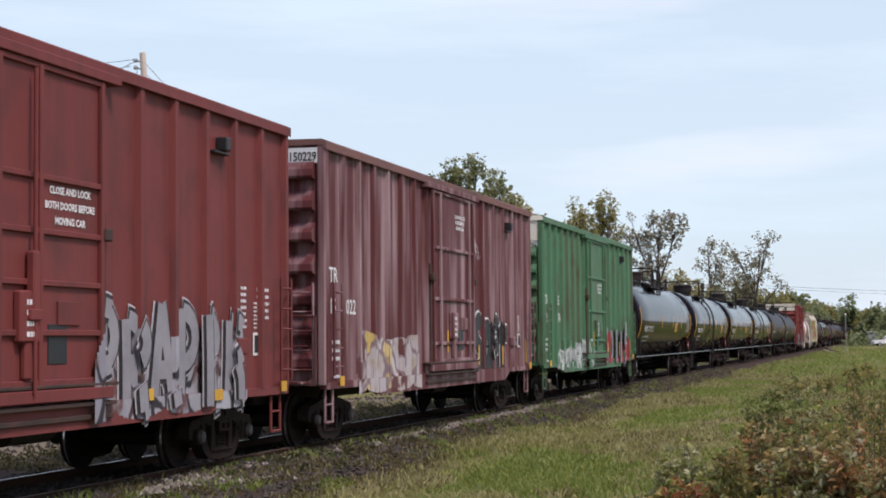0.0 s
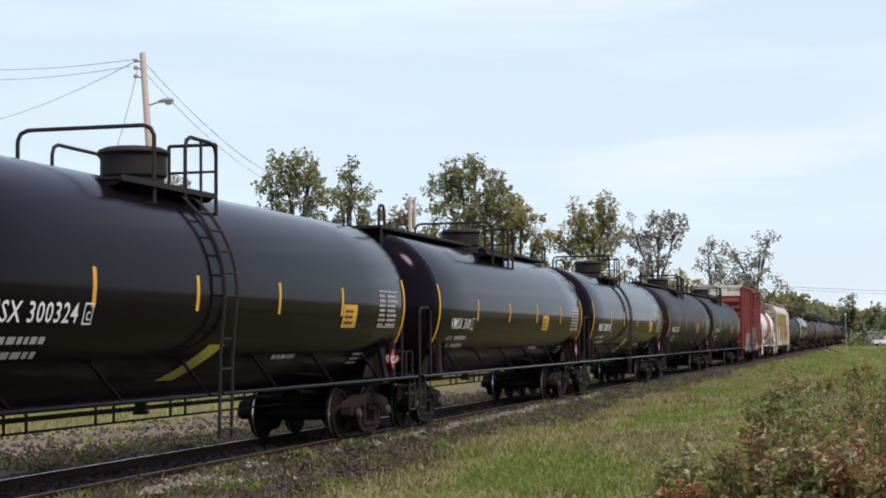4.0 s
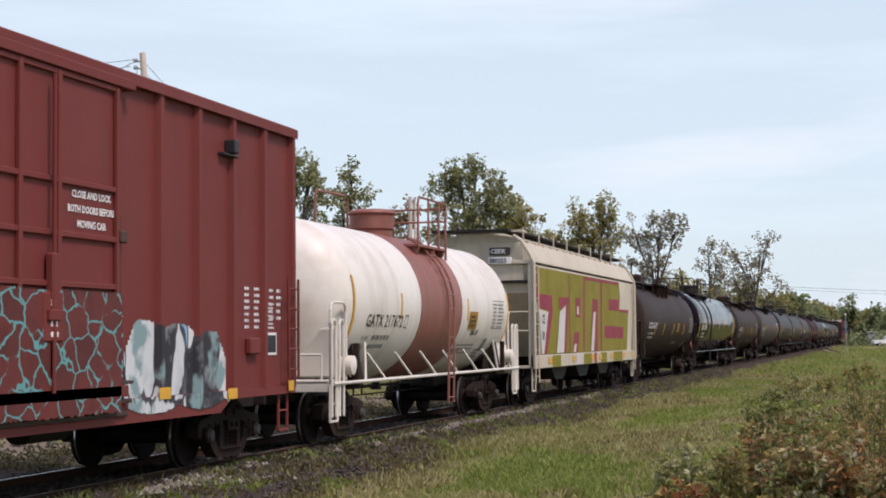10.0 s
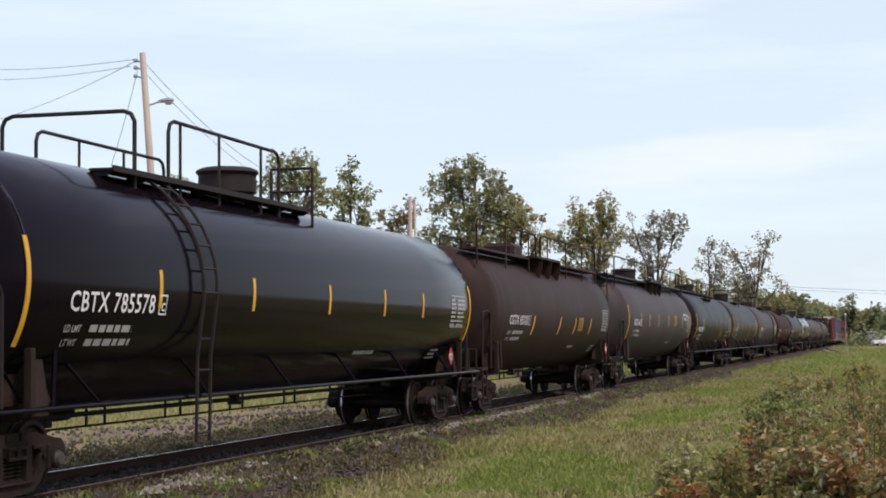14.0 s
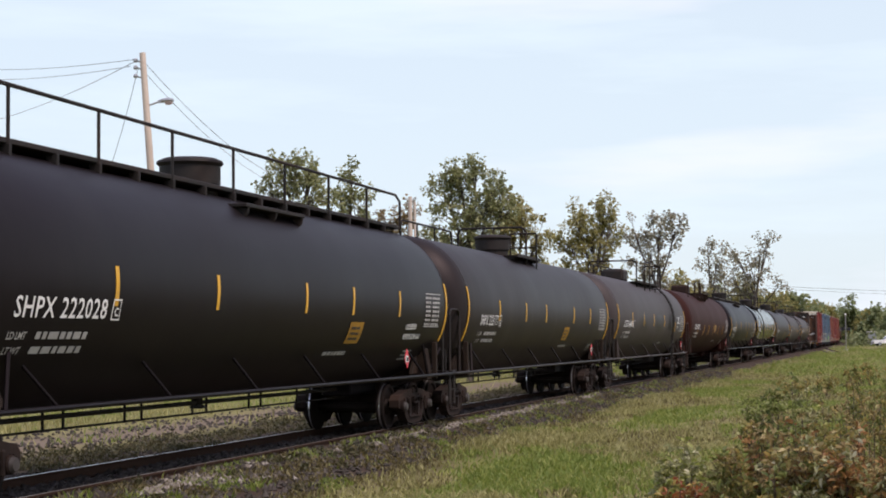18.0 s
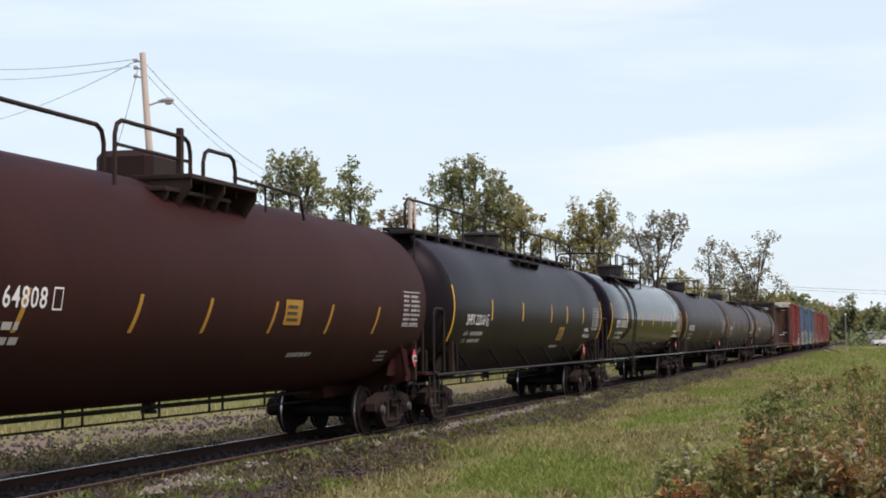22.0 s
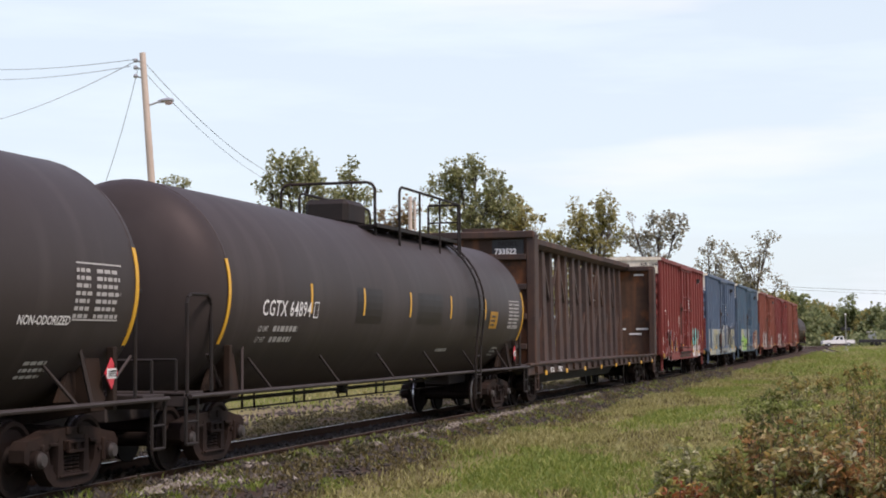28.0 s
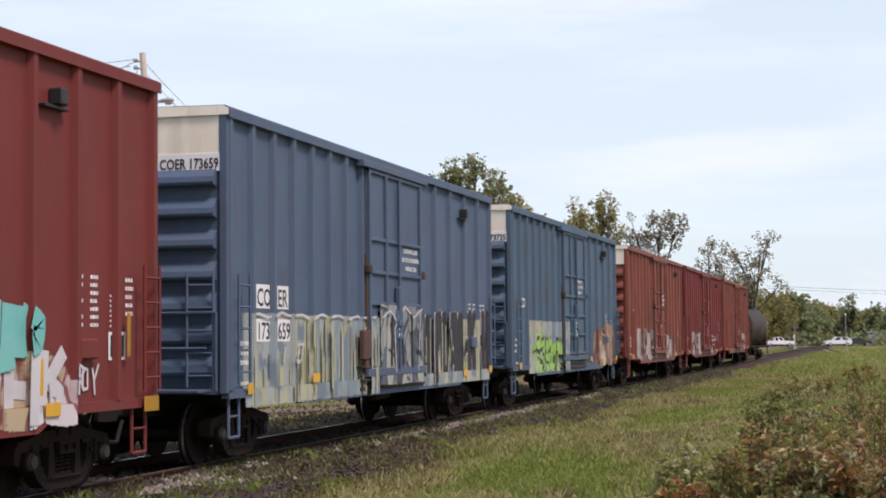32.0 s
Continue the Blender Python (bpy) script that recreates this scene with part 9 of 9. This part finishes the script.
for dz, off in ((0.35, -0.22), (0.62, -0.2), (0.95, -0.15)):
    part("insulator", Geo().cyl((56.47, 26.95 - off * 0.2, 12.74 - dz), (56.45, 27.22, 12.74 - dz + 0.08), 0.03, 6).lathe([(12.74 - dz, 0.05), (12.74 - dz + 0.05, 0.09), (12.74 - dz + 0.10, 0.09), (12.74 - dz + 0.16, 0.04)], "z", 10, (56.45, 27.22)), M_GREYMETAL, pole, "", True)
part("lamp_arm", Geo().tube([(56.60, 26.75, 10.75), (56.70, 26.45, 10.86), (56.78, 26.20, 10.88)], 0.035, 8), M_GREYMETAL, pole, "curved grey lamp arm")
g = Geo().lathe([(25.82, 0.03), (25.86, 0.13), (26.05, 0.17), (26.25, 0.13), (26.42, 0.06), (26.48, 0.03)], "y", 14, (56.80, 10.93))
g.v = [(x, y, 10.93 + (z - 10.93) * (0.62 if z > 10.93 else 0.4)) for x, y, z in g.v]
part("lamp_head", g, M_GREYMETAL, pole, "cobra-head street lamp", True)
g = Geo().lathe([(25.86, 0.03), (25.90, 0.10), (26.02, 0.13), (26.14, 0.10), (26.18, 0.03)], "y", 12, (56.80, 10.88))
part("lamp_lens", g, M_GLASS_LAMP, pole, "", True)


def wire(a, b, sag, r=0.012, n=14, name="overhead_wire", label="thin dark overhead wire"):
    a, b = Vector(a), Vector(b)
    pts = [a.lerp(b, t) - Vector((0, 0, sag * 4 * t * (1 - t))) for t in np.linspace(0, 1, n)]
    vs, fs = [], []
    for i, q in enumerate(pts):
        vs += [tuple(q + Vector((0, 0, r))), tuple(q + Vector((0, r * 0.87, -r * 0.5))), tuple(q + Vector((0, -r * 0.87, -r * 0.5)))]
        if i:
            k = 3 * i
            fs += [(k - 3, k - 2, k + 1, k), (k - 2, k - 1, k + 2, k + 1), (k - 1, k - 3, k, k + 2)]
    return tagged(new(name, Geo().add(vs, fs).mesh(name, M_WIRE, True)), label, "wire", "overhead wires")


wire((56.38, 27.14, 12.50), (85.6, 50.0, 17.9), 0.12, 0.014)
wire((56.34, 27.36, 12.23), (85.6, 50.0, 17.3), 0.12, 0.014)
wire((56.38, 27.14, 12.45), (81.3, 47.5, 14.3), 0.2, 0.014)
wire((56.40, 27.10, 12.15), (59.9, 30.3, 8.0), 0.25, 0.014)
wire((56.50, 26.80, 12.3), (86.0, 33.0, 11.1), 0.45, 0.013)
wire((56.52, 26.78, 11.9), (86.0, 33.0, 10.6), 0.45, 0.011)
wire((246.0, 16.9, 9.25), (251.0, -18.0, 7.4), 0.1, 0.028)
wire((246.0, 16.9, 8.9), (251.0, -18.0, 7.0), 0.15, 0.022)
p2 = tagged(new("utility_pole"), "pale timber pole among the trees", "utility pole", "utility poles")
part("shaft", Geo().cyl((72.0, 20.95, -0.3), (71.95, 20.92, 8.35), 0.13, 10, 0.085).cyl((72.02, 20.72, -0.3), (71.97, 20.71, 8.1), 0.07, 8, 0.05), M_POLE, p2, "", True)
p3 = tagged(new("street_lamp"), "pale street lamp with a curved arm", "street lamp")
part("shaft", Geo().tube([(69.0, 32.0, 0.2), (69.0, 32.0, 4.5), (69.05, 31.85, 4.85), (69.1, 31.5, 5.0)], 0.06, 8), M_GREYMETAL, p3, "", True)
part("lamp_head", Geo().box(68.98, 69.2, 31.15, 31.55, 4.96, 5.08, 0.03), M_GREYMETAL, p3)

# crossing signals and a relay mast
M_SIGNAL_POST = surface("weathered_galvanised_post", (0.24, 0.235, 0.225), (0.34, 0.33, 0.31), 0.7, bump=0.0)
M_SIGNAL = surface("black_signal_paint", (0.02, 0.02, 0.022), None, 0.6, bump=0.0)
for (x, y, hgt, full, lab) in ((247.4, 5.55, 4.7, True, "crossing signal mast with white crossbuck and dark lamps"), (268.0, 13.9, 4.0, False, "grey crossing mast behind the track")):
    sg = tagged(new("crossing_signal"), lab, "signal", "crossing signals")
    z = ground_z(x, y)
    part("mast", Geo().cyl((x, y, z), (x, y, hgt), 0.062, 10), M_SIGNAL_POST, sg, "", True)
    part("base", Geo().box(x - 0.3, x + 0.3, y - 0.3, y + 0.3, z - 0.1, z + 0.25, 0.04), M_GREYMETAL, sg)
    if full:
        part("cap", Geo().lathe([(hgt, 0.10), (hgt + 0.1, 0.16), (hgt + 0.28, 0.16), (hgt + 0.36, 0.06)], "z", 10, (x, y)), M_WHITE, sg)
    for s in (-1, 1):
        part("lamp_hood", Geo().cyl((x - 0.12, y + s * 0.42, 2.75), (x - 0.02, y + s * 0.42, 2.75), 0.28, 14), M_SIGNAL, sg, "black lamp disc")
    part("lamp_bar", Geo().box(x - 0.05, x + 0.05, y - 0.5, y + 0.5, 2.70, 2.80, 0.01), M_SIGNAL, sg)

mp = tagged(new("marker_post"), "short white marker post beside the crossing", "post")
part("stake", Geo().box(274.95, 275.05, 10.15 + 4.2, 10.25 + 4.2, -0.5, 1.5, 0.01), M_WHITE, mp)
part("plate", Geo().box(274.9, 274.94, 10.0 + 4.2, 10.4 + 4.2, 1.4, 1.95, 0.01), M_WHITE, mp)
box = tagged(new("relay_cabinet"), "pale relay cabinet beyond the crossing", "cabinet")
part("housing", Geo().box(328.5, 330.5, 1.6, 3.2, -0.4, 2.4, 0.03), M_GREYMETAL, box)
part("roof", Geo().box(328.3, 330.7, 1.4, 3.4, 2.4, 2.55, 0.02), M_WHITE, box)

# ---- the place behind the track: building, parked cars, white fence ----
M_STUCCO = surface("beige_stucco_wall", (0.47, 0.315, 0.20), (0.40, 0.265, 0.165), 0.9, grain=9, big=0.3, amount=0.35, bump=0.15)
M_FASCIA = surface("dark_brown_fascia", (0.075, 0.060, 0.052), None, 0.8, bump=0.1)
M_TRIM = surface("white_window_trim", (0.72, 0.71, 0.68), None, 0.6, bump=0.0)
M_GLASS = bpy.data.materials.new("dark_window_glass")
M_GLASS.use_nodes = True
_b = M_GLASS.node_tree.nodes["Principled BSDF"]
_b.inputs["Base Color"].default_value, _b.inputs["Roughness"].default_value = (0.02, 0.024, 0.028, 1), 0.06
bl = tagged(new("building"), "low beige stucco building with a dark flat roof", "building")
bl.matrix_world = pose(80.4, 39.56, 0.55, 0, 0, 105.0)
part("wall", Geo().box(0.0, 22.0, -9.0, 0.0, -0.3, 4.45, 0.02), M_STUCCO, bl)
part("roof", Geo().box(-0.35, 22.35, -9.35, 0.35, 4.45, 4.85, 0.03), M_FASCIA, bl, "flat dark roof edge")
for x in (3.3, 7.5, 12.5, 17.5):
    wd = part("window", Geo().box(x, x + 1.9, 0.0, 0.06, 2.75, 3.75, 0.01), M_TRIM, bl, "small white-framed window")
    part("pane", Geo().box(x + 0.14, x + 0.90, 0.06, 0.07, 2.90, 3.60), M_GLASS, wd)
    part("pane", Geo().box(x + 1.0, x + 1.76, 0.06, 0.07, 2.90, 3.60), M_GLASS, wd)
part("roof_antenna", Geo().tube([(9.0, -2.0, 4.8), (9.0, -2.0, 6.9)], 0.04, 6).box(8.6, 9.4, -2.04, -1.96, 6.1, 6.14), M_GREYMETAL, bl)

M_FENCE = surface("white_painted_fence_boards", (0.74, 0.74, 0.72), (0.62, 0.61, 0.58), 0.6, grain=12, amount=0.3, bump=0.05)
fence = tagged(new("board_fence"), "white three-rail board fence", "fence")
FA, FB = Vector((82.5, 36.6, 0.0)), Vector((108.0, 31.2, 0.0))
fd = (FB - FA).normalized()
nF = 14
for i in range(nF + 1):
    q = FA.lerp(FB, i / nF)
    z = ground_z(q.x, q.y)
    part("post", Geo().box(-0.07, 0.07, -0.07, 0.07, -0.1, 1.30, 0.01), M_FENCE, fence, at=Matrix.Translation((q.x, q.y, z)))
for k in range(3):
    for i in range(nF):
        a, b = FA.lerp(FB, i / nF), FA.lerp(FB, (i + 1) / nF)
        za, zb = ground_z(a.x, a.y) + 0.30 + 0.38 * k, ground_z(b.x, b.y) + 0.30 + 0.38 * k
        o = Vector((fd.y, -fd.x, 0)) * 0.09
        part("board", Geo().add([(*(a + o).xy, za), (*(b + o).xy, zb), (*(b + o).xy, zb + 0.16), (*(a + o).xy, za + 0.16), (*(a + o * 0.6).xy, za), (*(b + o * 0.6).xy, zb), (*(b + o * 0.6).xy, zb + 0.16), (*(a + o * 0.6).xy, za + 0.16)],
                                [(0, 1, 2, 3), (4, 7, 6, 5), (0, 4, 5, 1), (3, 2, 6, 7), (0, 3, 7, 4), (1, 5, 6, 2)]), M_FENCE, fence)
shed = tagged(new("garden_shed"), "small white clapboard shed behind the fence", "shed")
shed.matrix_world = pose(97.0, 37.5, 0.8, 0, 0, 100)
part("wall", Geo().box(-1.6, 1.6, -1.2, 1.2, 0.0, 2.2, 0.02), M_FENCE, shed)
part("roof", Geo().prism([(-1.9, 2.15), (0, 3.05), (1.9, 2.15), (1.9, 2.28), (0, 3.2), (-1.9, 2.28)], -1.4, 1.4), M_FASCIA, shed)
part("door", Geo().box(-0.5, 0.4, 1.2, 1.24, 0.05, 1.95, 0.01), M_TRIM, shed)


# ---- road vehicles ----
def car_paint(name, c, rough=0.25):
    return surface(name, c, tuple(k * 0.9 for k in c), rough, 0.0, grain=6, amount=0.2, bump=0.0, coat=0.5, rough_var=0.03)


P_WHITE, P_DARK, P_SILVER, P_NAVY = car_paint("white_car_paint", (0.74, 0.74, 0.73)), car_paint("black_car_paint", (0.018, 0.018, 0.02)), car_paint("silver_car_paint", (0.40, 0.41, 0.42)), car_paint("navy_car_paint", (0.03, 0.05, 0.09))
M_TYRE = surface("tyre_rubber", (0.018, 0.018, 0.018), None, 0.85, bump=0.1)
M_LIGHT_RED = surface("red_tail_lens", (0.35, 0.02, 0.02), None, 0.3, bump=0.0)
M_LENS = surface("clear_headlamp_lens", (0.60, 0.62, 0.64), None, 0.2, bump=0.0)
BODIES = {
    "pickup": (5.5, [(-2.75, 0.45), (-2.75, 0.95), (-2.6, 1.02), (-1.25, 1.10), (-0.75, 1.12), (-0.75, 1.12), (2.70, 1.10), (2.75, 0.5)], [(-0.95, 1.08), (-0.35, 1.72), (0.85, 1.74), (1.0, 1.08)]),
    "suv": (4.6, [(-2.3, 0.42), (-2.3, 0.85), (-2.1, 0.98), (-1.1, 1.06), (2.2, 1.06), (2.3, 0.9), (2.3, 0.45)], [(-1.2, 1.04), (-0.45, 1.60), (1.5, 1.64), (2.2, 1.04)]),
    "sedan": (4.7, [(-2.35, 0.38), (-2.35, 0.72), (-2.1, 0.86), (-1.1, 0.94), (1.6, 0.96), (2.3, 0.90), (2.35, 0.42)], [(-1.15, 0.92), (-0.35, 1.38), (0.9, 1.40), (1.75, 0.94)]),
    "van": (4.9, [(-2.45, 0.42), (-2.45, 0.95), (-2.2, 1.08), (-1.4, 1.16), (2.35, 1.16), (2.45, 0.9), (2.45, 0.45)], [(-1.45, 1.14), (-0.6, 1.76), (2.0, 1.80), (2.38, 1.14)]),
}


def vehicle(name, label, kind, paint, m, category):
    """A road vehicle that faces -x in its own space: body, cabin with glass, wheels, lamps."""
    L, low, cab = BODIES[kind]
    ob = tagged(new(name), label, category, "road vehicles")
    ob.matrix_world = m
    part("body", Geo().prism(low, -0.90, 0.90), paint, ob)
    cb = part("cabin", Geo().prism(cab, -0.78, 0.78), paint, ob)
    (x0, z0), (x1, z1), (x2, z2), (x3, z3) = cab
    for s in (-1, 1):
        y = s * 0.785
        mid = (x1 + x2) / 2
        for a, b in ((0.08, 0.47), (0.53, 0.92)):
            lo = (x0 + (x3 - x0) * a + 0.12, x0 + (x3 - x0) * b - 0.12)
            hi = (x1 + (x2 - x1) * a, x1 + (x2 - x1) * b)
            part("side_window", Geo().add([(lo[0], y, z0 + 0.06), (lo[1], y, z0 + 0.06), (hi[1], y * 0.998, z1 - 0.06), (hi[0], y * 0.998, z1 - 0.06)], [(0, 1, 2, 3)]), M_GLASS, cb)
        for x in (-L * 0.31, L * 0.31):
            w = part("wheel", Geo().lathe([(s * 0.70, 0.30), (s * 0.70, 0.33), (s * 0.90, 0.33), (s * 0.91, 0.30)], "y", 18, (0, 0)), M_TYRE, ob, "", True, at=Matrix.Translation((x, 0, 0.33)))
            part("rim", Geo().lathe([(s * 0.905, 0.20), (s * 0.92, 0.18), (s * 0.925, 0.05)], "y", 12, (0, 0)), M_GREYMETAL, w)
        part("headlamp", Geo().box(-L / 2 - 0.01, -L / 2 + 0.12, min(s * 0.55, s * 0.85), max(s * 0.55, s * 0.85), 0.66, 0.80, 0.02), M_LENS, ob)
        part("tail_lamp", Geo().box(L / 2 - 0.1, L / 2 + 0.01, min(s * 0.62, s * 0.88), max(s * 0.62, s * 0.88), 0.70, 0.90, 0.02), M_LIGHT_RED, ob)
    part("windscreen", Geo().add([(x0 + 0.05, -0.66, z0 + 0.08), (x0 + 0.05, 0.66, z0 + 0.08), (x1 - 0.03, 0.6, z1 - 0.04), (x1 - 0.03, -0.6, z1 - 0.04)], [(0, 1, 2, 3)]), M_GLASS, cb)
    part("bumper", Geo().box(-L / 2 - 0.06, -L / 2 + 0.05, -0.86, 0.86, 0.42, 0.58, 0.03).box(L / 2 - 0.05, L / 2 + 0.06, -0.86, 0.86, 0.42, 0.58, 0.03), M_GREYMETAL, ob)
    return ob


def on_road(a, side, away):
    """Pose on the road, a metres from the crossing; away: faces the far side of the track."""
    x, y = road_at(a, side)
    return pose(x, y, ground_z(x, y) + 0.03, 0, 0, -75.0 if away else 105.0)


ROAD_CARS = []
pickup = vehicle("pickup_truck", "white pickup truck waiting at the crossing", "pickup", P_WHITE, on_road(10, -2, True), "pickup truck")
trailer = tagged(new("flat_trailer"), "dark flat utility trailer behind the pickup", "trailer", "road vehicles")
part("bed", Geo().box(-2.2, 2.2, -0.95, 0.95, 0.62, 0.78, 0.02).box(-2.2, 2.2, -0.98, -0.92, 0.78, 1.15, 0.01).box(-2.2, 2.2, 0.92, 0.98, 0.78, 1.15, 0.01), M_SIGNAL, trailer)
part("drawbar", Geo().tube([(-2.2, 0.5, 0.6), (-3.4, 0, 0.55), (-2.2, -0.5, 0.6)], 0.05, 6), M_SIGNAL, trailer)
for s in (-1, 1):
    for x in (0.1, 0.9):
        part("wheel", Geo().lathe([(s * 0.98, 0.28), (s * 0.98, 0.31), (s * 1.16, 0.31), (s * 1.17, 0.22)], "y", 16, (0, 0)), M_TYRE, trailer, "", True, at=Matrix.Translation((x, 0, 0.31)))
sedan = vehicle("sedan", "black sedan driving over the crossing", "sedan", P_DARK, on_road(-20, 2, False), "car")
suv = vehicle("suv", "white family car approaching the crossing", "suv", P_WHITE, on_road(30, -2, True), "car")
pickup2 = vehicle("pickup_truck", "white pickup truck coming from behind the train", "pickup", P_WHITE, on_road(-40, 2, False), "pickup truck")
v = vehicle("minivan", "silver minivan parked beside the building", "van", P_SILVER, pose(73.6, 35.6, ground_z(73.6, 35.6), 0, 0, 100.0), "minivan")
v = vehicle("suv", "dark blue car parked beside the building", "suv", P_NAVY, pose(75.5, 38.4, ground_z(75.5, 38.4), 0, 0, 60.0), "car")
v = vehicle("sedan", "pale car parked in front of the building", "sedan", P_WHITE, pose(73.0, 39.2, ground_z(73.0, 39.2), 0, 0, 190.0), "car")


# ---- what moves ----
def run(t):
    """Metres that the train has gone at t seconds; it slows a little."""
    return 16.5332 * t - 0.008424 * (t - 16.0) ** 2


def motions():
    # all wheelsets of one end turn alike, so they share their keys
    for s, wheels in WHEELSETS.items():
        first = wheels[0]
        walk(first, [(k / FPS, Matrix.Translation((s * AXLE, 0, WHEEL_R)) @ Matrix.Rotation(-run(k / FPS) / WHEEL_R, 4, "Y")) for k in range(32 * FPS + 1)])
        keys = first.animation_data
        for w in wheels[1:]:
            w.rotation_mode = "QUATERNION"
            w.animation_data_create()
            w.animation_data.action = keys.action
            w.animation_data.action_slot = keys.action_slot
    for ob, u0 in CARS:
        walk(ob, [(t, Matrix.Translation((u0 - run(t), TRACK_Y, 0.0))) for t in (0.0, 4.0, 8.0, 12.0, 16.0, 20.0, 24.0, 28.0, 32.0)])
    roads = ((pickup, -2.1, True, [(0, 10.9), (24.2, 10.9), (25.0, 10.2), (27.5, 3.9), (28, 2.1), (29, -1.4), (30, -5.4), (31, -11.2), (32, -18.5)]),
             (trailer, -2.1, True, [(0, 17.0), (24.2, 17.0), (25.0, 16.3), (27.5, 10.0), (28, 8.2), (29, 4.7), (30, 0.7), (31, -5.1), (32, -12.4)]),
             (sedan, 2.1, False, [(0, -38.0), (26, -20.0), (29.5, -1.8), (30.4, 0.8), (31.4, 4.0), (32, 6.6)]),
             (suv, -2.1, True, [(0, 80.0), (20, 52.0), (29, 17.0), (30.4, 10.3), (31.2, 6.9), (32, 2.1)]),
             (pickup2, 2.1, False, [(0, -90.0), (24, -42.0), (30, -15.5), (31.6, -9.4), (32, -7.2)]))
    for ob, side, away, keys in roads:
        walk(ob, [(t, on_road(a, side, away)) for t, a in keys])


motions()
